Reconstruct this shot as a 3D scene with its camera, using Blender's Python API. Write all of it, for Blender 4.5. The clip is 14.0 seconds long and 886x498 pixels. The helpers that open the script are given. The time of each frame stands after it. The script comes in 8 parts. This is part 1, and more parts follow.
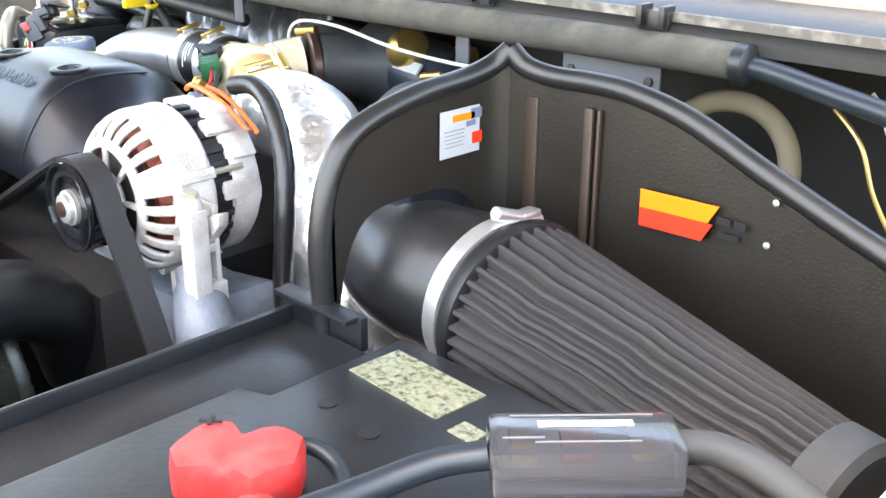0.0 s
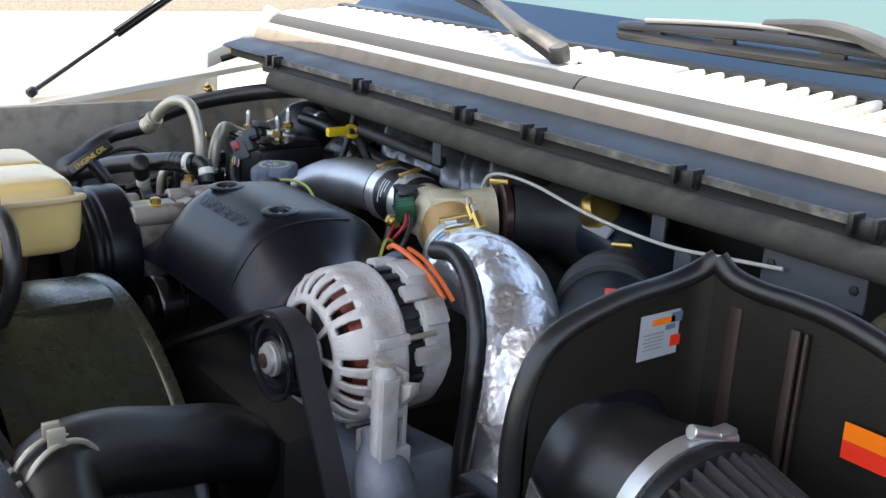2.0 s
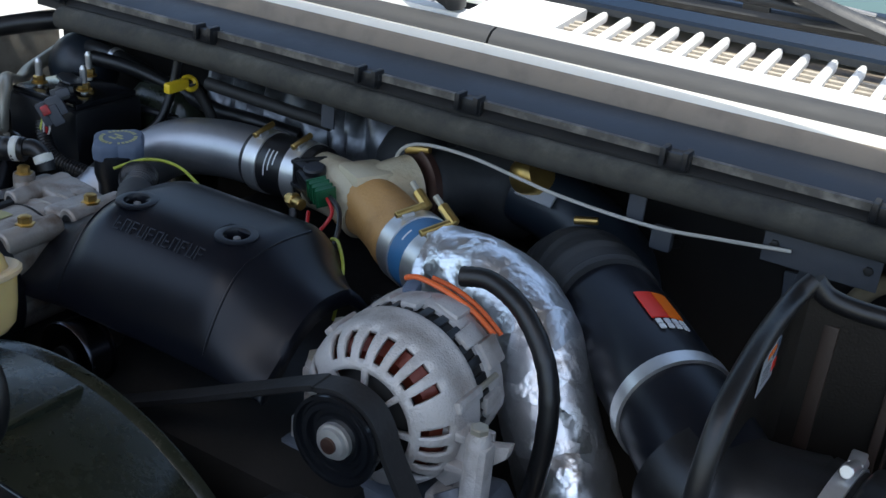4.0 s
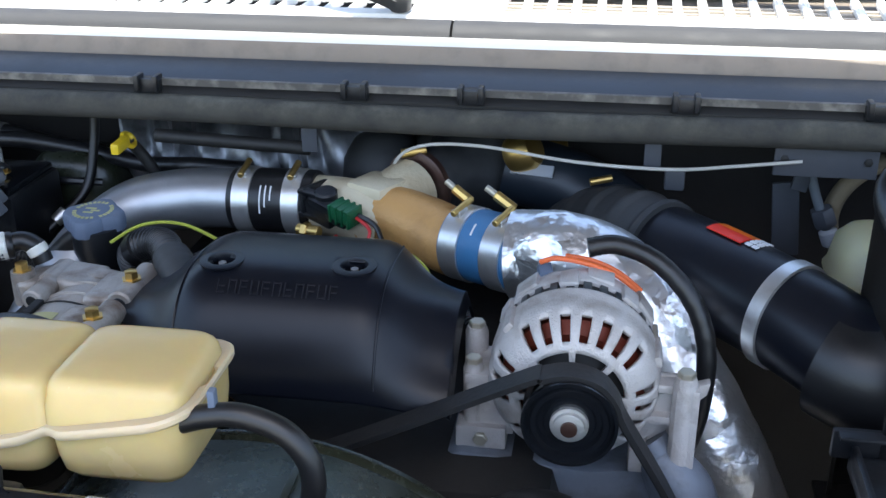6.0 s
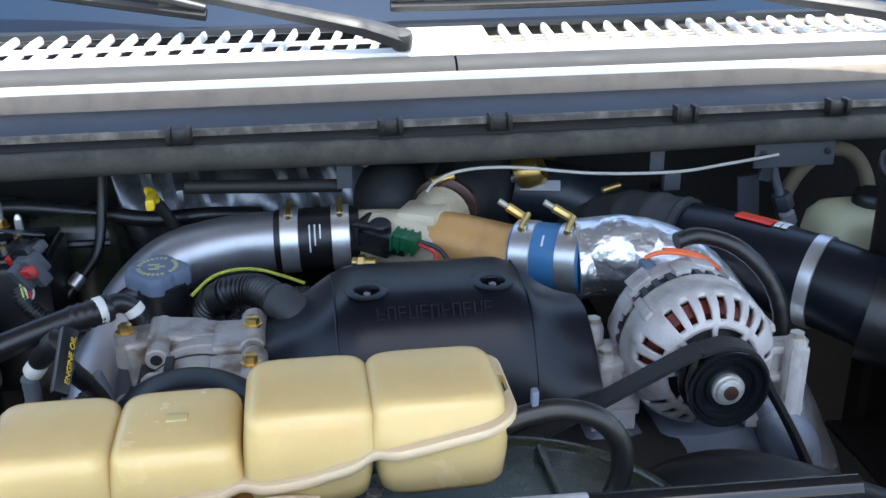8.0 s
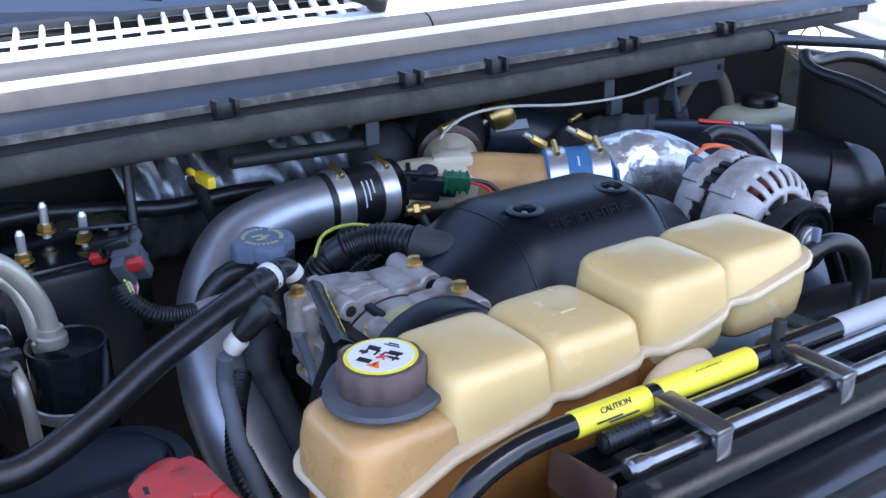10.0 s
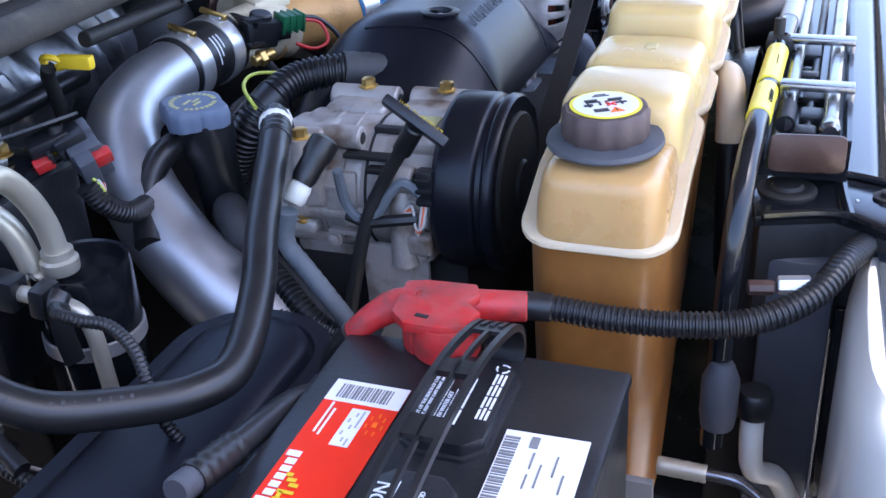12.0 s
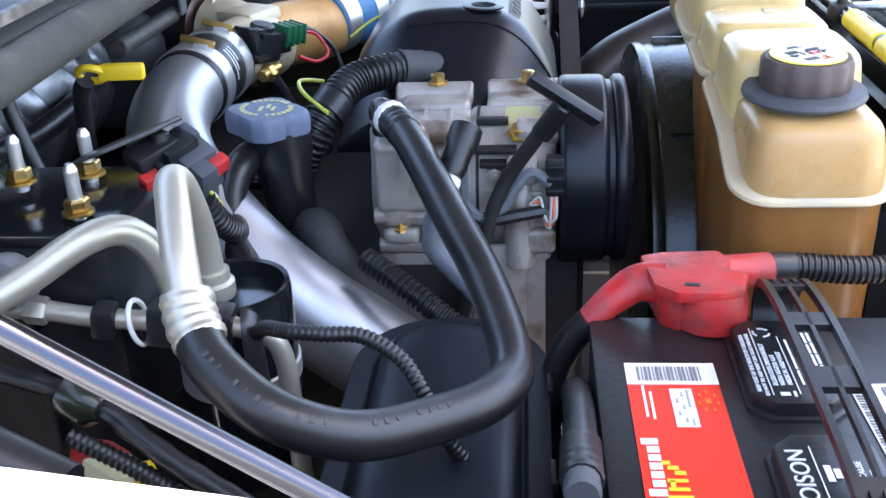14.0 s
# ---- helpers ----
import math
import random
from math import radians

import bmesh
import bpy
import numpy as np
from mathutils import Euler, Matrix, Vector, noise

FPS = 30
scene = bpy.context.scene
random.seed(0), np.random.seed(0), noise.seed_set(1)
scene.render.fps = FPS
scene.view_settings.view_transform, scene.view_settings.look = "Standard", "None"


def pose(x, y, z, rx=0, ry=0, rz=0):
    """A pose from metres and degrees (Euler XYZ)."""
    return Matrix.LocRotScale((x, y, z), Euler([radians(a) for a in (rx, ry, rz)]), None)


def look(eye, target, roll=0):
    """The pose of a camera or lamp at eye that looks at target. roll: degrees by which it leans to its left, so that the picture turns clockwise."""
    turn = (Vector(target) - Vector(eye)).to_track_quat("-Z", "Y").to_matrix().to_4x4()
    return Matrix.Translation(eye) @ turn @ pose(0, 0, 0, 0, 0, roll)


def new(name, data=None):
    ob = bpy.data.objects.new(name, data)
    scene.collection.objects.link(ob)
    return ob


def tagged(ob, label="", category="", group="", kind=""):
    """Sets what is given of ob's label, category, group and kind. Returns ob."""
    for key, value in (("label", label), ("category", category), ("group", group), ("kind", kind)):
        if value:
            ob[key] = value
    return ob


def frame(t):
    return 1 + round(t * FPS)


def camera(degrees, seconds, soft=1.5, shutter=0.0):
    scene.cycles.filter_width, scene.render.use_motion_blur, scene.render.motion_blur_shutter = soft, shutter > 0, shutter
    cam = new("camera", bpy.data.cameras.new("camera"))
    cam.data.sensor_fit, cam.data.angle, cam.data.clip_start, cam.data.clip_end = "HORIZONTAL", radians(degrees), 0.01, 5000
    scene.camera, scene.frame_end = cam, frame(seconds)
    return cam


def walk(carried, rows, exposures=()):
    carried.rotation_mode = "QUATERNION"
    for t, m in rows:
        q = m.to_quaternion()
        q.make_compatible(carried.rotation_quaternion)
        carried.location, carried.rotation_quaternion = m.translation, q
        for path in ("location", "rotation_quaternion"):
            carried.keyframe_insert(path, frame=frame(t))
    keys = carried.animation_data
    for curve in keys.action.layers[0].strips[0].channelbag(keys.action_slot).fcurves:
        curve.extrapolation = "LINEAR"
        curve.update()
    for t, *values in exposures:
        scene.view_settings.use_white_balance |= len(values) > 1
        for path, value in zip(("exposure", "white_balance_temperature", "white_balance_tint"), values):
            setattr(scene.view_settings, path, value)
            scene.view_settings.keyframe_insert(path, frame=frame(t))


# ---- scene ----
cam = camera(46.1, 14.0)
PATH = [
    (0, (0.674, -0.639, 1.412), (-0.624, 0.7, 0.687), 0.4),
    (0.5, (0.682, -0.644, 1.415), (-0.654, 0.681, 0.737), 0.6),
    (1, (0.65, -0.651, 1.461), (-0.754, 0.623, 0.824), 3.2),
    (1.5, (0.641, -0.654, 1.478), (-0.864, 0.526, 0.894), 4.3),
    (2, (0.636, -0.658, 1.491), (-0.889, 0.498, 0.908), 3.4),
    (2.5, (0.586, -0.647, 1.535), (-0.918, 0.506, 0.893), 4.1),
    (3, (0.528, -0.635, 1.584), (-0.899, 0.58, 0.886), 2.9),
    (3.5, (0.42, -0.707, 1.579), (-0.773, 0.719, 0.843), 4.1),
    (3.7, (0.357, -0.749, 1.591), (-0.709, 0.738, 0.784), 4.7),
    (5.8, (-0.068, -0.929, 1.601), (-0.353, 0.871, 0.778), 0.3),
    (6, (-0.088, -0.956, 1.587), (-0.385, 0.843, 0.765), -0.4),
    (6.5, (-0.138, -0.989, 1.568), (-0.31, 0.837, 0.77), 2.1),
    (7, (-0.215, -0.99, 1.58), (-0.18, 0.854, 0.807), 2.7),
    (7.5, (-0.347, -1.013, 1.593), (-0.273, 0.86, 0.895), 1.0),
    (8, (-0.468, -1.039, 1.602), (-0.205, 0.792, 0.843), -0.3),
    (8.2, (-0.518, -1.037, 1.601), (-0.19, 0.78, 0.832), -1.1),
    (10.3, (-1.098, -0.906, 1.544), (0.035, 0.556, 0.782), -1.0),
    (10.5, (-1.149, -0.883, 1.541), (0.05, 0.502, 0.739), -1.1),
    (11, (-1.227, -0.773, 1.532), (0.152, 0.407, 0.691), -3.8),
    (11.5, (-1.297, -0.663, 1.501), (0.268, 0.232, 0.634), -3.1),
    (12, (-1.387, -0.531, 1.486), (0.262, 0.102, 0.547), -3.4),
    (12.5, (-1.386, -0.463, 1.461), (0.284, 0.103, 0.518), -2.3),
    (13, (-1.397, -0.359, 1.453), (0.298, 0.024, 0.463), -1.8),
    (13.5, (-1.413, -0.248, 1.426), (0.353, -0.009, 0.519), -2.6),
    (14, (-1.413, -0.211, 1.418), (0.391, -0.049, 0.57), -2.5),
]
EXPO = [(0.0, 4.0, 7900, 8), (0.6, 3.4, 7800, 9), (1.5, 2.35, 7200, 9), (2.0, 2.05, 7100, 9), (3.0, 1.12, 6400, 5), (3.7, 1.12, 6200, 5), (5.8, 1.98, 6200, 7), (8.2, 2.0, 6100, 7), (10.3, 2.15, 5500, 17), (11.0, 2.5, 6000, 18), (11.5, 2.55, 5800, 18), (12.5, 2.6, 5700, 17), (13.2, 2.82, 6000, 15), (14.0, 2.98, 6300, 12)]
walk(cam, [(t, look(eye, target, roll)) for t, eye, target, roll in PATH], EXPO)

# ---------------------------------------------------------------- world and sun
SUN_AZ, SUN_EL = 172.0, 71.0          # compass bearing from +y towards +x, height
world = bpy.data.worlds.new("sky")
scene.world = world
world.use_nodes = True
wn = world.node_tree
sky = wn.nodes.new("ShaderNodeTexSky")
sky.sky_type = "NISHITA"
sky.sun_disc = False
sky.sun_elevation = radians(SUN_EL)
sky.sun_rotation = radians(SUN_AZ)
sky.air_density, sky.dust_density, sky.ozone_density = 1.0, 2.5, 0.5
bg = wn.nodes["Background"]
bg.inputs["Strength"].default_value = 0.15
wn.links.new(sky.outputs[0], bg.inputs[0])
sun = new("sun", bpy.data.lights.new("sun", "SUN"))
sun.data.energy, sun.data.angle, sun.data.color = 2.6, radians(0.6), (1.0, 0.95, 0.86)
sd = Vector((math.sin(radians(SUN_AZ)) * math.cos(radians(SUN_EL)), math.cos(radians(SUN_AZ)) * math.cos(radians(SUN_EL)), math.sin(radians(SUN_EL))))
sun.matrix_world = look(sd * 20, (0, 0, 0))

# ---------------------------------------------------------------- materials
def surf(name, col, rough=0.5, metal=0.0, mottle=0.12, dust=0.0, dust_col=(0.30, 0.27, 0.23), grain=220.0, bump=0.05,
         rvar=0.12, stain=0.0, stain_col=(0.1, 0.06, 0.03), coat=0.0, sss=0.0, sss_col=None, spec=0.5, big=14.0, vary=0.0):
    m = bpy.data.materials.new(name)
    m.use_nodes = True
    nt = m.node_tree
    n, l = nt.nodes, nt.links
    b = n["Principled BSDF"]
    tc = n.new("ShaderNodeTexCoord")
    n1 = n.new("ShaderNodeTexNoise")
    n1.inputs["Scale"].default_value, n1.inputs["Detail"].default_value, n1.inputs["Roughness"].default_value = big, 6, 0.6
    n2 = n.new("ShaderNodeTexNoise")
    n2.inputs["Scale"].default_value, n2.inputs["Detail"].default_value = grain, 4
    l.new(tc.outputs["Object"], n1.inputs["Vector"])
    l.new(tc.outputs["Object"], n2.inputs["Vector"])
    mix = n.new("ShaderNodeMix")
    mix.data_type = "RGBA"
    mix.inputs["A"].default_value = (*[c * (1 - mottle) for c in col], 1)
    mix.inputs["B"].default_value = (*[min(1, c * (1 + mottle)) for c in col], 1)
    l.new(n1.outputs["Fac"], mix.inputs["Factor"])
    out = mix.outputs["Result"]
    if vary:
        info = n.new("ShaderNodeObjectInfo")
        hsv = n.new("ShaderNodeHueSaturation")
        mr = n.new("ShaderNodeMapRange")
        mr.inputs["To Min"].default_value, mr.inputs["To Max"].default_value = 1 - vary, 1 + vary
        l.new(info.outputs["Random"], mr.inputs["Value"])
        l.new(mr.outputs["Result"], hsv.inputs["Value"])
        l.new(out, hsv.inputs["Color"])
        out = hsv.outputs["Color"]
    if stain:
        r = n.new("ShaderNodeValToRGB")
        r.color_ramp.elements[0].position, r.color_ramp.elements[1].position = 0.48, 0.7
        n3 = n.new("ShaderNodeTexNoise")
        n3.inputs["Scale"].default_value, n3.inputs["Detail"].default_value = big * 2.3, 8
        l.new(tc.outputs["Object"], n3.inputs["Vector"])
        l.new(n3.outputs["Fac"], r.inputs["Fac"])
        k = n.new("ShaderNodeMath")
        k.operation = "MULTIPLY"
        k.inputs[1].default_value = stain
        l.new(r.outputs["Color"], k.inputs[0])
        m2 = n.new("ShaderNodeMix")
        m2.data_type = "RGBA"
        m2.inputs["B"].default_value = (*stain_col, 1)
        l.new(k.outputs[0], m2.inputs["Factor"])
        l.new(out, m2.inputs["A"])
        out = m2.outputs["Result"]
    rsock = None
    if dust:
        geo = n.new("ShaderNodeNewGeometry")
        sep = n.new("ShaderNodeSeparateXYZ")
        l.new(geo.outputs["Normal"], sep.inputs[0])
        up = n.new("ShaderNodeMapRange")
        up.inputs["From Min"].default_value, up.inputs["From Max"].default_value = -0.2, 1.0
        up.inputs["To Min"].default_value, up.inputs["To Max"].default_value = 0.25, 1.0
        l.new(sep.outputs["Z"], up.inputs["Value"])
        r2 = n.new("ShaderNodeValToRGB")
        r2.color_ramp.elements[0].position, r2.color_ramp.elements[1].position = 0.35, 0.75
        n4 = n.new("ShaderNodeTexNoise")
        n4.inputs["Scale"].default_value, n4.inputs["Detail"].default_value, n4.inputs["Roughness"].default_value = big * 1.7, 9, 0.72
        l.new(tc.outputs["Object"], n4.inputs["Vector"])
        l.new(n4.outputs["Fac"], r2.inputs["Fac"])
        k1 = n.new("ShaderNodeMath")
        k1.operation = "MULTIPLY"
        l.new(up.outputs["Result"], k1.inputs[0])
        l.new(r2.outputs["Color"], k1.inputs[1])
        k2 = n.new("ShaderNodeMath")
        k2.operation = "MULTIPLY"
        k2.inputs[1].default_value = dust
        l.new(k1.outputs[0], k2.inputs[0])
        m3 = n.new("ShaderNodeMix")
        m3.data_type = "RGBA"
        m3.inputs["B"].default_value = (*dust_col, 1)
        l.new(k2.outputs[0], m3.inputs["Factor"])
        l.new(out, m3.inputs["A"])
        out = m3.outputs["Result"]
        n5 = n.new("ShaderNodeTexNoise")
        n5.inputs["Scale"].default_value, n5.inputs["Detail"].default_value = 420, 3
        l.new(tc.outputs["Object"], n5.inputs["Vector"])
        r5 = n.new("ShaderNodeValToRGB")
        r5.color_ramp.elements[0].position, r5.color_ramp.elements[1].position = 0.60, 0.70
        l.new(n5.outputs["Fac"], r5.inputs["Fac"])
        k5 = n.new("ShaderNodeMath")
        k5.operation = "MULTIPLY"
        k5.inputs[1].default_value = min(0.3, 0.02 + 0.6 * dust)
        l.new(r5.outputs["Color"], k5.inputs[0])
        k6 = n.new("ShaderNodeMath")
        k6.operation = "MULTIPLY"
        l.new(k5.outputs[0], k6.inputs[0])
        l.new(up.outputs["Result"], k6.inputs[1])
        k7 = n.new("ShaderNodeMath")
        k7.operation = "MAXIMUM"
        l.new(k6.outputs[0], k7.inputs[0])
        l.new(k2.outputs[0], k7.inputs[1])
        l.new(k7.outputs[0], m3.inputs["Factor"])
        rsock = k7.outputs[0]
    l.new(out, b.inputs["Base Color"])
    rr = n.new("ShaderNodeMapRange")
    rr.inputs["To Min"].default_value, rr.inputs["To Max"].default_value = max(0.03, rough - rvar), min(1, rough + rvar)
    l.new(n1.outputs["Fac"], rr.inputs["Value"])
    if rsock:
        ad = n.new("ShaderNodeMath")
        ad.operation = "ADD"
        ad.use_clamp = True
        l.new(rr.outputs["Result"], ad.inputs[0])
        l.new(rsock, ad.inputs[1])
        l.new(ad.outputs[0], b.inputs["Roughness"])
    else:
        l.new(rr.outputs["Result"], b.inputs["Roughness"])
    b.inputs["Metallic"].default_value = metal
    b.inputs["Coat Weight"].default_value = coat
    b.inputs["Specular IOR Level"].default_value = spec
    if sss:
        b.inputs["Subsurface Weight"].default_value = sss
        b.inputs["Subsurface Radius"].default_value = sss_col or (0.02, 0.012, 0.004)
        b.inputs["Subsurface Scale"].default_value = 1.0
    bp = n.new("ShaderNodeBump")
    bp.inputs["Strength"].default_value, bp.inputs["Distance"].default_value = bump, 0.002
    l.new(n2.outputs["Fac"], bp.inputs["Height"])
    l.new(bp.outputs["Normal"], b.inputs["Normal"])
    return m


PLASTIC = surf("black_plastic", (0.007, 0.008, 0.010), 0.34, dust=0.13, dust_col=(0.11, 0.10, 0.095), bump=0.12)
COVER = surf("engine_cover_plastic", (0.005, 0.006, 0.010), 0.31, spec=0.30, dust=0.05, dust_col=(0.10, 0.095, 0.09), grain=1400, bump=0.05, mottle=0.05, rvar=0.05)
SHIELD = surf("heat_shield_plastic", (0.011, 0.009, 0.007), 0.42, spec=0.35, dust=0.10, dust_col=(0.10, 0.08, 0.06), grain=500, bump=0.2)
GLOSSY = surf("glossy_black_plastic", (0.006, 0.007, 0.009), 0.12, dust=0.06, dust_col=(0.10, 0.10, 0.10), bump=0.03)
RUBBER = surf("black_rubber", (0.008, 0.008, 0.009), 0.34, dust=0.12, dust_col=(0.13, 0.12, 0.105), bump=0.08)
DUSTY = surf("dusty_grey_rubber", (0.034, 0.032, 0.028), 0.75, dust=0.75, dust_col=(0.17, 0.16, 0.125), stain=0.6, stain_col=(0.015, 0.014, 0.013), bump=0.3, grain=160)
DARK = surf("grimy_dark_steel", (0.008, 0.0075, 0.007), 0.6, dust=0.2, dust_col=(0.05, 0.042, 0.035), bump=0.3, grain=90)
BELT = surf("rubber_belt", (0.010, 0.010, 0.011), 0.55, dust=0.04, bump=0.2)
ALU = surf("cast_aluminium", (0.56, 0.55, 0.53), 0.42, metal=0.75, mottle=0.1, stain=0.35, stain_col=(0.20, 0.18, 0.15), bump=0.35, grain=420)
BRKT = surf("blue_grey_casting", (0.16, 0.18, 0.215), 0.5, metal=0.2, mottle=0.15, stain=0.5, stain_col=(0.05, 0.045, 0.04), bump=0.4, grain=200)
ALU2 = surf("weathered_cast_aluminium", (0.41, 0.375, 0.335), 0.42, metal=0.35, mottle=0.28, stain=1.0, dust=0.2, dust_col=(0.20, 0.15, 0.11), stain_col=(0.16, 0.11, 0.075), bump=0.4, grain=300)
ALTM = surf("pale_alternator_casting", (0.52, 0.49, 0.47), 0.5, metal=0.25, mottle=0.18, stain=0.7, stain_col=(0.24, 0.20, 0.165), dust=0.15, dust_col=(0.30, 0.26, 0.22), bump=0.5, grain=500)
PIPE = surf("silver_painted_pipe", (0.44, 0.445, 0.46), 0.40, metal=0.85, mottle=0.14, stain=0.25, stain_col=(0.26, 0.26, 0.28), bump=0.06, rvar=0.08)
STEEL = surf("bright_steel_band", (0.70, 0.69, 0.675), 0.36, metal=0.85, mottle=0.12, bump=0.06, stain=0.15, stain_col=(0.28, 0.26, 0.24), grain=160, big=40)
TUBE = surf("raw_aluminium_tube", (0.46, 0.425, 0.34), 0.4, metal=0.6, mottle=0.08, stain=0.3, stain_col=(0.36, 0.32, 0.26), bump=0.06)
BRASS = surf("yellow_zinc", (0.62, 0.42, 0.14), 0.32, metal=0.9, mottle=0.2, stain=0.3, bump=0.08)
SPIDER = surf("tan_cast_manifold", (0.62, 0.54, 0.38), 0.5, metal=0.15, mottle=0.12, stain=0.5, stain_col=(0.30, 0.17, 0.06), bump=0.4, grain=260, big=9)
RUSTY = surf("heat_browned_casting", (0.55, 0.30, 0.10), 0.45, metal=0.15, mottle=0.18, stain=0.5, stain_col=(0.22, 0.11, 0.04), bump=0.35, grain=260, big=9)
BLUE = surf("blue_silicone_hose", (0.04, 0.16, 0.34), 0.45, mottle=0.1, dust=0.25, dust_col=(0.25, 0.28, 0.30), bump=0.15)
NAVY = surf("navy_black_panel", (0.010, 0.015, 0.022), 0.36, dust=0.22, dust_col=(0.06, 0.065, 0.07), bump=0.05, big=6)
WHITE = surf("white_body_paint", (0.74, 0.71, 0.64), 0.32, mottle=0.03, dust=0.25, dust_col=(0.45, 0.41, 0.34), coat=0.5, bump=0.01)
TANPAINT = surf("dusty_beige_paint", (0.42, 0.37, 0.30), 0.6, dust=0.5, dust_col=(0.28, 0.24, 0.19), stain=0.4, stain_col=(0.12, 0.10, 0.08), bump=0.1)
LOUV = surf("white_louver_plastic", (0.78, 0.76, 0.72), 0.45, mottle=0.05, dust=0.25, dust_col=(0.5, 0.46, 0.4), bump=0.04, vary=0.05)
SEAL = surf("grey_weather_seal", (0.032, 0.032, 0.033), 0.6, dust=0.35, dust_col=(0.11, 0.105, 0.10), bump=0.12)
RED = surf("red_rubber_boot", (0.48, 0.016, 0.016), 0.32, dust=0.6, dust_col=(0.22, 0.11, 0.10), stain=0.6, stain_col=(0.13, 0.025, 0.02), big=26, bump=0.15, mottle=0.2)
REDL = surf("red_label", (0.74, 0.028, 0.008), 0.3, mottle=0.03, bump=0.01)
ORANGE = surf("orange_print", (0.86, 0.17, 0.006), 0.35, mottle=0.03, bump=0.01)
REDP = surf("red_print", (0.72, 0.030, 0.012), 0.35, mottle=0.03, bump=0.01)
PAPER = surf("white_label", (0.74, 0.74, 0.74), 0.4, mottle=0.04, bump=0.02, stain=0.12, stain_col=(0.4, 0.4, 0.4))
GREYL = surf("silver_grey_label", (0.34, 0.35, 0.37), 0.4, mottle=0.05, bump=0.02)
INK = surf("black_ink", (0.012, 0.012, 0.012), 0.5, mottle=0.02, bump=0.0)
YEL = surf("yellow_plastic", (0.72, 0.50, 0.02), 0.38, mottle=0.1, stain=0.2, stain_col=(0.3, 0.2, 0.03), bump=0.03)
FADEY = surf("faded_yellow_sticker", (0.42, 0.40, 0.18), 0.5, mottle=0.1, stain=0.4, stain_col=(0.30, 0.28, 0.17), bump=0.02)
YELL = surf("yellow_sticker", (0.80, 0.70, 0.04), 0.35, mottle=0.04, stain=0.15, stain_col=(0.35, 0.3, 0.05), bump=0.01)
OLIVE = surf("olive_yellow_plastic", (0.16, 0.145, 0.035), 0.5, dust=0.3, dust_col=(0.10, 0.08, 0.04), bump=0.05)
CAPBLUE = surf("faded_blue_plastic", (0.10, 0.13, 0.19), 0.55, dust=0.6, dust_col=(0.20, 0.22, 0.25), stain=0.3, stain_col=(0.05, 0.05, 0.07), bump=0.2)
TANKU = surf("pale_yellow_translucent_tank", (0.60, 0.45, 0.20), 0.24, mottle=0.16, stain=0.10, stain_col=(0.55, 0.33, 0.10), sss=0.35, sss_col=(0.03, 0.018, 0.006), bump=0.25, grain=34, big=10)
TANKM = surf("tan_stained_tank", (0.43, 0.265, 0.105), 0.26, mottle=0.2, stain=0.25, stain_col=(0.42, 0.22, 0.06), sss=0.35, sss_col=(0.03, 0.018, 0.006), bump=0.25, grain=34, big=10)
RAILM = surf("tarnished_steel_rail", (0.30, 0.30, 0.31), 0.22, metal=0.9, mottle=0.25, stain=0.5, stain_col=(0.06, 0.05, 0.045), bump=0.08)
TANKL = surf("amber_stained_tank", (0.22, 0.092, 0.022), 0.34, mottle=0.12, stain=0.35, stain_col=(0.36, 0.17, 0.04), sss=0.2, sss_col=(0.03, 0.014, 0.004), bump=0.5, grain=34, big=14)
TANKS = surf("milky_tank_seam", (0.58, 0.46, 0.30), 0.45, mottle=0.05, sss=0.3, sss_col=(0.02, 0.014, 0.006), bump=0.05)
MILK = surf("milky_white_plastic", (0.70, 0.68, 0.60), 0.4, mottle=0.05, sss=0.3, sss_col=(0.02, 0.018, 0.012), bump=0.03)
RESV = surf("yellowed_reservoir_plastic", (0.62, 0.60, 0.38), 0.4, mottle=0.1, sss=0.3, sss_col=(0.02, 0.018, 0.008), bump=0.03)
CAPBRN = surf("brown_black_ribbed_cap", (0.050, 0.034, 0.032), 0.5, mottle=0.25, dust=0.6, dust_col=(0.16, 0.12, 0.115), stain=0.4, stain_col=(0.10, 0.06, 0.05), bump=0.2)
FILT = surf("grey_pleated_gauze", (0.024, 0.021, 0.021), 0.85, dust=0.3, dust_col=(0.10, 0.09, 0.08), bump=0.6, grain=900)
FIREW = surf("dark_firewall", (0.012, 0.010, 0.009), 0.7, dust=0.35, dust_col=(0.045, 0.034, 0.027), bump=0.3, grain=70)
CONC = surf("pale_concrete_ground", (0.52, 0.49, 0.44), 0.9, mottle=0.12, stain=0.2, stain_col=(0.35, 0.32, 0.28), grain=40, bump=0.3, big=0.8)
BROWNIN = surf("brown_hood_liner", (0.045, 0.032, 0.022), 0.9, mottle=0.25, bump=0.6, grain=120)
# brown that carries the white step's shade, and the dusty tan of the right trough
STEPTAN = surf("dusty_tan_and_step_shade", (0.20, 0.165, 0.13), 0.5, dust=0.5, dust_col=(0.26, 0.22, 0.17), stain=0.4, stain_col=(0.06, 0.05, 0.045), bump=0.1)
STRUTM = surf("satin_strut_chrome", (0.085, 0.085, 0.10), 0.26, metal=1.0, mottle=0.05, bump=0.01, rvar=0.05)
INNERP = surf("dusty_inner_paint", (0.36, 0.33, 0.28), 0.55, dust=0.6, dust_col=(0.20, 0.175, 0.14), stain=0.5, stain_col=(0.09, 0.08, 0.065), bump=0.1)
SHROUD = surf("dusty_olive_grey_shroud", (0.017, 0.020, 0.012), 0.22, dust=0.16, dust_col=(0.05, 0.052, 0.036), bump=0.1)
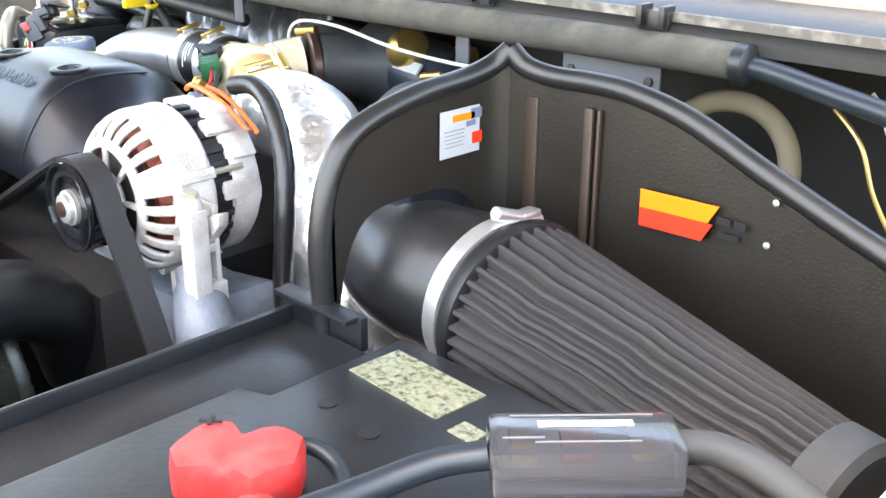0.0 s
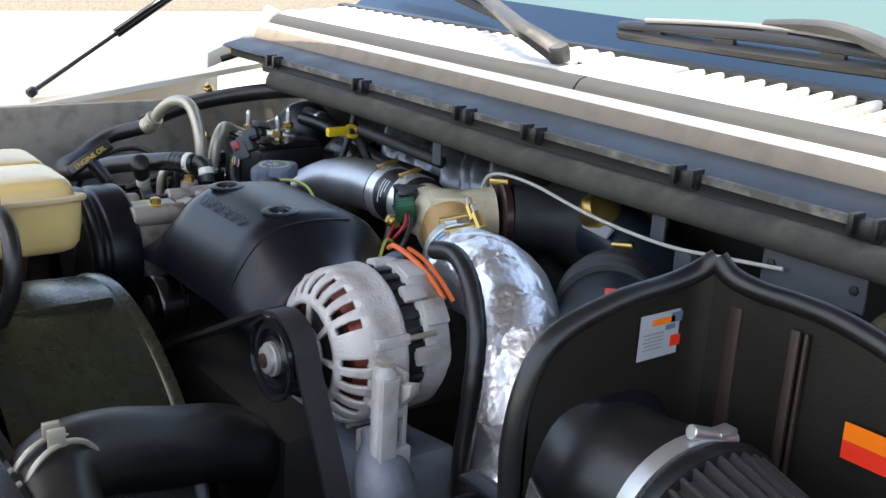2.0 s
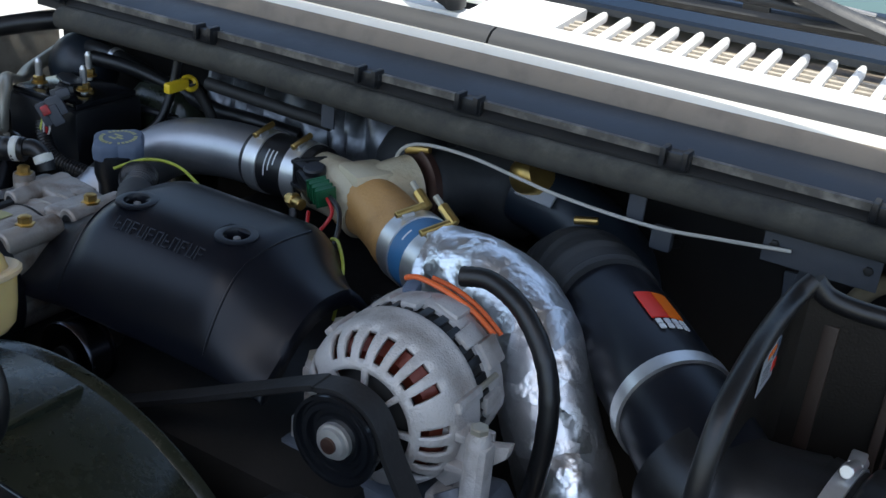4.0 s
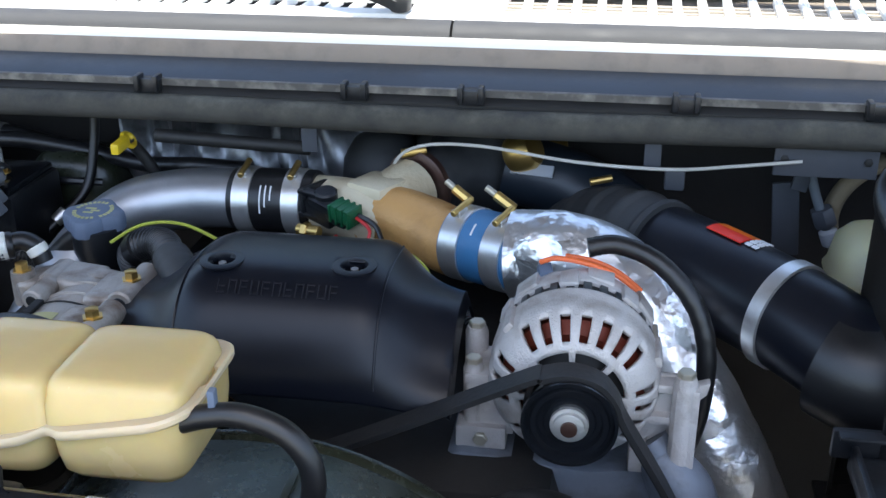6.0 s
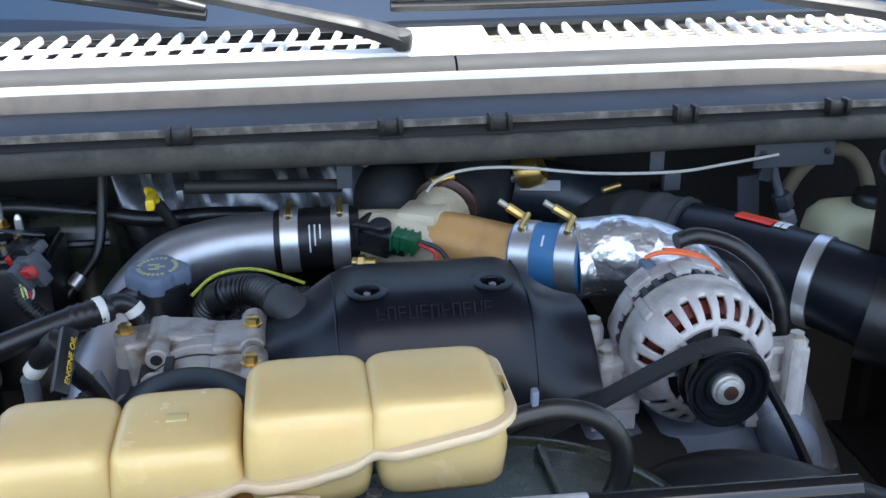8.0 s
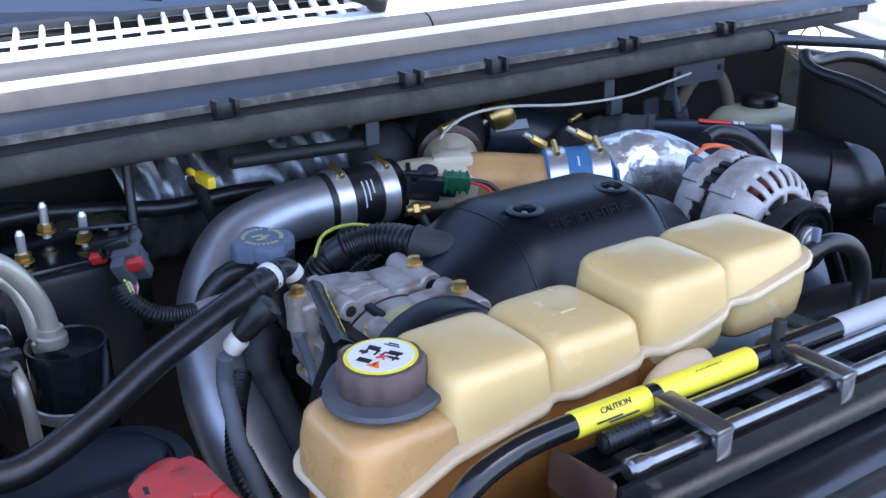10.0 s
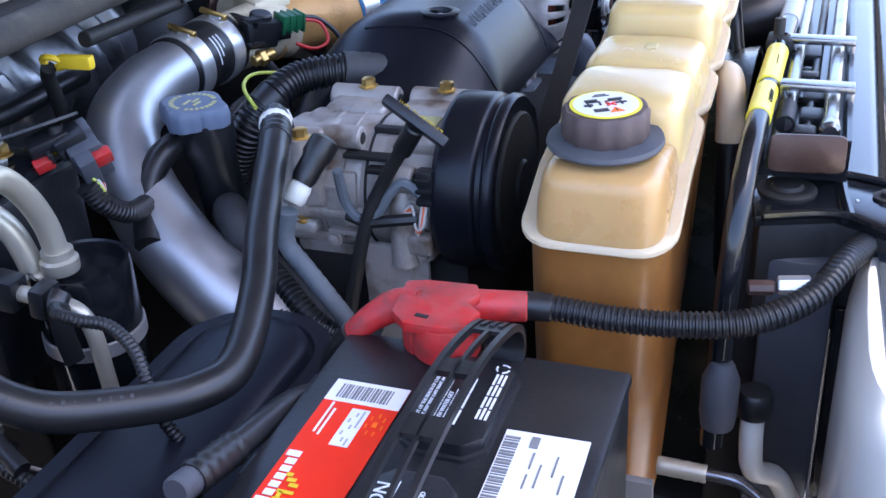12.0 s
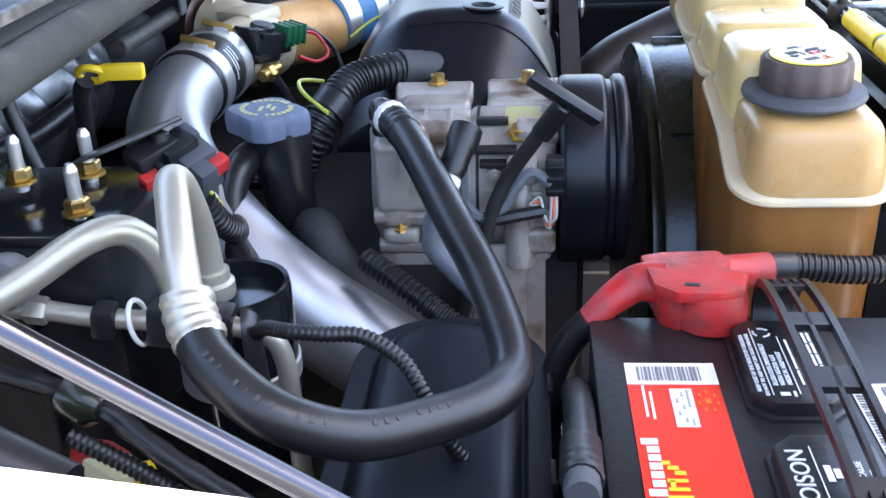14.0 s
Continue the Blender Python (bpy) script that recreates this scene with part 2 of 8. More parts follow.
DUSTELB = surf("dusty_black_elbow", (0.018, 0.019, 0.021), 0.5, dust=0.4, dust_col=(0.12, 0.12, 0.115), bump=0.1)
BRNRIB = surf("brown_tinted_plastic", (0.030, 0.018, 0.012), 0.5, mottle=0.3, bump=0.15)
DULLFOIL = surf("dull_grey_foil_sheet", (0.26, 0.265, 0.28), 0.34, metal=0.8, mottle=0.3, stain=0.75, stain_col=(0.10, 0.10, 0.11), bump=0.3, grain=60, big=20)
NECKB = surf("blue_grey_rubber_disc", (0.045, 0.05, 0.062), 0.5, dust=0.45, dust_col=(0.16, 0.155, 0.15), bump=0.1)
DIRTP = surf("dirty_flaking_paint", (0.075, 0.068, 0.06), 0.6, dust=0.3, dust_col=(0.20, 0.18, 0.15), stain=0.5, stain_col=(0.36, 0.33, 0.28), bump=0.3, big=22)
DUCTM = surf("blue_black_moulded_plastic", (0.006, 0.0075, 0.013), 0.36, spec=0.24, dust=0.08, dust_col=(0.04, 0.04, 0.05), bump=0.06, big=8)
TAPE = surf("grey_taped_cable", (0.10, 0.115, 0.13), 0.6, dust=0.5, dust_col=(0.26, 0.27, 0.27), bump=0.3)
COPPER = surf("red_copper_winding", (0.17, 0.03, 0.015), 0.4, metal=0.3, mottle=0.3, bump=0.3, grain=200)
WIREO = surf("orange_wire", (0.70, 0.13, 0.03), 0.45, mottle=0.1, bump=0.02)
WIREG = surf("yellow_green_wire", (0.42, 0.45, 0.06), 0.45, mottle=0.1, bump=0.02)
WIRER = surf("red_wire", (0.5, 0.02, 0.02), 0.45, mottle=0.1, bump=0.02)
GREENP = surf("green_connector", (0.01, 0.09, 0.035), 0.4, bump=0.03)
GREY = surf("grey_plastic", (0.17, 0.17, 0.175), 0.5, dust=0.3, dust_col=(0.26, 0.24, 0.21), bump=0.06)
CABLE = surf("pale_cable", (0.48, 0.46, 0.42), 0.5, bump=0.02)
COPPERB = surf("brown_varnished_steel", (0.055, 0.028, 0.022), 0.3, metal=0.4, mottle=0.2, stain=0.3, stain_col=(0.2, 0.15, 0.12), bump=0.03)
OLDLAB = surf("worn_foil_label", (0.40, 0.40, 0.26), 0.3, metal=0.5, mottle=0.5, stain=0.95, stain_col=(0.03, 0.035, 0.028), bump=0.4, big=90, grain=300)


TANRUB = surf("dusty_tan_rubber", (0.17, 0.135, 0.085), 0.7, dust=0.5, dust_col=(0.28, 0.23, 0.16), bump=0.2)
SMOKE = surf("smoky_clear_plastic", (0.10, 0.10, 0.11), 0.12, mottle=0.05, bump=0.02, rvar=0.05)
SMOKE.node_tree.nodes["Principled BSDF"].inputs["Transmission Weight"].default_value = 0.6


def foil_material():
    m = surf("crinkled_foil", (0.90, 0.895, 0.89), 0.36, metal=0.95, mottle=0.06, bump=0.0, rvar=0.1)
    nt = m.node_tree
    n, l = nt.nodes, nt.links
    b = n["Principled BSDF"]
    tc = n.new("ShaderNodeTexCoord")
    w = n.new("ShaderNodeTexNoise")
    w.inputs["Scale"].default_value, w.inputs["Detail"].default_value = 30, 3
    l.new(tc.outputs["Object"], w.inputs["Vector"])
    sc = n.new("ShaderNodeVectorMath")
    sc.operation = "SCALE"
    sc.inputs["Scale"].default_value = 0.030
    l.new(w.outputs["Color"], sc.inputs[0])
    base = n.new("ShaderNodeVectorMath")
    base.operation = "ADD"
    l.new(tc.outputs["Object"], base.inputs[0])
    l.new(sc.outputs[0], base.inputs[1])
    total = None
    # every cell of the foil is a small flat facet with its own tilt
    for scale, tilt in ((12, 0.34), (26, 0.30), (60, 0.13), (150, 0.05)):
        big = n.new("ShaderNodeVectorMath")
        big.operation = "SCALE"
        big.inputs["Scale"].default_value = scale
        l.new(base.outputs[0], big.inputs[0])
        v = n.new("ShaderNodeTexVoronoi")
        v.inputs["Scale"].default_value = 1.0
        l.new(big.outputs[0], v.inputs["Vector"])
        off = n.new("ShaderNodeVectorMath")
        off.operation = "SUBTRACT"
        l.new(big.outputs[0], off.inputs[0])
        l.new(v.outputs["Position"], off.inputs[1])
        tl = n.new("ShaderNodeVectorMath")
        tl.operation = "SUBTRACT"
        tl.inputs[1].default_value = (0.5, 0.5, 0.5)
        l.new(v.outputs["Color"], tl.inputs[0])
        dot = n.new("ShaderNodeVectorMath")
        dot.operation = "DOT_PRODUCT"
        l.new(off.outputs[0], dot.inputs[0])
        l.new(tl.outputs[0], dot.inputs[1])
        k = n.new("ShaderNodeMath")
        k.operation = "MULTIPLY"
        k.inputs[1].default_value = tilt / scale
        l.new(dot.outputs["Value"], k.inputs[0])
        if total is None:
            total = k
        else:
            a = n.new("ShaderNodeMath")
            a.operation = "ADD"
            l.new(total.outputs[0], a.inputs[0])
            l.new(k.outputs[0], a.inputs[1])
            total = a
    bp = n.new("ShaderNodeBump")
    bp.inputs["Strength"].default_value, bp.inputs["Distance"].default_value = 1.0, 1.0
    l.new(total.outputs[0], bp.inputs["Height"])
    l.new(bp.outputs["Normal"], b.inputs["Normal"])
    return m


FOIL = foil_material()


def glass_material():
    m = surf("windshield_glass", (0.068, 0.118, 0.117), 0.04, mottle=0.0, bump=0.0, rvar=0.01)
    b = m.node_tree.nodes["Principled BSDF"]
    b.inputs["IOR"].default_value = 1.52
    b.inputs["Transmission Weight"].default_value = 0.0
    return m


GLASS = glass_material()
FRIT = surf("dark_blue_frit", (0.006, 0.018, 0.040), 0.22, mottle=0.02, bump=0.0, rvar=0.02, spec=0.25)

# ---------------------------------------------------------------- building tools
def thing(name, loc, label, category, group="", kind=""):
    ob = new(name)
    ob.location = loc
    ob.empty_display_size = 0.02
    return tagged(ob, label, category, group, kind)


def part(name, bm, material, parent=None, label="", smooth=True, angle=40):
    me = bpy.data.meshes.new(name)
    bmesh.ops.recalc_face_normals(bm, faces=bm.faces)
    if smooth:
        lim = math.cos(radians(angle))
        for f in bm.faces:
            f.smooth = True
        for e in bm.edges:
            if len(e.link_faces) == 2 and e.link_faces[0].normal.dot(e.link_faces[1].normal) < lim:
                e.smooth = False
    bm.to_mesh(me)
    bm.free()
    me.materials.append(material)
    ob = new(name, me)
    if parent is not None:
        ob.parent = parent
        if parent.type == "EMPTY":
            ob.matrix_parent_inverse = Matrix.Translation(-Vector(parent.location))
    if label:
        tagged(ob, label)
    return ob


def solo(name, bm, material, label, category, group="", kind="", smooth=True):
    return tagged(part(name, bm, material, None, "", smooth), label, category, group, kind)


def spline(pts, per=8, closed=False):
    p = [Vector(q) for q in pts]
    out = []
    n = len(p)
    for i in range(n if closed else n - 1):
        a, b, c, d = (p[(i - 1) % n], p[i], p[(i + 1) % n], p[(i + 2) % n]) if closed else (p[max(i - 1, 0)], p[i], p[i + 1], p[min(i + 2, n - 1)])
        for k in range(per):
            t = k / per
            out.append(0.5 * ((2 * b) + (c - a) * t + (2 * a - 5 * b + 4 * c - d) * t * t + (3 * b - a - 3 * c + d) * t ** 3))
    if not closed:
        out.append(p[-1])
    return out


def frames_of(path, closed=False):
    n = len(path)
    tans = []
    for i in range(n):
        a = path[i - 1] if (i or closed) else path[0]
        b = path[(i + 1) % n] if (i < n - 1 or closed) else path[-1]
        tans.append((b - a).normalized())
    t = tans[0]
    u = t.orthogonal().normalized()
    out = []
    for k in tans:
        u = (u - k * u.dot(k))
        if u.length < 1e-6:
            u = k.orthogonal()
        u.normalize()
        out.append((u.copy(), k.cross(u).normalized(), k))
    return out


def skin(bm, rings, cap=True, closed=False):
    vs = [[bm.verts.new(p) for p in r] for r in rings]
    m = len(vs[0])
    last = len(vs) if closed else len(vs) - 1
    for i in range(last):
        a, b = vs[i], vs[(i + 1) % len(vs)]
        for j in range(m):
            bm.faces.new((a[j], a[(j + 1) % m], b[(j + 1) % m], b[j]))
    if cap and not closed:
        bm.faces.new(vs[0][::-1])
        bm.faces.new(vs[-1])
    return bm


def sweep(pts, r, seg=14, per=8, closed=False, smooth=True, rfun=None, flat=1.0, bm=None, cap=True, jitter=0.0):
    """A round tube of radius r along a smooth line; rfun(s, along) scales r; flat squashes it."""
    bm = bm or bmesh.new()
    path = spline(pts, per, closed) if smooth else [Vector(p) for p in pts]
    fr = frames_of(path, closed)
    rings, s = [], 0.0
    for i, (p, (u, v, k)) in enumerate(zip(path, fr)):
        if i:
            s += (p - path[i - 1]).length
        rr = r * (rfun(i / (len(path) - 1), s) if rfun else 1.0)
        ring = []
        for j in range(seg):
            a = 2 * math.pi * j / seg
            q = p + u * (rr * math.cos(a)) + v * (rr * flat * math.sin(a))
            if jitter:
                q += (q - p).normalized() * jitter * (noise.noise(q * 34) + 0.6 * noise.noise(q * 90))
            ring.append(q)
        rings.append(ring)
    return skin(bm, rings, cap, closed)


def corrugated(pts, r, pitch=0.006, depth=0.13, seg=14):
    path = spline(pts, 12)
    length = sum((path[i] - path[i - 1]).length for i in range(1, len(path)))
    steps = max(8, int(length / pitch * 4))
    acc, dense, i, done = 0.0, [], 0, 0.0
    cum = [0.0]
    for i in range(1, len(path)):
        cum.append(cum[-1] + (path[i] - path[i - 1]).length)
    i = 0
    for k in range(steps + 1):
        d = length * k / steps
        while i < len(cum) - 2 and cum[i + 1] < d:
            i += 1
        f = (d - cum[i]) / max(1e-9, cum[i + 1] - cum[i])
        dense.append(path[i].lerp(path[i + 1], min(1, f)))
    tab = (1.0, 1.0, 1 - depth, 1 - depth)
    return sweep(dense, r, seg, smooth=False, rfun=lambda t, s: tab[round(t * steps) % 4])


def along(origin, axis):
    z = Vector(axis).normalized()
    return Matrix.Translation(origin) @ z.to_track_quat("Z", "Y").to_matrix().to_4x4()


def lathe(profile, origin=(0, 0, 0), axis=(0, 0, 1), seg=28, bm=None, rmod=None):
    """profile: (radius, height) pairs turned round the axis."""
    bm = bm or bmesh.new()
    m = along(origin, axis)
    rings = []
    for r, h in profile:
        r = max(r, 1e-4)
        rings.append([m @ Vector((r * (rmod(j) if rmod else 1) * math.cos(2 * math.pi * j / seg), r * (rmod(j) if rmod else 1) * math.sin(2 * math.pi * j / seg), h)) for j in range(seg)])
    return skin(bm, rings, True)


def rod(a, b, r, seg=14, bm=None, bev=0.15):
    a, b = Vector(a), Vector(b)
    h = (b - a).length
    e = min(r * bev, h * 0.2)
    return lathe([(r - e, 0), (r, e), (r, h - e), (r - e, h)], a, b - a, seg, bm)


def block(c, size, bev=0.002, rot=(0, 0, 0), bm=None, seg=2):
    b2 = bmesh.new()
    bmesh.ops.create_cube(b2, size=1, matrix=Matrix.Diagonal((*size, 1)))
    if bev:
        bmesh.ops.bevel(b2, geom=b2.edges[:], offset=min(bev, min(size) * 0.45), segments=seg, affect="EDGES", profile=0.6)
    bmesh.ops.transform(b2, matrix=pose(*c, *rot), verts=b2.verts)
    if bm is None:
        return b2
    join(bm, b2)
    return bm


def join(bm, other):
    me = bpy.data.meshes.new("tmp")
    other.to_mesh(me)
    other.free()
    bm.from_mesh(me)
    bpy.data.meshes.remove(me)
    return bm


def extrude(poly, m, h, bev=0.0, bm=None):
    """A flat outline (x, y) pulled up by h and put in place by m."""
    b2 = bmesh.new()
    lo = [b2.verts.new((x, y, 0)) for x, y in poly]
    hi = [b2.verts.new((x, y, h)) for x, y in poly]
    n = len(poly)
    b2.faces.new(lo[::-1])
    b2.faces.new(hi)
    for i in range(n):
        b2.faces.new((lo[i], lo[(i + 1) % n], hi[(i + 1) % n], hi[i]))
    if bev:
        bmesh.ops.recalc_face_normals(b2, faces=b2.faces)
        bmesh.ops.bevel(b2, geom=b2.edges[:], offset=bev, segments=2, affect="EDGES", profile=0.6)
    bmesh.ops.transform(b2, matrix=m, verts=b2.verts)
    if bm is None:
        return b2
    join(bm, b2)
    return bm


def bar_x(profile, x0, x1, bm=None, bev=0.0, cuts=1):
    """A (y, z) outline drawn along x."""
    bm = bm or bmesh.new()
    rings = []
    for i in range(cuts + 1):
        x = x0 + (x1 - x0) * i / cuts
        rings.append([Vector((x, y, z)) for y, z in profile])
    return skin(bm, rings)


def hexnut(p, axis, r, h, bm=None):
    return lathe([(r * 0.9, 0), (r, h * 0.12), (r, h * 0.85), (r * 0.85, h)], p, axis, 6, bm)


def squircle(cx, cy, a, b, n=4.0, seg=40):
    out = []
    for i in range(seg):
        t = 2 * math.pi * i / seg
        c, s = math.cos(t), math.sin(t)
        out.append((cx + a * math.copysign(abs(c) ** (2 / n), c), cy + b * math.copysign(abs(s) ** (2 / n), s)))
    return out


def decal(m, w, h, material, name, parent, label="", t=0.0006):
    """A thin sticker, w by h, centred on the pose m, its face along +z."""
    b = block((0, 0, 0), (w, h, t), 0.0)
    bmesh.ops.transform(b, matrix=m, verts=b.verts)
    return part(name, b, material, parent, label, smooth=False)


def bars(m, rows, material, name, parent, t=0.0004, z=0.0005):
    """Printing as plain bars: rows of (x, y, w, h) on the pose m."""
    b = bmesh.new()
    for x, y, w, h in rows:
        b2 = block((x, y, z), (w, h, t), 0.0)
        join(b, b2)
    bmesh.ops.transform(b, matrix=m, verts=b.verts)
    return part(name, b, material, parent, smooth=False)


def words(text, m, size, material, name, parent, depth=0.0003):
    cu = bpy.data.curves.new(name, "FONT")
    cu.body, cu.size, cu.extrude, cu.align_x, cu.align_y = text, size, depth, "CENTER", "CENTER"
    tmp = bpy.data.objects.new("tmp_text", cu)
    scene.collection.objects.link(tmp)
    me = bpy.data.meshes.new_from_object(tmp.evaluated_get(bpy.context.evaluated_depsgraph_get()))
    bpy.data.objects.remove(tmp)
    bpy.data.curves.remove(cu)
    b = bmesh.new()
    b.from_mesh(me)
    bpy.data.meshes.remove(me)
    bmesh.ops.transform(b, matrix=m, verts=b.verts)
    return part(name, b, material, parent, smooth=False)


def facing(origin, x, y):
    """A pose with its x and y axes along the given ways."""
    x = Vector(x).normalized()
    z = x.cross(Vector(y)).normalized()
    y = z.cross(x)
    m = Matrix((x, y, z)).transposed().to_4x4()
    return Matrix.Translation(origin) @ m

# ---------------------------------------------------------------- setting
X0, X1 = -1.075, 0.56          # ends of the cowl

g = bmesh.new()
bmesh.ops.create_grid(g, x_segments=2, y_segments=2, size=400)
solo("ground", g, CONC, "pale sunlit concrete ground under the truck", "ground", kind="structure", smooth=False)

# low garden wall far off behind the fender
solo("garden_wall", block((-16, 9, 1.0), (0.3, 30, 2.0), 0.02), TANPAINT, "pale beige garden wall far behind the truck", "wall", kind="structure")

# firewall, bay floor, aprons
solo("firewall", bar_x([(0.30, 0.45), (0.34, 0.45), (0.34, 1.285), (0.145, 1.285), (0.145, 1.262), (0.30, 1.24)], X0, X1), FIREW, "grimy dark firewall behind the engine", "firewall", kind="structure")
solo("bay_floor", block((-0.28, -0.2, 0.44), (1.8, 1.1, 0.03), 0.0), FIREW, "dark grimy floor of the engine bay", "bay floor", kind="structure")
for side, xa in (("left", -1.13), ("right", 0.575)):
    solo("inner_fender_" + side, block((xa, -0.2, 0.735), (0.02, 1.06, 0.59), 0.004), FIREW, "dark inner fender panel beside the engine", "inner fender", kind="structure")
    solo("fender_apron_" + side, block((xa, -0.2, 1.107), (0.02, 1.06, 0.146), 0.004), INNERP, "dusty beige painted apron below the fender edge", "fender apron", kind="structure")


def fender(name, sx, xi):
    f = thing(name, (xi + sx * 0.15, -0.3, 0.5), "dusty off-white painted front fender of the pickup", "fender")
    # sx: -1 outward to the left, +1 outward to the right
    b = bmesh.new()
    rings = []
    for i in range(25):
        y = 0.25 - 1.15 * i / 24
        zl = 1.222 + 0.20 * min(0.0, y + 0.2) * 0.5 + 0.14 * max(0.0, y + 0.2)
        prof = [(0.045, -0.055), (0.045, -0.045), (0.004, -0.040), (0.0, -0.002), (-0.006, 0.004), (-0.03, 0.008), (-0.08, 0.010), (-0.13, 0.0), (-0.165, -0.03), (-0.185, -0.09), (-0.19, -0.4), (-0.186, -0.4), (-0.18, -0.09), (-0.16, -0.035), (-0.08, 0.002), (-0.012, -0.004), (-0.002, -0.05)]
        rings.append([Vector((xi - sx * px, y, zl + pz)) for px, pz in prof])
    skin(b, rings)
    part("fender_skin", b, WHITE, f)
    return f


fender("fender", -1, -1.180)
fender("fender", 1, 0.60)

# ---- cowl
cowl = thing("cowl", (-0.28, 0.25, 1.2), "white and dark cowl below the windshield with a dusty weather strip", "cowl", kind="structure")


part("weather_strip", sweep([(x, 0.112 + 0.0015 * math.sin(x * 9), 1.2515 + 0.0015 * math.sin(x * 7)) for x in np.linspace(-0.845, 0.27, 40)], 0.0155, 12, 1, flat=0.9), DUSTY, cowl, "dusty grey rubber weather strip")
part("drip_ledge", bar_x([(0.118, 1.258), (0.150, 1.262), (0.150, 1.278), (0.146, 1.2815), (0.128, 1.2785), (0.118, 1.268)], -0.90, 0.5), DARK, cowl)
part("pinch_edge", bar_x([(0.1225, 1.2755), (0.127, 1.2755), (0.1275, 1.2835), (0.1225, 1.283)], -0.89, 0.46), DIRTP, cowl, "pale flaking pinch weld edge")
part("face_panel", bar_x([(0.128, 1.2795), (0.134, 1.2830), (0.160, 1.2895), (0.1865, 1.2925), (0.1865, 1.274), (0.150, 1.270)], X0, X1), NAVY, cowl, "blue-black cowl face panel")
# the step is white paint; its shade is put into the brown colour
part("step_panel", bar_x([(0.187, 1.272), (0.1905, 1.2945), (0.194, 1.3050), (0.1985, 1.3110), (0.206, 1.3110), (0.206, 1.272)], X0, X1), STEPTAN, cowl, "dusty cowl step, shade on its white paint coloured brown")
part("lip", bar_x([(0.1985, 1.3100), (0.1995, 1.3145), (0.2045, 1.3190), (0.210, 1.3190), (0.210, 1.3100)], X0, X1), WHITE, cowl, "white painted cowl lip")
sl = lambda a, b: bar_x([(0.2085, 1.3145), (0.2105, 1.3230), (0.2180, 1.3310), (0.2300, 1.3350), (0.2370, 1.3330), (0.2370, 1.3145)], a, b)
part("seal", sl(X0 + 0.02, -0.2715), SEAL, cowl, "grey rubber hood seal")
part("seal", sl(-0.2685, X1), SEAL, cowl, "grey rubber hood seal")
# left bed takes a dark colour that paints shade into the louver gaps
part("grille_bed", bar_x([(0.236, 1.300), (0.355, 1.306), (0.366, 1.3345), (0.40, 1.338), (0.40, 1.29), (0.236, 1.29)], X0 + 0.02, -0.325), DARK, cowl, "trough under the louvers, coloured dark for its shade")
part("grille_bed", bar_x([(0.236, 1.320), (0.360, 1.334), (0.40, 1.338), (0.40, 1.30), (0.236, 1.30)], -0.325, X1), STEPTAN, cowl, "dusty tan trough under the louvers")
part("grille_edge", bar_x([(0.2362, 1.333), (0.2372, 1.3385), (0.2505, 1.3420), (0.2525, 1.3400), (0.2525, 1.330)], X0 + 0.02, X1), LOUV, cowl)
part("grille_edge", bar_x([(0.348, 1.346), (0.349, 1.3535), (0.362, 1.3555), (0.364, 1.3535), (0.364, 1.346)], X0 + 0.02, X1), PLASTIC, cowl)
part("pivot_plate", bar_x([(0.2515, 1.330), (0.2525, 1.3385), (0.345, 1.3490), (0.3480, 1.3470), (0.348, 1.336)], -0.325, -0.215), LOUV, cowl)

# clips on the ledge
for x in (-0.86, -0.600, -0.362, -0.234, -0.008, 0.185):
    b = block((x, 0.124, 1.2755), (0.030, 0.016, 0.017), 0.002)
    block((x - 0.011, 0.119, 1.2795), (0.006, 0.018, 0.018), 0.0015, bm=b)
    block((x + 0.011, 0.119, 1.2795), (0.006, 0.018, 0.018), 0.0015, bm=b)
    part("clip", b, PLASTIC, cowl)

# hangers under the weather strip
for x, dz in ((-0.417, 0.030), (-0.038, 0.034)):
    b = block((x, 0.122, 1.226), (0.018, 0.003, dz + 0.012), 0.001)
    part("hanger", b, NECKB, cowl)
b = block((0.140, 0.124, 1.221), (0.105, 0.003, 0.036), 0.001)
part("bracket_plate", b, NECKB, cowl, "dull blue-grey steel bracket plate")
b = bmesh.new()
for dx in (-0.042, 0.042):
    hexnut((0.140 + dx, 0.1225, 1.222), (0, -1, 0), 0.0045, 0.003, b)
part("bolt", b, DARK, cowl)


# ---- windshield, dash, roof behind
ws = thing("windshield", (-0.28, 0.36, 1.34), "tinted windshield glass reflecting the sky", "windshield", kind="structure")
b = bmesh.new()
rings = []
for i in range(17):
    u = i / 16
    rings.append([Vector((-0.28 + (x) * (1 - 0.12 * u), 0.372 + 0.62 * u - 0.10 * (x / 0.8) ** 2 * -1.0 * 0.5, 1.352 + 0.50 * u)) for x in np.linspace(-0.82, 0.82, 25)])
vs = [[b.verts.new(p) for p in r] for r in rings]
for i in range(16):
    for j in range(24):
        b.faces.new((vs[i][j], vs[i][j + 1], vs[i + 1][j + 1], vs[i + 1][j]))
part("pane", b, GLASS, ws, "tinted glass pane")
b = bmesh.new()
rings = []
for u in (-0.012, 0.075):
    rings.append([Vector((-0.28 + x * (1 - 0.12 * u), 0.372 + 0.62 * u + 0.05 * (x / 0.8) ** 2 - 0.0025, 1.352 + 0.50 * u + 0.002)) for x in np.linspace(-0.82, 0.82, 25)])
vs = [[b.verts.new(p) for p in r] for r in rings]
for j in range(24):
    b.faces.new((vs[0][j], vs[0][j + 1], vs[1][j + 1], vs[1][j]))
part("frit_band", b, FRIT, ws, "dark ceramic band along the lower edge")
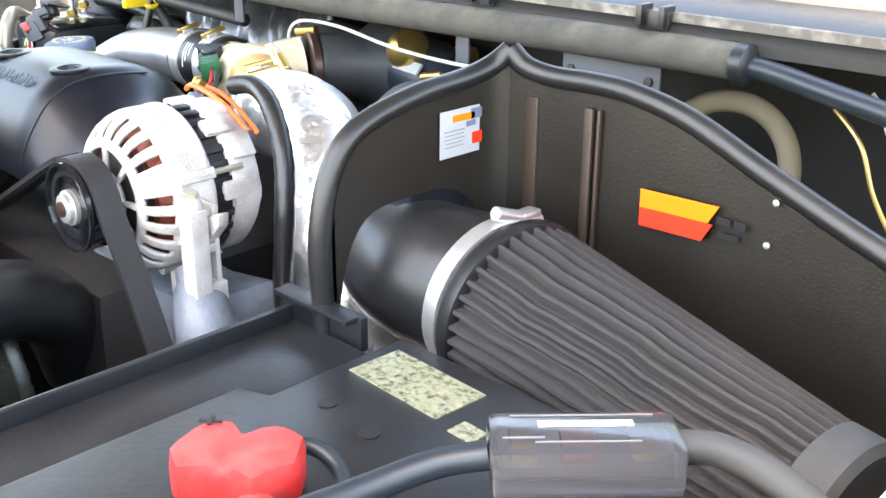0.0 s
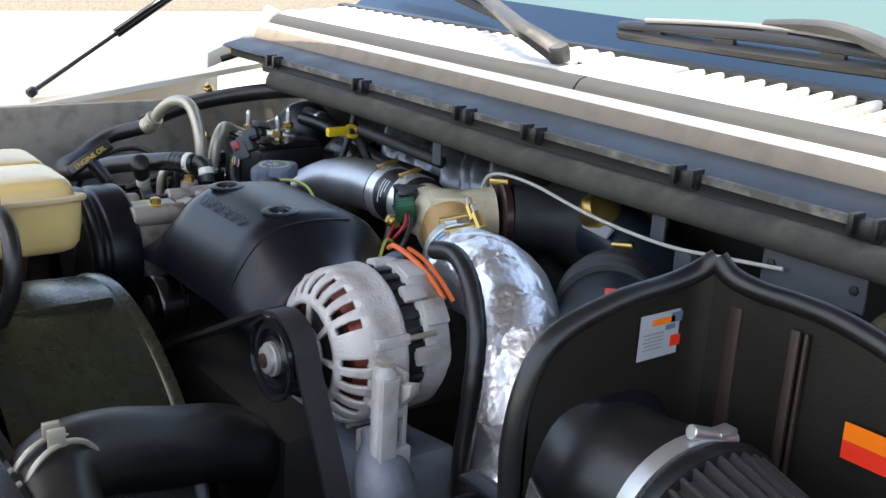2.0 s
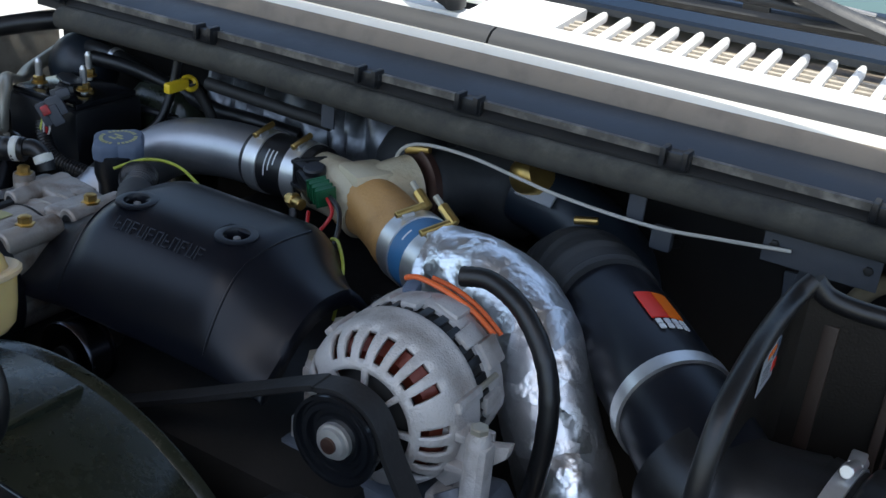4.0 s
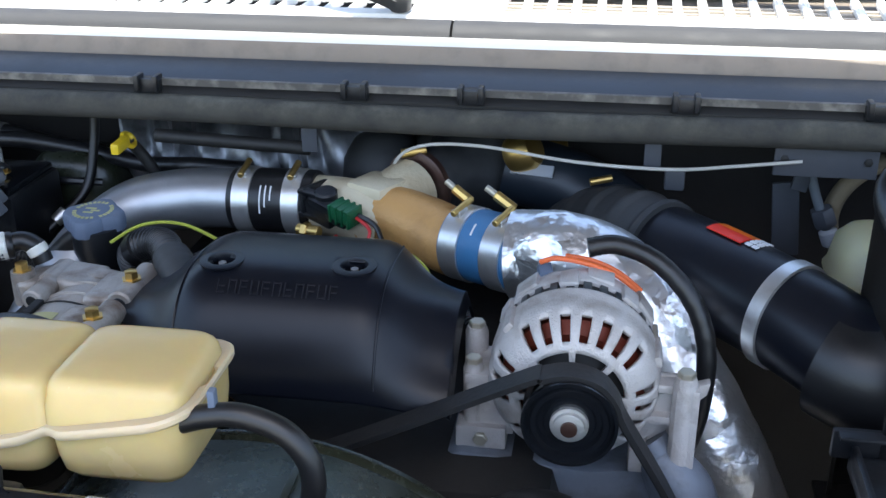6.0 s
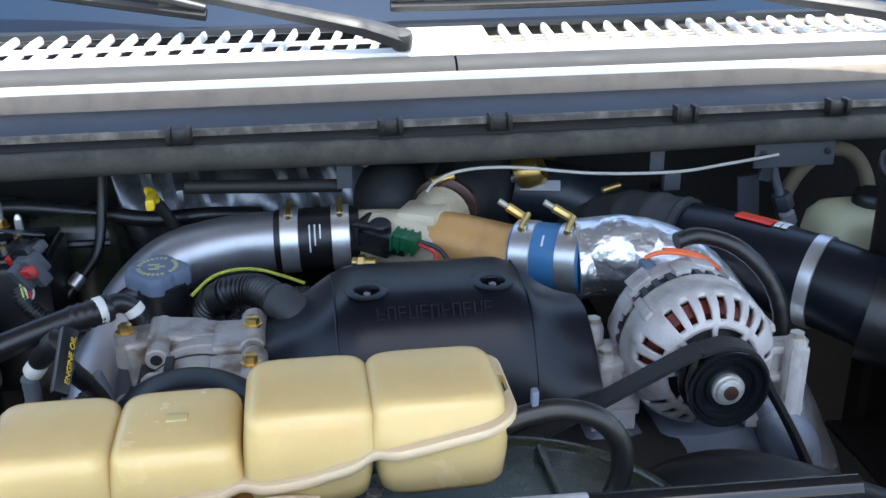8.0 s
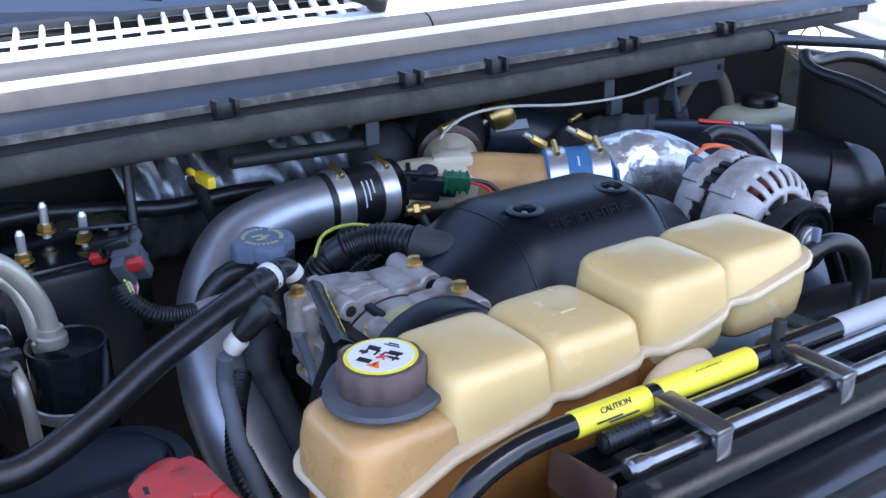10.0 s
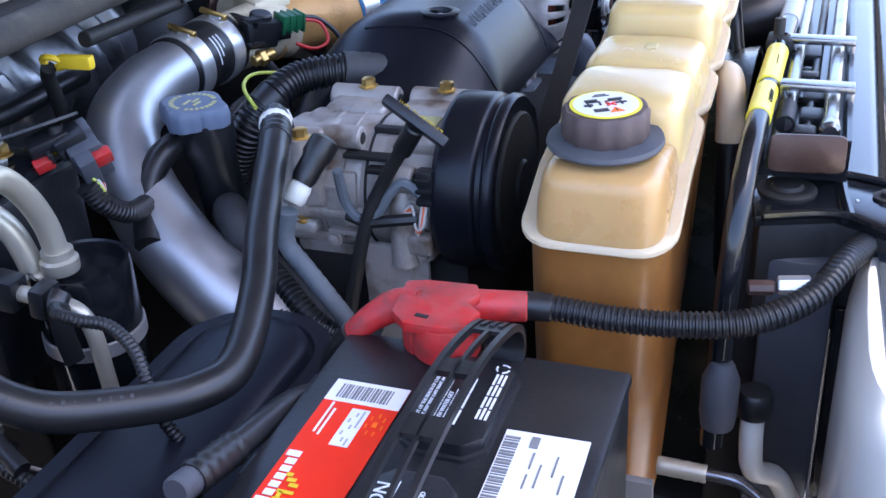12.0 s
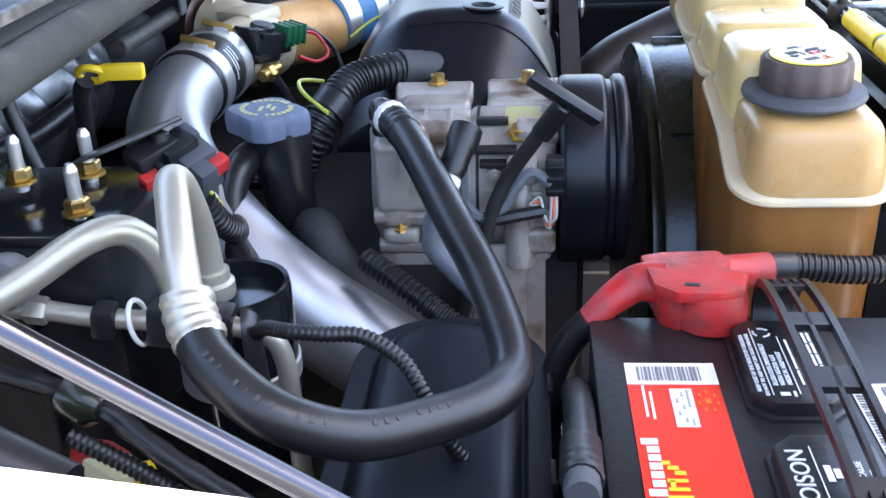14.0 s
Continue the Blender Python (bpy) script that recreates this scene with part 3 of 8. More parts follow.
solo("cab", block((-0.28, 1.75, 1.2), (1.72, 1.5, 1.3), 0.05), WHITE, "white pickup cab behind the windshield", "cab", kind="structure")

# ---- hood, raised
hood = thing("hood", (-0.28, 0.13, 1.48), "raised off-white hood with a dark brown liner", "hood")
top, bot = [], []
b, bi = bmesh.new(), bmesh.new()
NX, NY = 28, 14


def hood_z(x, s):
    return 1.496 - min(0.045, 0.031 * abs((x + 0.34) / 0.55) ** 2.2) + 0.80 * s


def hood_grid(bm, dz, inset):
    vs = []
    for i in range(NY + 1):
        s = inset + (1 - 2 * inset) * i / NY
        row = []
        for j in range(NX + 1):
            x = -1.14 + inset + (1.74 - 2 * inset) * j / NX
            row.append(bm.verts.new((x, 0.140 - 0.03 * max(0, abs(x + 0.3) - 0.2) ** 1.5 - 1.12 * s, hood_z(x, s) + dz)))
        vs.append(row)
    for i in range(NY):
        for j in range(NX):
            bm.faces.new((vs[i][j], vs[i][j + 1], vs[i + 1][j + 1], vs[i + 1][j]))
    return vs


va = hood_grid(b, 0.020, 0)
vb = hood_grid(b, 0.0, 0)
edge_a = va[0] + [r[-1] for r in va[1:]] + va[-1][::-1][1:] + [r[0] for r in va[1:-1]][::-1]
edge_b = vb[0] + [r[-1] for r in vb[1:]] + vb[-1][::-1][1:] + [r[0] for r in vb[1:-1]][::-1]
for i in range(len(edge_a)):
    k = (i + 1) % len(edge_a)
    b.faces.new((edge_a[i], edge_a[k], edge_b[k], edge_b[i]))
part("hood_skin", b, WHITE, hood)
hood_grid(bi, -0.006, 0.012)
part("liner", bi, BROWNIN, hood, "dark brown hood liner")
part("rear_rim", sweep([(x, 0.136 - 0.03 * max(0, abs(x + 0.3) - 0.2) ** 1.5, hood_z(x, 0) - 0.004) for x in np.linspace(-1.12, 0.58, 40)], 0.0055, 8, 1, flat=0.6), TANPAINT, hood, "pale tan folded rear edge")

strut = thing("hood_strut", (-1.169, -0.185, 1.207), "thin chrome gas strut holding the hood on a black ball socket", "hood strut")
SA, SB = Vector((-1.1590, -0.172, 1.1980)), Vector((-1.1560, 0.10, 1.3760))
part("rod", rod(SA, SA.lerp(SB, 0.52), 0.0041), STRUTM, strut, "polished chrome rod")
part("cylinder", rod(SA.lerp(SB, 0.52), SA.lerp(SB, 1.4), 0.009), GLOSSY, strut)
part("ball_socket", lathe([(0.004, 0), (0.0085, 0.003), (0.0085, 0.014), (0.005, 0.018)], SA - (SB - SA).normalized() * 0.012, SB - SA), PLASTIC, strut)

# ---- louvers of the cowl grille
def louver_mesh():
    b = bmesh.new()
    rings = []
    for k, (y, w, h) in enumerate(((0.2500, 0.0050, 0.0010), (0.2515, 0.0054, 0.0040), (0.300, 0.0052, 0.0052), (0.335, 0.0048, 0.0056), (0.343, 0.0036, 0.0050), (0.3465, 0.0010, 0.0020))):
        z = 1.3345 + (y - 0.25) * 0.118
        rings.append([Vector((-w, y, z - 0.004)), Vector((-w, y, z + h * 0.5)), Vector((-w * 0.5, y, z + h)), Vector((w * 0.5, y, z + h)), Vector((w, y, z + h * 0.5)), Vector((w, y, z - 0.004))])
    return skin(b, rings)


for k in range(25):
    x = -0.190 + 0.0292 * k
    if k == 0:
        first = part("louver", louver_mesh(), LOUV, cowl)
        first.location.x = x
    else:
        o = new("louver", first.data)
        o.parent = cowl
        o.matrix_parent_inverse = first.matrix_parent_inverse
        o.location.x = x
# the left field has two staggered rows of short louvers over an open trough
short = {}
for row, (ya, yb, off) in enumerate(((0.252, 0.297, 0.0), (0.303, 0.349, 0.0146))):
    part("grille_bar", bar_x([(yb, 1.3335 + (yb - 0.25) * 0.118), (yb, 1.3385 + (yb - 0.25) * 0.118), (yb + 0.004, 1.3388 + (yb - 0.25) * 0.118), (yb + 0.005, 1.3335 + (yb - 0.25) * 0.118)], X0 + 0.02, -0.325), LOUV, cowl)
    b = bmesh.new()
    za, zb = 1.3345 + (ya - 0.25) * 0.118, 1.3345 + (yb - 0.25) * 0.118
    skin(b, [[Vector((dx - w, y, z - 0.004)), Vector((dx - w, y, z + h * 0.4)), Vector((dx - w * 0.5, y, z + h)), Vector((dx + w * 0.5, y, z + h)), Vector((dx + w, y, z + h * 0.4)), Vector((dx + w, y, z - 0.004))] for dx, y, z, w, h in ((0.0, ya, za, 0.0026, 0.0010), (0.001, ya + 0.003, za, 0.0032, 0.0048), (0.007, (ya + yb) / 2, (za + zb) / 2, 0.0033, 0.0062), (0.012, yb - 0.004, zb, 0.0033, 0.0058), (0.013, yb, zb, 0.0026, 0.0030))])
    short[row] = part("louver", b, LOUV, cowl)
    short[row].location.x = -1.045 + off
    for k in range(1, 25):
        x = -1.045 + off + 0.0292 * k
        if x > -0.35:
            break
        o = new("louver", short[row].data)
        o.parent = cowl
        o.matrix_parent_inverse = short[row].matrix_parent_inverse
        o.location.x = x
for k in range(5):
    y = 0.262 + 0.013 * k
    z = 1.3315 + (y - 0.25) * 0.118
    part("fine_rib", bar_x([(y, z - 0.004), (y, z), (y + 0.005, z + 0.0006), (y + 0.005, z - 0.004)], -0.215, 0.55), TANPAINT, cowl)


# ---- wipers
def wiper(arm, blade, label):
    w = thing("wiper", arm[0], label, "wiper", "windshield wipers")
    path = spline(arm, 8)
    fr = frames_of(path)
    b = bmesh.new()
    rings = []
    n = len(path)
    for i, p in enumerate(path):
        t = (path[min(i + 1, n - 1)] - path[max(i - 1, 0)]).normalized()
        side = t.cross(Vector((0, -0.45, 0.9))).normalized()
        upv = side.cross(t).normalized()
        wd = 0.0145 - 0.0090 * i / n
        ht = 0.0085 - 0.004 * i / n
        rings.append([p + side * wd - upv * ht, p - side * wd - upv * ht, p - side * wd * 0.9 + upv * ht * 0.5, p - side * wd * 0.4 + upv * ht, p + side * wd * 0.4 + upv * ht, p + side * wd * 0.9 + upv * ht * 0.5])
    skin(b, rings)
    part("arm", b, SILVERARM, w, "weathered grey wiper arm")
    part("pivot_cap", lathe([(0.013, -0.012), (0.014, 0.0), (0.012, 0.008), (0.004, 0.010)], arm[0], (0, -0.3, 1), 20), SILVERARM, w)
    a, c = Vector(blade[0]), Vector(blade[1])
    mid = (a + c) / 2
    part("blade_rubber", sweep([a + Vector((0, 0.004, -0.010)), mid + Vector((0, 0.004, -0.012)), c + Vector((0, 0.004, -0.010))], 0.0090, 8, 10, flat=0.9), INK, w, "black rubber blade")
    part("blade_frame", sweep([a, a.lerp(c, 0.2) + Vector((0, 0, 0.006)), mid + Vector((0, 0, 0.010)), a.lerp(c, 0.8) + Vector((0, 0, 0.006)), c], 0.0110, 10, 10, flat=0.6, rfun=lambda t, s: 0.55 + 0.45 * math.sin(math.pi * t)), PLASTIC, w)
    part("bow_edge", sweep([a.lerp(c, 0.1) + Vector((0, -0.004, 0.010)), a.lerp(c, 0.3) + Vector((0, -0.004, 0.016)), mid + Vector((0, -0.004, 0.019)), a.lerp(c, 0.7) + Vector((0, -0.004, 0.016)), a.lerp(c, 0.9) + Vector((0, -0.004, 0.010))], 0.0030, 8, 8), GREY, w, "worn grey metal bow")
    for f in (0.12, 0.35, 0.65, 0.88):
        q = a.lerp(c, f)
        part("claw", block(tuple(q + Vector((0, 0.002, -0.003))), (0.030, 0.008, 0.012), 0.002), PLASTIC, w)
    part("blade_clip", block(tuple(mid + Vector((0, 0, 0.013))), (0.034, 0.012, 0.010), 0.003), PLASTIC, w)
    return w


SILVERARM = surf("weathered_wiper_paint", (0.05, 0.05, 0.05), 0.36, metal=0.4, mottle=0.4, dust=0.4, dust_col=(0.20, 0.195, 0.185), stain=0.4, stain_col=(0.03, 0.03, 0.03), bump=0.1)
wiper([(-0.334, 0.240, 1.356), (-0.372, 0.236, 1.370), (-0.414, 0.240, 1.380), (-0.556, 0.30, 1.402), (-0.67, 0.345, 1.418), (-0.78, 0.37, 1.432)], [(-0.576, 0.352, 1.382), (-0.95, 0.385, 1.442)], "weathered grey wiper arm with a black blade, parked")
wiper([(0.352, 0.245, 1.358), (0.30, 0.246, 1.372), (0.235, 0.262, 1.381), (0.16, 0.285, 1.390), (0.09, 0.30, 1.402), (-0.015, 0.335, 1.418), (-0.112, 0.345, 1.412)], [(-0.337, 0.345, 1.388), (0.150, 0.345, 1.392)], "weathered grey wiper arm with a long black blade")

# ---------------------------------------------------------------- engine block below
solo("engine_block", block((-0.36, 0.02, 0.80), (0.50, 0.56, 0.50), 0.03), DARK, "grimy dark engine block deep in the bay", "engine block")

# ---- engine cover
ec = thing("engine_cover", (-0.37, -0.2, 1.08), "matt black plastic engine cover with embossed lettering", "engine cover")
prof = []                      # (y, z) from the back edge over the top to the front lower edge
for y, z in ((-0.055, 1.165), (-0.075, 1.186), (-0.105, 1.2005), (-0.145, 1.2045), (-0.175, 1.2035), (-0.195, 1.198), (-0.213, 1.186), (-0.228, 1.167), (-0.240, 1.144), (-0.245, 1.128), (-0.247, 1.114)):
    prof.append((y, z))
b = bmesh.new()
NXC = 48
rows = []


def cover_drop(x):
    """How far the cover lies below its crown, softened over the kinks."""
    return sum(float(np.interp(x + 0.004 * k, (-0.575, -0.528, -0.495, -0.470, -0.449, -0.291, -0.270, -0.252, -0.222), (0.066, 0.053, 0.036, 0.014, 0.0, 0.0, 0.016, 0.029, 0.037))) for k in range(-3, 4)) / 7


for j in range(NXC + 1):
    u = j / NXC
    x = -0.560 + 0.337 * u
    # centre hump between wings that sweep away on both sides
    drop = cover_drop(x)
    s = min(1.0, drop / 0.040)
    row = []
    for k, (y, z) in enumerate(prof):
        f = min(1.0, max(0.0, (z - 1.10) / 0.075))
        back = max(0.0, min(1.0, (y + 0.185) / 0.12)) * (s if x > -0.373 else 0.0)
        row.append(Vector((x, y + 0.010 * s * f - 0.050 * back, z - drop * f)))
    rows.append(row)
smooth_rows = [spline(r, 4) for r in rows]
vs = [[b.verts.new(p) for p in r] for r in smooth_rows]
for i in range(NXC):
    for k in range(len(vs[0]) - 1):
        b.faces.new((vs[i][k], vs[i + 1][k], vs[i + 1][k + 1], vs[i][k + 1]))
# end skirts
for i, s in ((0, -1), (NXC, 1)):
    ring = vs[i]
    low = [b.verts.new((v.co.x + s * 0.004, v.co.y, max(v.co.z - (0.05 if s < 0 else 0.014), 1.105))) for v in ring]
    for k in range(len(ring) - 1):
        b.faces.new((ring[k], ring[k + 1], low[k + 1], low[k]))
HOLES = ((-0.432, -0.174), (-0.314, -0.170))
gone = [f for f in b.faces if any((f.calc_center_median().xy - Vector(h)).length < 0.0125 for h in HOLES) and f.calc_center_median().z > 1.18]
bmesh.ops.delete(b, geom=gone, context="FACES")
bmesh.ops.recalc_face_normals(b, faces=b.faces)
cover_shell = part("shell", b, COVER, ec, smooth=True, angle=60)
mod = cover_shell.modifiers.new("thick", "SOLIDIFY")
mod.thickness, mod.offset = 0.003, -1
for hx, hy in HOLES:
    hz = 1.2042
    part("hole_rim", lathe([(0.0105, -0.012), (0.0112, -0.001), (0.0122, 0.0009), (0.0150, 0.0012), (0.0195, 0.0002), (0.0195, -0.0012), (0.0118, -0.0012), (0.0118, -0.012)], (hx, hy, hz), (0, -0.05, 1), 32), COVER, ec)
    part("recess", lathe([(0.0116, -0.0125), (0.0116, -0.0110)], (hx, hy, hz), (0, -0.05, 1), 24), INK, ec)
    part("bolt", lathe([(0.0035, -0.012), (0.0035, -0.003), (0.002, -0.002)], (hx, hy, hz), (0, -0.05, 1), 12), GREY, ec, "grey cover bolt")
# panel lines over the hump
for x in (-0.462, -0.284):
    part("seam", sweep([(x, y + 0.010 * min(1.0, cover_drop(x) / 0.04) * min(1.0, (z - 1.10) / 0.075), z + 0.0004 - cover_drop(x) * min(1.0, (z - 1.10) / 0.075)) for y, z in prof[2:-1]], 0.0011, 6, 4), COVER, ec)
# embossed lettering drawn as plain raised bars
rowsb, xx = [], -0.052
for i in range(11):
    rowsb += [(xx, 0, 0.0013, 0.0125)] + ([(xx + 0.0036, 0.0055, 0.0055, 0.0013)] if i % 3 else [(xx + 0.0036, -0.0055, 0.0055, 0.0013)]) + ([(xx + 0.0062, 0, 0.0013, 0.0125)] if i % 2 else [(xx + 0.0036, 0, 0.0050, 0.0013)])
    xx += 0.0098
bars(facing((-0.373, -0.2052, 1.1945), (1, 0, 0), (0, 0.72, 0.69)), rowsb, COVER, "emblem", ec, 0.0006)

# ---- alternator
AC = Vector((-0.121, -0.245, 1.135))
alt = thing("alternator", (-0.121, -0.17, 1.06), "pale cast aluminium alternator with a black pulley and slotted case", "alternator")


# the front shell: one casting with long slots round the shoulder and windows between the spokes
SHELL = [(0.0705, -0.180), (0.0715, -0.1815), (0.0715, -0.1855), (0.0708, -0.187), (0.0708, -0.2035), (0.0703, -0.2105), (0.0678, -0.2185), (0.0635, -0.2265), (0.0578, -0.2325), (0.0510, -0.2365), (0.0460, -0.2385), (0.0425, -0.2390), (0.0330, -0.2400), (0.0240, -0.2410), (0.0200, -0.2420), (0.0120, -0.2425)]
b = bmesh.new()
NSG = 192
vs = [[b.verts.new((AC.x + r * math.cos(2 * math.pi * j / NSG), y, AC.z + r * math.sin(2 * math.pi * j / NSG))) for j in range(NSG)] for r, y in SHELL]
for k in range(len(SHELL) - 1):
    for j in range(NSG):
        slot = 6 <= k <= 8 and j % 8 in (2, 3, 4, 5)
        solid = any(abs((j * 360 / NSG - a + 180) % 360 - 180) < 5 for a in (20, 140, 200, 290))
        pane = 11 <= k <= 12 and j % 24 not in (0, 1, 2, 23)
        if (slot and not solid) or pane:
            continue
        b.faces.new((vs[k][j], vs[k][(j + 1) % NSG], vs[k + 1][(j + 1) % NSG], vs[k + 1][j]))
shell = part("front_case", b, ALTM, alt, "slotted front casting", angle=50)
mod = shell.modifiers.new("thick", "SOLIDIFY")
mod.thickness, mod.offset = 0.0042, -1
part("rotor", lathe([(0.020, -0.234), (0.030, -0.232), (0.041, -0.226), (0.041, -0.21)], (AC.x, 0, AC.z), (0, 1, 0), 32), DARK, alt, "dark rotor")
part("winding", lathe([(0.040, -0.222), (0.050, -0.222), (0.059, -0.213), (0.061, -0.185)], (AC.x, 0, AC.z), (0, 1, 0), 40), COPPER, alt, "red varnished copper winding")
part("stator", lathe([(0.0640, -0.182), (0.0650, -0.180), (0.0650, -0.160), (0.0640, -0.158)], (AC.x, 0, AC.z), (0, 1, 0), 64), DARK, alt, "dark laminated stator band")
b = bmesh.new()
for i in range(30):
    a = 2 * math.pi * i / 30
    rad = Vector((math.cos(a), 0, math.sin(a)))
    block(tuple(Vector((AC.x, -0.1705, AC.z)) + rad * 0.0660), (0.005, 0.019, 0.0072), 0.001, (0, -math.degrees(a), 0), bm=b)
part("stator_teeth", b, PLASTIC, alt)
part("rear_case", lathe([(0.0620, -0.1615), (0.0675, -0.1605), (0.0690, -0.158), (0.0680, -0.138), (0.062, -0.130), (0.050, -0.127), (0.01, -0.126)], (AC.x, 0, AC.z), (0, 1, 0), 48, rmod=lambda j: 1.0 + (0.03 if j % 12 in (0, 1) else 0)), ALTM, alt)
# through-bolt bosses
for a in (20, 200, 290):
    p = Vector((AC.x, 0, AC.z)) + Vector((math.cos(radians(a)), 0, math.sin(radians(a)))) * 0.0700
    part("boss", rod((p.x, -0.212, p.z), (p.x, -0.180, p.z), 0.0050), ALTM, alt)
    part("through_bolt", rod((p.x, -0.182, p.z), (p.x, -0.150, p.z), 0.0026), TUBE, alt, "thin steel through bolt")
# webs joining the front case to its mounting post, stepped lugs on the rear case
part("mount_web", extrude([(-0.072, 1.118), (-0.010, 1.140), (-0.012, 1.128), (-0.060, 1.080), (-0.075, 1.085)], Matrix(((1, 0, 0, 0), (0, 0, -1, -0.196), (0, 1, 0, 0), (0, 0, 0, 1))), 0.010, 0.002), ALTM, alt)
for a0 in (35, 75, 130):
    rl = Vector((math.cos(radians(a0)), 0, math.sin(radians(a0))))
    pl = Vector((AC.x, -0.145, AC.z)) + rl * 0.0670
    part("rear_lug", block(tuple(pl), (0.009, 0.024, 0.024), 0.003, (0, -a0, 0)), ALTM, alt)
# mounting ears: upright bolt posts tied to the case by webs
for x, y0, h, rr in ((-0.031, -0.218, 1.152, 0.0098), (-0.209, -0.149, 1.147, 0.0105), (-0.207, -0.186, 1.132, 0.0090)):
    part("mount_post", lathe([(rr * 1.1, 0), (rr, 0.01), (rr, h - 1.055 - 0.006), (rr * 0.8, h - 1.055)], (x, y0, 1.055), (0, 0, 1), 20), ALTM, alt)
    part("mount_bolt", hexnut((x, y0, h - 0.001), (0, 0, 1), 0.0075, 0.006), TUBE, alt, "pale hex bolt head")
for c, sz in (((-0.047, -0.206, 1.136), (0.034, 0.018, 0.008)), ((-0.045, -0.206, 1.106), (0.036, 0.018, 0.008)), ((-0.047, -0.206, 1.066), (0.050, 0.024, 0.022)), ((-0.042, -0.198, 1.098), (0.030, 0.005, 0.088)), ((-0.029, -0.218, 1.100), (0.019, 0.016, 0.085)),
              ((-0.197, -0.170, 1.120), (0.034, 0.052, 0.010)), ((-0.199, -0.170, 1.064), (0.044, 0.060, 0.022)), ((-0.206, -0.170, 1.092), (0.008, 0.050, 0.060)), ((-0.186, -0.190, 1.090), (0.030, 0.006, 0.050))):
    part("mount_web", block(c, sz, 0.002), ALTM, alt)
part("foot_bolt", hexnut((-0.199, -0.200, 1.064), (0, -1, 0), 0.0065, 0.005), TUBE, alt, "pale hex bolt head")
part("foot_bolt", hexnut((-0.034, -0.218, 1.066), (0, -1, 0), 0.0065, 0.005), TUBE, alt, "pale hex bolt head")
# raised strips that carry the through bolts, and stepped arms of the rear case over the stator
for a in (20, 140):
    rl = Vector((math.cos(radians(a)), 0, math.sin(radians(a))))
    p = Vector((AC.x, -0.196, AC.z)) + rl * 0.0715
    part("bolt_strip", block(tuple(p), (0.006, 0.034, 0.010), 0.002, (0, -a, 0)), ALTM, alt)
for a in (52, 97, 150, 5):
    rl = Vector((math.cos(radians(a)), 0, math.sin(radians(a))))
    p = Vector((AC.x, -0.160, AC.z)) + rl * 0.0690
    part("rear_arm", block(tuple(p), (0.007, 0.024, 0.016), 0.0025, (0, -a, 0)), ALTM, alt)
# pulley
PUL = [(r, -0.2430 + (y + 0.252) * 0.66) for r, y in ((0.012, -0.297), (0.0195, -0.297), (0.0210, -0.293), (0.0245, -0.293), (0.0262, -0.300), (0.0300, -0.3005), (0.0315, -0.297), (0.0335, -0.297), (0.0350, -0.3035), (0.0375, -0.3035), (0.0378, -0.298), (0.0345, -0.296), (0.0345, -0.270), (0.0378, -0.268), (0.0378, -0.263), (0.0300, -0.258), (0.012, -0.252))]
part("pulley", lathe(PUL, (AC.x, 0, AC.z), (0, 1, 0), 48), GLOSSY, alt, "glossy black grooved pulley")
part("shaft_nut", lathe([(0.0150, -0.271), (0.0150, -0.2765), (0.0125, -0.277), (0.0120, -0.2805), (0.0095, -0.2815)], (AC.x, 0, AC.z), (0, 1, 0), 24), ALU, alt, "bright shaft nut and washer")
part("shaft_end", lathe([(0.0068, -0.281), (0.0065, -0.2835), (0.003, -0.284)], (AC.x, 0, AC.z), (0, 1, 0), 16), COPPERB, alt)
part("plug", block((-0.152, -0.130, 1.190), (0.013, 0.016, 0.022), 0.003, (10, 0, 12)), CAPBLUE, alt, "blue-black wiring plug")
ab = thing("alternator_bracket", (-0.12, -0.18, 0.93), "blue-grey cast bracket under the alternator", "bracket")
part("plate", extrude([(-0.235, 0.93), (-0.030, 0.93), (-0.024, 1.035), (-0.034, 1.050), (-0.10, 1.040), (-0.21, 1.050), (-0.24, 1.04)], Matrix(((1, 0, 0, 0), (0, 0, -1, -0.135), (0, 1, 0, 0), (0, 0, 0, 1))), 0.075, 0.005), BRKT, ab)
part("outlet_lobe", sweep([(-0.045, -0.208, 1.064), (-0.033, -0.213, 1.052), (-0.020, -0.217, 1.034), (-0.012, -0.218, 1.010), (-0.012, -0.216, 0.975), (-0.016, -0.212, 0.93)], 0.026, 26, 8, rfun=lambda t, s: 0.62 + 0.42 * math.sin(math.pi / 2 * min(1, t * 2.2))), BRKT, ab, "smooth rounded blue-grey casting")
part("neck", sweep([(-0.050, -0.205, 1.075), (-0.040, -0.210, 1.062), (-0.032, -0.213, 1.050)], 0.016, 20, 6), BRKT, ab)

# ---- idler beside the belt
idl = thing("idler_pulley", (-0.415, -0.245, 1.04), "smooth dark idler pulley with bright worn lips", "pulley")
part("wheel", lathe([(0.012, -0.016), (0.026, -0.016), (0.0335, -0.0155), (0.0345, -0.014), (0.0345, -0.0115), (0.0320, -0.0105), (0.0320, 0.0105), (0.0345, 0.0115), (0.0345, 0.014), (0.0335, 0.0155), (0.012, 0.016)], (-0.415, -0.245, 1.077), (0, 1, 0), 40), STRUTM, idl)
part("hub", lathe([(0.012, -0.020), (0.012, 0.04), (0.006, 0.05)], (-0.415, -0.245, 1.077), (0, 1, 0), 20), DARK, idl)
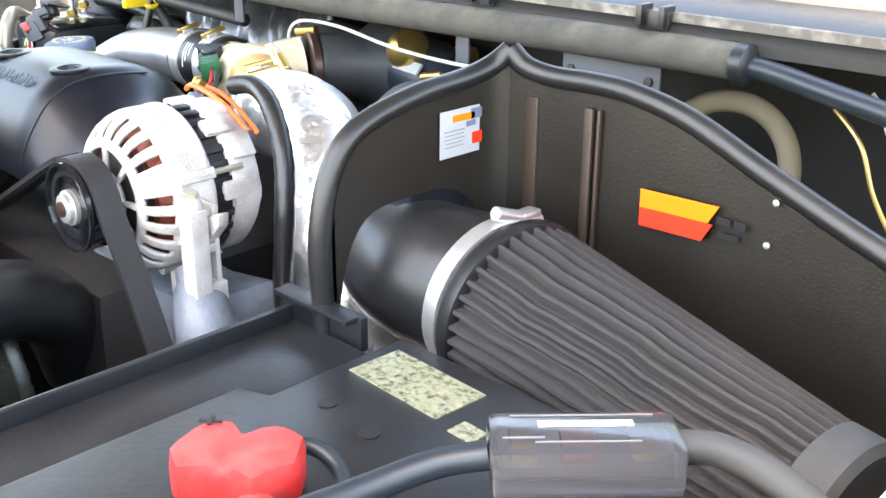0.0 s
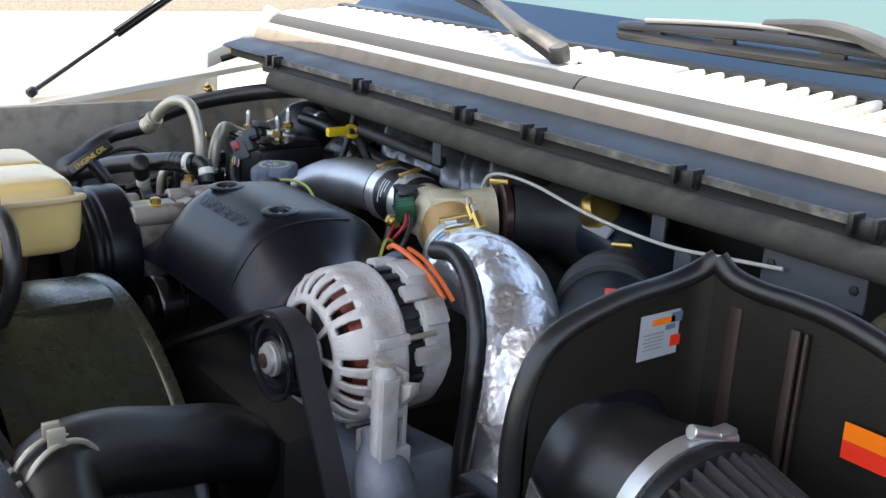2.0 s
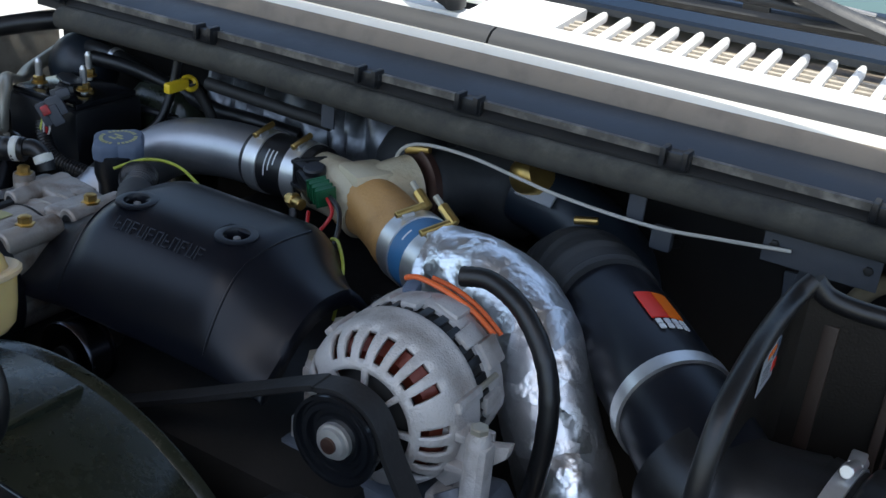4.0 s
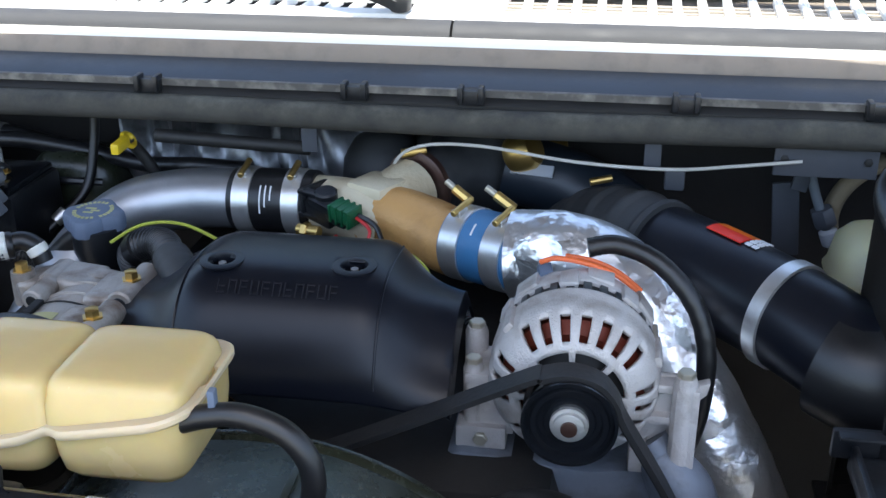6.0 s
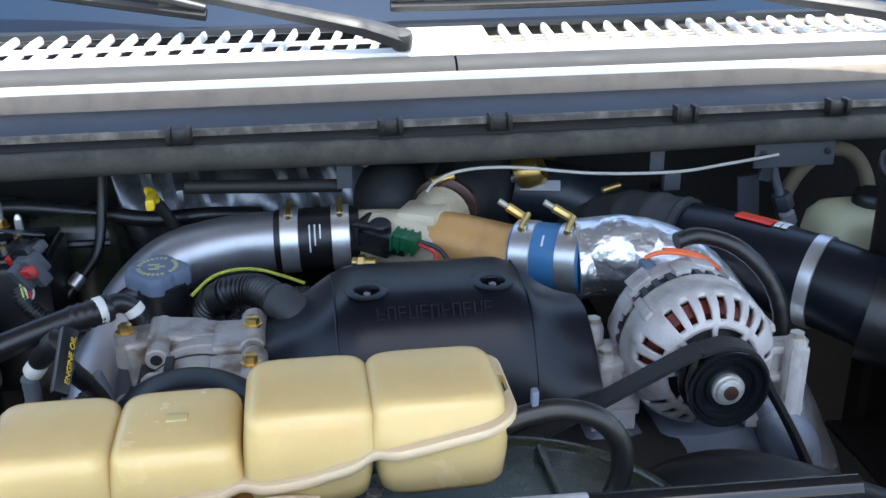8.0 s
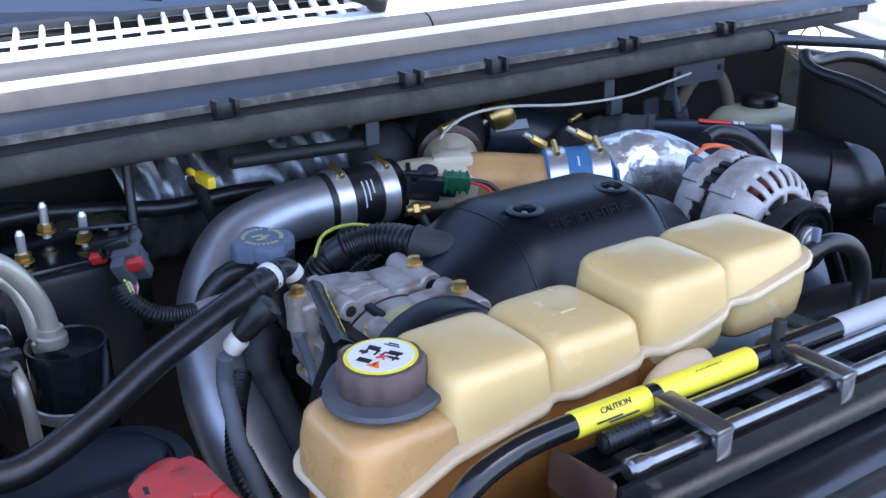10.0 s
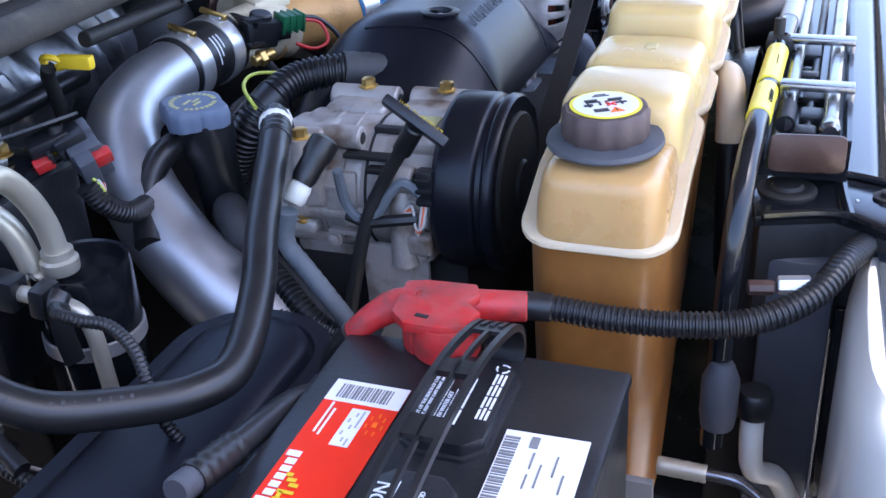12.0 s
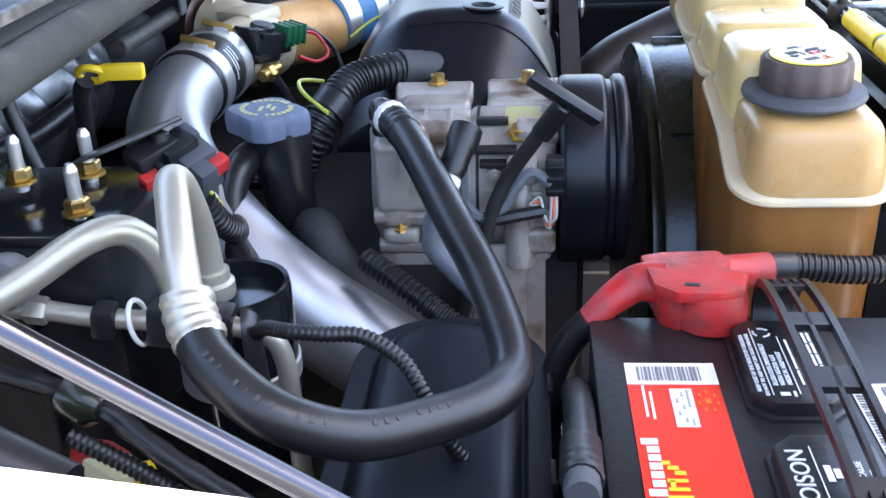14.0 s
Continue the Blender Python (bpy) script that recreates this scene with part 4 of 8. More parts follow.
# ---- belt
belt_pts = [(-0.52, 0.985), (-0.299, 1.092), (-0.162, 1.162), (-0.143, 1.1690), (-0.121, 1.1735), (-0.099, 1.167), (-0.086, 1.151), (-0.078, 1.132), (-0.040, 1.066), (0.0, 0.98), (0.02, 0.90)]
b = bmesh.new()
path = spline([(x, -0.2605, z) for x, z in belt_pts], 6)
rings = []
for p, (u, v, k) in zip(path, frames_of(path)):
    nrm = Vector((k.z, 0, -k.x)).normalized() * 0.0022
    yy = Vector((0, 0.0110, 0))
    rings.append([p + yy + nrm, p - yy + nrm, p - yy - nrm, p + yy - nrm])
skin(b, rings)
belt = thing("drive_belt", (-0.2, -0.26, 1.0), "black ribbed drive belt running over the alternator pulley", "belt")
part("back", b, BELT, belt)
for dy in (-0.0078, -0.0039, 0.0, 0.0039, 0.0078):
    rings = []
    for p, (u, v, k) in zip(path, frames_of(path)):
        nrm = Vector((k.z, 0, -k.x)).normalized()
        rings.append([p + nrm * 0.0020 + Vector((0, dy + 0.0016, 0)), p + nrm * 0.0042 + Vector((0, dy, 0)), p + nrm * 0.0020 + Vector((0, dy - 0.0016, 0))])
    part("rib", skin(bmesh.new(), rings), BELT, belt)

# ---- orange and black alternator lead
lead = thing("alternator_lead", (-0.08, -0.10, 1.2), "black alternator cable with orange wires", "cable")
part("loom", sweep([(-0.112, -0.105, 1.203), (-0.085, -0.102, 1.206), (-0.048, -0.112, 1.194), (-0.016, -0.126, 1.160), (-0.004, -0.137, 1.112), (-0.010, -0.138, 1.04), (-0.03, -0.12, 0.97)], 0.0086, 14, 10, rfun=lambda t, s: 1 + 0.03 * math.sin(s * 900)), RUBBER, lead, "taped black sleeve")
part("wire", sweep([(-0.152, -0.128, 1.197), (-0.138, -0.131, 1.203), (-0.113, -0.131, 1.200), (-0.088, -0.128, 1.190), (-0.066, -0.125, 1.173)], 0.0024, 8), WIREO, lead, "bright orange wire")
part("wire", sweep([(-0.131, -0.120, 1.201), (-0.108, -0.120, 1.198), (-0.085, -0.119, 1.188), (-0.064, -0.116, 1.170)], 0.0022, 8), WIREO, lead, "bright orange wire")

# ---- charge pipe, couplers and manifold spider
cp = thing("charge_pipe", (-0.6, 0.06, 0.9), "silver painted charge air pipe curving down beside the engine", "air pipe")
part("pipe", sweep([(-0.452, 0.113, 1.152), (-0.50, 0.1135, 1.152), (-0.56, 0.110, 1.150), (-0.622, 0.094, 1.138), (-0.664, 0.060, 1.105), (-0.688, 0.015, 1.062), (-0.698, -0.030, 1.025), (-0.698, -0.075, 0.990), (-0.695, -0.13, 0.945), (-0.69, -0.20, 0.88)], 0.0345, 28, 8, rfun=lambda t, s: 1.0 if s < 0.2 else 1.0 + 0.16 * min(1, (s - 0.2) * 5)), PIPE, cp)


def coupler(name, a, b2, r, mat, label, bands, group="", w=0.0105):
    a, b2 = Vector(a), Vector(b2)
    t = thing(name, (a + b2) / 2 - Vector((0, 0, r)), label, "hose coupler", group)
    d = (b2 - a)
    L = d.length
    part("sleeve", lathe([(r * 0.96, 0), (r, 0.002), (r, L - 0.002), (r * 0.96, L)], a, d, 36), mat, t)
    for f in bands:
        p = a + d * f
        part("clamp_band", lathe([(r + 0.0002, -w), (r + 0.0016, -w + 0.0005), (r + 0.0016, w - 0.0005), (r + 0.0002, w)], p, d, 36), STEEL, t, "bright steel clamp band")
        up = (Vector((0, -0.25, 1)) - d.normalized() * Vector((0, -0.25, 1)).dot(d.normalized())).normalized()
        side = d.normalized().cross(up)
        q = p + up * (r + 0.006)
        part("clamp_screw", rod(q - side * 0.016, q + side * 0.016, 0.0035, 12), BRASS, t, "yellow zinc clamp screw")
        bb = rod(q - side * 0.003 - up * 0.004, q + side * 0.011 - up * 0.003, 0.0048, 10)
        part("clamp_housing", bb, STEEL, t)
    return t


coupler("hose_coupler", (-0.502, 0.1135, 1.152), (-0.405, 0.108, 1.1545), 0.0365, RUBBER, "black rubber coupler with two bright steel clamps", (0.18, 0.78), "charge pipe couplers")
coupler("hose_coupler", (-0.238, 0.034, 1.151), (-0.168, -0.006, 1.1555), 0.0380, BLUE, "blue silicone coupler with two bright steel clamps", (0.18, 0.82), "charge pipe couplers", 0.0118)

sp = thing("intake_spider", (-0.33, 0.08, 1.08), "tan cast manifold spider joining both charge pipes", "manifold")
part("left_arm", sweep([(-0.408, 0.108, 1.1545), (-0.375, 0.098, 1.157), (-0.345, 0.088, 1.157), (-0.318, 0.078, 1.150)], 0.034, 24, 8), SPIDER, sp)
part("right_arm", sweep([(-0.345, 0.090, 1.152), (-0.31, 0.078, 1.156), (-0.275, 0.060, 1.153), (-0.248, 0.041, 1.1505), (-0.230, 0.030, 1.151)], 0.036, 28, 10, rfun=lambda t, s: 0.95 + 0.06 * t), RUSTY, sp, "heat browned right arm")
part("neck", sweep([(-0.335, 0.085, 1.155), (-0.318, 0.115, 1.165), (-0.306, 0.138, 1.1675)], 0.036, 24, 8, rfun=lambda t, s: 0.9 + 0.1 * t), SPIDER, sp)
part("saddle", block((-0.335, 0.093, 1.186), (0.05, 0.05, 0.018), 0.007, (0, 0, -28)), SPIDER, sp)
part("flange", lathe([(0.039, 0), (0.043, 0.002), (0.043, 0.010), (0.039, 0.012)], (-0.302, 0.142, 1.168), (0.45, 0.9, 0.02), 32), COPPERB, sp, "dark browned flange ring")
part("flange_bolt", rod((-0.318, 0.142, 1.208), (-0.290, 0.148, 1.212), 0.0055, 12), BRASS, sp, "brass flange bolt")
part("turbo_snout", lathe([(0.038, 0), (0.040, 0.006), (0.0385, 0.014), (0.040, 0.022), (0.0395, 0.05), (0.06, 0.08), (0.075, 0.12)], (-0.296, 0.152, 1.168), (0.45, 0.9, -0.05), 32), DUSTELB, sp, "dark turbo outlet")

# map sensor and green plug on the spider
ms = thing("pressure_sensor", (-0.34, 0.045, 1.16), "black sensor with a green plug on the manifold", "sensor")
b = rod((-0.392, 0.058, 1.158), (-0.392, 0.050, 1.194), 0.0125, 18)
block((-0.390, 0.042, 1.176), (0.044, 0.014, 0.018), 0.003, (14, 10, -30), bm=b)
block((-0.410, 0.066, 1.178), (0.006, 0.040, 0.034), 0.002, (0, 0, -30), bm=b)
block((-0.372, 0.040, 1.166), (0.020, 0.018, 0.012), 0.003, (10, 6, -30), bm=b)
block((-0.398, 0.052, 1.170), (0.040, 0.020, 0.026), 0.004, (12, 8, -30), bm=b)
for dz in (-0.012, 0.014):
    block((-0.406, 0.050, 1.176 + dz), (0.034, 0.010, 0.0045), 0.001, (12, 8, -12), bm=b)
part("body", b, PLASTIC, ms)
b = block((-0.366, 0.030, 1.178), (0.032, 0.020, 0.018), 0.003, (8, 6, -30))
for k in range(4):
    block((-0.3775 + 0.0075 * k, 0.0365 - 0.0043 * k, 1.1785 - 0.0008 * k), (0.0030, 0.023, 0.021), 0.0008, (8, 6, -30), bm=b)
part("connector", b, GREENP, ms, "ridged green connector")
part("wire", sweep([(-0.352, 0.022, 1.176), (-0.335, 0.008, 1.168), (-0.342, -0.004, 1.150), (-0.362, 0.004, 1.146), (-0.375, 0.02, 1.155)], 0.002, 8), WIRER, ms, "red wire")
part("wire", sweep([(-0.350, 0.024, 1.178), (-0.328, 0.012, 1.170), (-0.318, -0.008, 1.145), (-0.33, -0.02, 1.11)], 0.0028, 8), RUBBER, ms)
part("fitting", rod((-0.425, 0.048, 1.148), (-0.398, 0.038, 1.150), 0.0065, 14), BRASS, ms, "brass hex fitting")
part("fitting_nut", hexnut((-0.418, 0.0455, 1.1485), (0.027, -0.010, 0.002), 0.0095, 0.008), BRASS, ms)
part("lead", sweep([(-0.410, 0.040, 1.142), (-0.405, 0.030, 1.120), (-0.41, 0.02, 1.09)], 0.006, 10), RUBBER, ms)

# ---- foil wrapped pipe
fp = thing("foil_pipe", (-0.05, -0.05, 0.9), "charge pipe wrapped in crinkled silver foil", "wrapped pipe")
part("wrap", sweep([(-0.176, -0.004, 1.156), (-0.125, -0.012, 1.160), (-0.085, -0.020, 1.150), (-0.050, -0.040, 1.124), (-0.018, -0.064, 1.078), (0.020, -0.082, 1.02), (0.060, -0.095, 0.94), (0.085, -0.11, 0.86)], 0.0445, 48, 20, jitter=0.0012), FOIL, fp)

# ---- intake tube
it = thing("intake_tube", (0.04, -0.02, 1.06), "smooth black plastic intake tube with an orange and red emblem", "intake tube")
part("tube", sweep([(-0.045, 0.070, 1.140), (0.024, 0.002, 1.138), (0.088, -0.066, 1.133), (0.128, -0.106, 1.124), (0.150, -0.126, 1.117)], 0.0505, 40, 8), COVER, it)
part("elbow", sweep([(-0.125, 0.165, 1.075), (-0.105, 0.145, 1.105), (-0.078, 0.112, 1.130), (-0.050, 0.075, 1.140), (-0.022, 0.044, 1.142)], 0.0520, 40, 14, rfun=lambda t, s: 1.0 + (0.045 if (s % 0.034) < 0.012 else 0.0) - (0.02 if t > 0.93 else 0)), DUSTELB, it, "grey-black ridged rubber elbow")
pc, td = Vector((0.086, -0.064, 1.1332)), Vector((0.69, -0.72, -0.05)).normalized()
part("clamp_band", lathe([(0.0500, -0.0075), (0.0532, -0.0070), (0.0532, 0.0070), (0.0500, 0.0075)], pc, td, 44), STEEL, it, "bright steel clamp band")
up = (Vector((0.2, 0.2, 1)) - td * td.dot(Vector((0.2, 0.2, 1)))).normalized()



def wrap_patch(axis_a, axis_d, r, s0, s1, a0, a1, up0, material, name, parent, off=0.0006, label=""):
    """A sticker lying on a round tube between lengths s0, s1 and angles a0, a1 about up0."""
    b = bmesh.new()
    d = axis_d.normalized()
    e1 = (up0 - d * d.dot(up0)).normalized()
    e2 = d.cross(e1)
    n = 8
    lo, hi = [], []
    for k in range(n + 1):
        a = radians(a0 + (a1 - a0) * k / n)
        rad = e1 * math.cos(a) + e2 * math.sin(a)
        lo.append((axis_a + d * s0 + rad * (r + off), axis_a + d * s0 + rad * r))
        hi.append((axis_a + d * s1 + rad * (r + off), axis_a + d * s1 + rad * r))
    rings = [[x[0] for x in lo] + [x[1] for x in lo][::-1], [x[0] for x in hi] + [x[1] for x in hi][::-1]]
    skin(b, rings)
    return part(name, b, material, parent, label, smooth=False)


UPT = Vector((0.25, 0.12, 1))
EA, EB = Vector((-0.045, 0.070, 1.1405)), Vector((0.088, -0.066, 1.133))
for s0, s1, a0, a1, mt in ((0.088, 0.130, 5, 22, REDP), (0.088, 0.130, -11, 4, ORANGE)):
    wrap_patch(EA, EB - EA, 0.0528, s0, s1, a0, a1, UPT, mt, "emblem", it, 0.0012)
for k in range(8):
    wrap_patch(EA, EB - EA, 0.0528, 0.133 + 0.008 * (k // 4), 0.139 + 0.008 * (k // 4), -9 + 8 * (k % 4), -4 + 8 * (k % 4), UPT, PAPER, "emblem", it, 0.0012)

# ---------------------------------------------------------------- driver side: heat shield, filter, battery
hs = thing("heat_shield", (0.2, -0.05, 0.95), "black plastic heat shield with rubber trim beside the air filter", "heat shield")
# left wall runs along y at x = 0.15, back wall along x at y = -0.04, with a chamfered corner
left_trim = [(0.150, -0.214, 1.00), (0.150, -0.218, 1.10), (0.150, -0.220, 1.155), (0.150, -0.209, 1.203), (0.150, -0.184, 1.230), (0.150, -0.130, 1.2445), (0.151, -0.080, 1.2495), (0.155, -0.052, 1.257), (0.163, -0.040, 1.268)]
right_trim = [(0.163, -0.040, 1.268), (0.176, -0.037, 1.257), (0.20, -0.033, 1.252), (0.235, -0.032, 1.2525), (0.270, -0.033, 1.251), (0.318, -0.034, 1.2405), (0.376, -0.036, 1.217), (0.425, -0.038, 1.198), (0.475, -0.040, 1.180), (0.55, -0.045, 1.155)]


def wall_from(trim, zb, off, bm):
    path = spline(trim, 6)
    rings = []
    for p in path:
        o = Vector(off)
        rings.append([p, p + o, Vector((p.x, p.y, zb)) + o, Vector((p.x, p.y, zb))])
    return skin(bm, rings)


# the side wall is cut out in an arch where the elbow comes through
b = bmesh.new()
rings = []
for p in spline(left_trim[3:], 6):
    za = 0.93 + 0.240 * max(0.0, 1 - abs((p.y + 0.135) / 0.074) ** 4) ** 0.25 if abs(p.y + 0.135) < 0.074 else 0.93
    za = min(za, p.z - 0.012)
    rings.append([p, p + Vector((-0.004, 0, 0)), Vector((p.x - 0.004, p.y, za)), Vector((p.x, p.y, za))])
skin(b, rings)
part("side_wall", b, SHIELD, hs)
b = bmesh.new()
zs = spline(left_trim[:4], 6)
skin(b, [[Vector((0.150, p.y, p.z)), Vector((0.146, p.y, p.z)), Vector((0.146, -0.206, p.z)), Vector((0.150, -0.206, p.z))] for p in zs])
part("side_wall", b, SHIELD, hs)
b = wall_from(right_trim, 0.93, (0, 0.004, 0), bmesh.new())
part("back_wall", b, SHIELD, hs)
for xr, wr in ((0.183, 0.012), (0.236, 0.008), (0.245, 0.003)):
    part("stiffening_rib", block((xr, -0.0355, 1.085), (wr, 0.004, 0.30), 0.0018), BRNRIB, hs, "brown-tinted upright rib")
part("shield_floor", block((0.34, -0.22, 0.93), (0.40, 0.37, 0.006), 0.001), SHIELD, hs)
part("edge_trim", sweep(left_trim, 0.0082, 12, 6), RUBBER, hs, "rounded rubber edge trim")
part("edge_trim", sweep(right_trim, 0.0082, 12, 6), RUBBER, hs, "rounded rubber edge trim")
for x, z in ((0.385, 1.170), (0.388, 1.200)):
    part("rivet", lathe([(0.0026, 0), (0.0022, 0.0012), (0.001, 0.0016)], (x, -0.0385, z), (0, -1, 0), 10), ALU, hs, "small bright rivet")
# stickers
M = facing((0.1525, -0.078, 1.2105), (0, 1, 0), (0, 0.12, 1))
decal(M, 0.054, 0.036, GREYL, "information_label", hs, "silver-grey information label")
bars(M, [(-0.002, 0.011, 0.024, 0.005)], ORANGE, "print", hs)
bars(M, [(0.012, 0.012, 0.012, 0.008), (0.006, 0.005, 0.010, 0.004)], CAPBLUE, "print", hs)
bars(M, [(0.014, -0.007, 0.013, 0.009)], REDP, "print", hs)
bars(M, [(-0.012, 0.002, 0.022, 0.0007), (-0.012, -0.001, 0.020, 0.0006), (-0.012, -0.004, 0.022, 0.0006), (-0.012, -0.007, 0.018, 0.0006), (-0.012, -0.010, 0.02, 0.0006)], GREY, "print", hs)
M = facing((0.318, -0.0405, 1.1745), (1, 0, 0.02), (0, 0, 1))
for y, mt, w in ((0.0068, ORANGE, 0.062), (-0.0068, REDP, 0.058)):
    b = extrude([(-0.030, -0.0066), (-0.030 + w - 0.008, -0.0066), (-0.030 + w, 0.0066), (-0.030, 0.0066)], M @ pose(0, y, 0), 0.0008)
    part("emblem", b, mt, hs, smooth=False)
bars(M, [(0.036, 0.004, 0.010, 0.005), (0.048, 0.003, 0.008, 0.006), (0.040, -0.006, 0.016, 0.004)], PLASTIC, "emblem", hs)

# ---- cone filter with elbow
cf = thing("cone_air_filter", (0.33, -0.13, 1.03), "grey pleated cone air filter with a steel clamp", "air filter")
FA, FB = Vector((0.238, -0.120, 1.105)), Vector((0.497, -0.158, 1.082))
fd = (FB - FA)
FL = fd.length
NPL = 38
b = lathe([(0.0655, 0.0)] + [(0.0665 - 0.0205 * k / 14, 0.01 + (FL - 0.01) * k / 14) for k in range(15)], FA, fd, NPL * 4, rmod=lambda j: (1.0, 1.0, 0.89, 0.89)[j % 4])
# the gauze pleats wander a little
fdn = fd.normalized()
for v in b.verts:
    ax = (v.co - FA).dot(fdn)
    rv = v.co - FA - fdn * ax
    ang = math.atan2(rv.z, rv.x)
    v.co += fdn.cross(rv).normalized() * (0.0009 * math.sin(ax * 55 + 2.0 * math.sin(ang * 3)) + 0.0005 * math.sin(ax * 140 + ang * 7)) * min(1.0, ax / 0.02)
part("pleats", b, FILT, cf)
part("base_ring", lathe([(0.050, -0.030), (0.0595, -0.030), (0.0600, -0.004), (0.0655, -0.002), (0.068, 0.002), (0.068, 0.012), (0.065, 0.013)], FA, fd, 48), RUBBER, cf)
part("end_cap", lathe([(0.044, FL - 0.012), (0.0475, FL - 0.010), (0.0475, FL + 0.012), (0.042, FL + 0.016), (0.03, FL + 0.014), (0.0, FL + 0.010)], FA, fd, 48), DUSTELB, cf, "dusty black moulded end cap")
part("clamp_band", lathe([(0.0600, -0.0225), (0.0622, -0.0220), (0.0622, -0.0085), (0.0600, -0.008)], FA, fd, 48), STEEL, cf, "bright steel clamp band")
fu = Vector((0.1, 0.25, 1)).normalized()
q = FA - fd.normalized() * 0.014 + fu * 0.067
part("clamp_screw", rod(q - Vector((0.003, 0.026, -0.004)), q + Vector((0.003, 0.016, -0.010)), 0.0052), STEEL, cf)
part("clamp_housing", block(tuple(q + Vector((0, 0.006, -0.004))), (0.012, 0.018, 0.008), 0.002), STEEL, cf)
part("elbow", sweep([(0.122, -0.112, 1.117), (0.140, -0.124, 1.114), (0.165, -0.128, 1.113), (0.190, -0.124, 1.110), (0.214, -0.1175, 1.107)], 0.0530, 40, 6, rfun=lambda t, s: 1.0 + 0.12 * t * t), RUBBER, cf, "smooth black rubber elbow")

# ---- driver-side battery
db = thing("battery", (0.30, -0.36, 0.90), "black battery with a worn foil label in a black tray", "battery")
part("case", block((0.305, -0.362, 0.995), (0.19, 0.29, 0.19), 0.006), PLASTIC, db)
b = extrude([(0.205, -0.52), (0.205, -0.330), (0.226, -0.322), (0.226, -0.215), (0.405, -0.215), (0.405, -0.52)], pose(0, 0, 1.088), 0.022, 0.003)
part("lid", b, PLASTIC, db)
b = extrude([(0.118, -0.53), (0.118, -0.222), (0.222, -0.222), (0.222, -0.318), (0.201, -0.326), (0.201, -0.53)], pose(0, 0, 1.080), 0.012, 0.003)
block((0.1215, -0.375, 1.096), (0.006, 0.30, 0.016), 0.002, bm=b)
part("tray_edge", b, PLASTIC, db, "flat black plastic hold-down edge")
b = block((0.148, -0.2165, 1.100), (0.086, 0.007, 0.026), 0.002)
block((0.148, -0.2245, 1.1115), (0.080, 0.013, 0.004), 0.0015, bm=b)
part("tray_tab", b, PLASTIC, db)
part("foil_label", block((0.277, -0.252, 1.1104), (0.079, 0.040, 0.0008), 0, (0, 0, -3)), OLDLAB, db, "worn scratched foil label")
part("foil_label", block((0.338, -0.272, 1.1104), (0.018, 0.014, 0.0008), 0, (0, 0, -3)), OLDLAB, db, "worn scratched foil label")
for x, y in ((0.258, -0.305), (0.300, -0.310)):
    part("vent_hole", lathe([(0.006, 0), (0.0062, 0.0010), (0.004, 0.0012)], (x, y, 1.1096), (0, 0, 1), 16), INK, db)
part("vent_hole", lathe([(0.006, 0), (0.0062, 0.0010), (0.004, 0.0012)], (0.2145, -0.300, 1.0915), (0, 0, 1), 16), INK, db)

rb = thing("terminal_boot", (0.28, -0.40, 1.11), "bright red rubber boot on the battery terminal", "terminal boot")
b = extrude([(-0.036, -0.010), (-0.029, 0.017), (-0.012, 0.023), (-0.003, 0.010), (0.009, 0.023), (0.029, 0.014), (0.032, -0.012), (0.014, -0.031), (-0.002, -0.022), (-0.026, -0.027)], pose(0.297, -0.390, 1.1095, 0, 0, 35), 0.030, 0.0085)
part("boot", b, RED, rb)
part("sleeve", rod((0.312, -0.395, 1.120), (0.338, -0.413, 1.118), 0.010), RED, rb)
part("mark", block((0.271, -0.391, 1.1398), (0.012, 0.002, 0.001), 0, (0, 0, 40)), INK, rb)
part("mark", block((0.271, -0.391, 1.1400), (0.002, 0.008, 0.001), 0, (0, 0, 40)), INK, rb)
cb = thing("power_cable", (0.33, -0.38, 1.11), "thin dark power cable lying on the battery", "cable")
part("cable", sweep([(0.288, -0.372, 1.122), (0.305, -0.355, 1.124), (0.325, -0.352, 1.117), (0.345, -0.368, 1.114), (0.36, -0.40, 1.115)], 0.0045, 12), NAVY, cb)

fh = thing("fuse_holder", (0.43, -0.28, 1.11), "smoked clear fuse holder with printed lid and grey cables", "fuse holder")
FM = pose(0.424, -0.283, 1.128, 0, 0, 46)
b = block((0, 0, 0), (0.092, 0.040, 0.026), 0.005)
bmesh.ops.transform(b, matrix=FM, verts=b.verts)
part("housing", b, SMOKE, fh, "smoky clear housing")
b = block((0, 0, 0), (0.080, 0.026, 0.006), 0.001)
bmesh.ops.transform(b, matrix=FM, verts=b.verts)
part("fuse_strip", b, STEEL, fh)
bars(FM, [(0.001, 0.006, 0.046, 0.0052)], PAPER, "emblem", fh, z=0.0134)
bars(FM, [(-0.030, -0.006, 0.020, 0.0012), (0.0, -0.010, 0.050, 0.0010), (0.0, 0.014, 0.070, 0.0010)], GREY, "moulding", fh, z=0.0133)
b = block((-0.004, 0, 0.005), (0.016, 0.012, 0.008), 0.001)
bmesh.ops.transform(b, matrix=FM, verts=b.verts)
part("fuse_element", b, REDP, fh, "red fuse element")
for dx in (-0.03, 0.026):
    b = block((dx, 0, 0.005), (0.012, 0.014, 0.008), 0.001)
    bmesh.ops.transform(b, matrix=FM, verts=b.verts)
    part("fuse_terminal", b, BRASS, fh, "brass terminal")
part("cable", sweep([(0.452, -0.246, 1.128), (0.470, -0.232, 1.127), (0.50, -0.225, 1.118), (0.54, -0.23, 1.105)], 0.0085, 14), DUSTELB, fh)
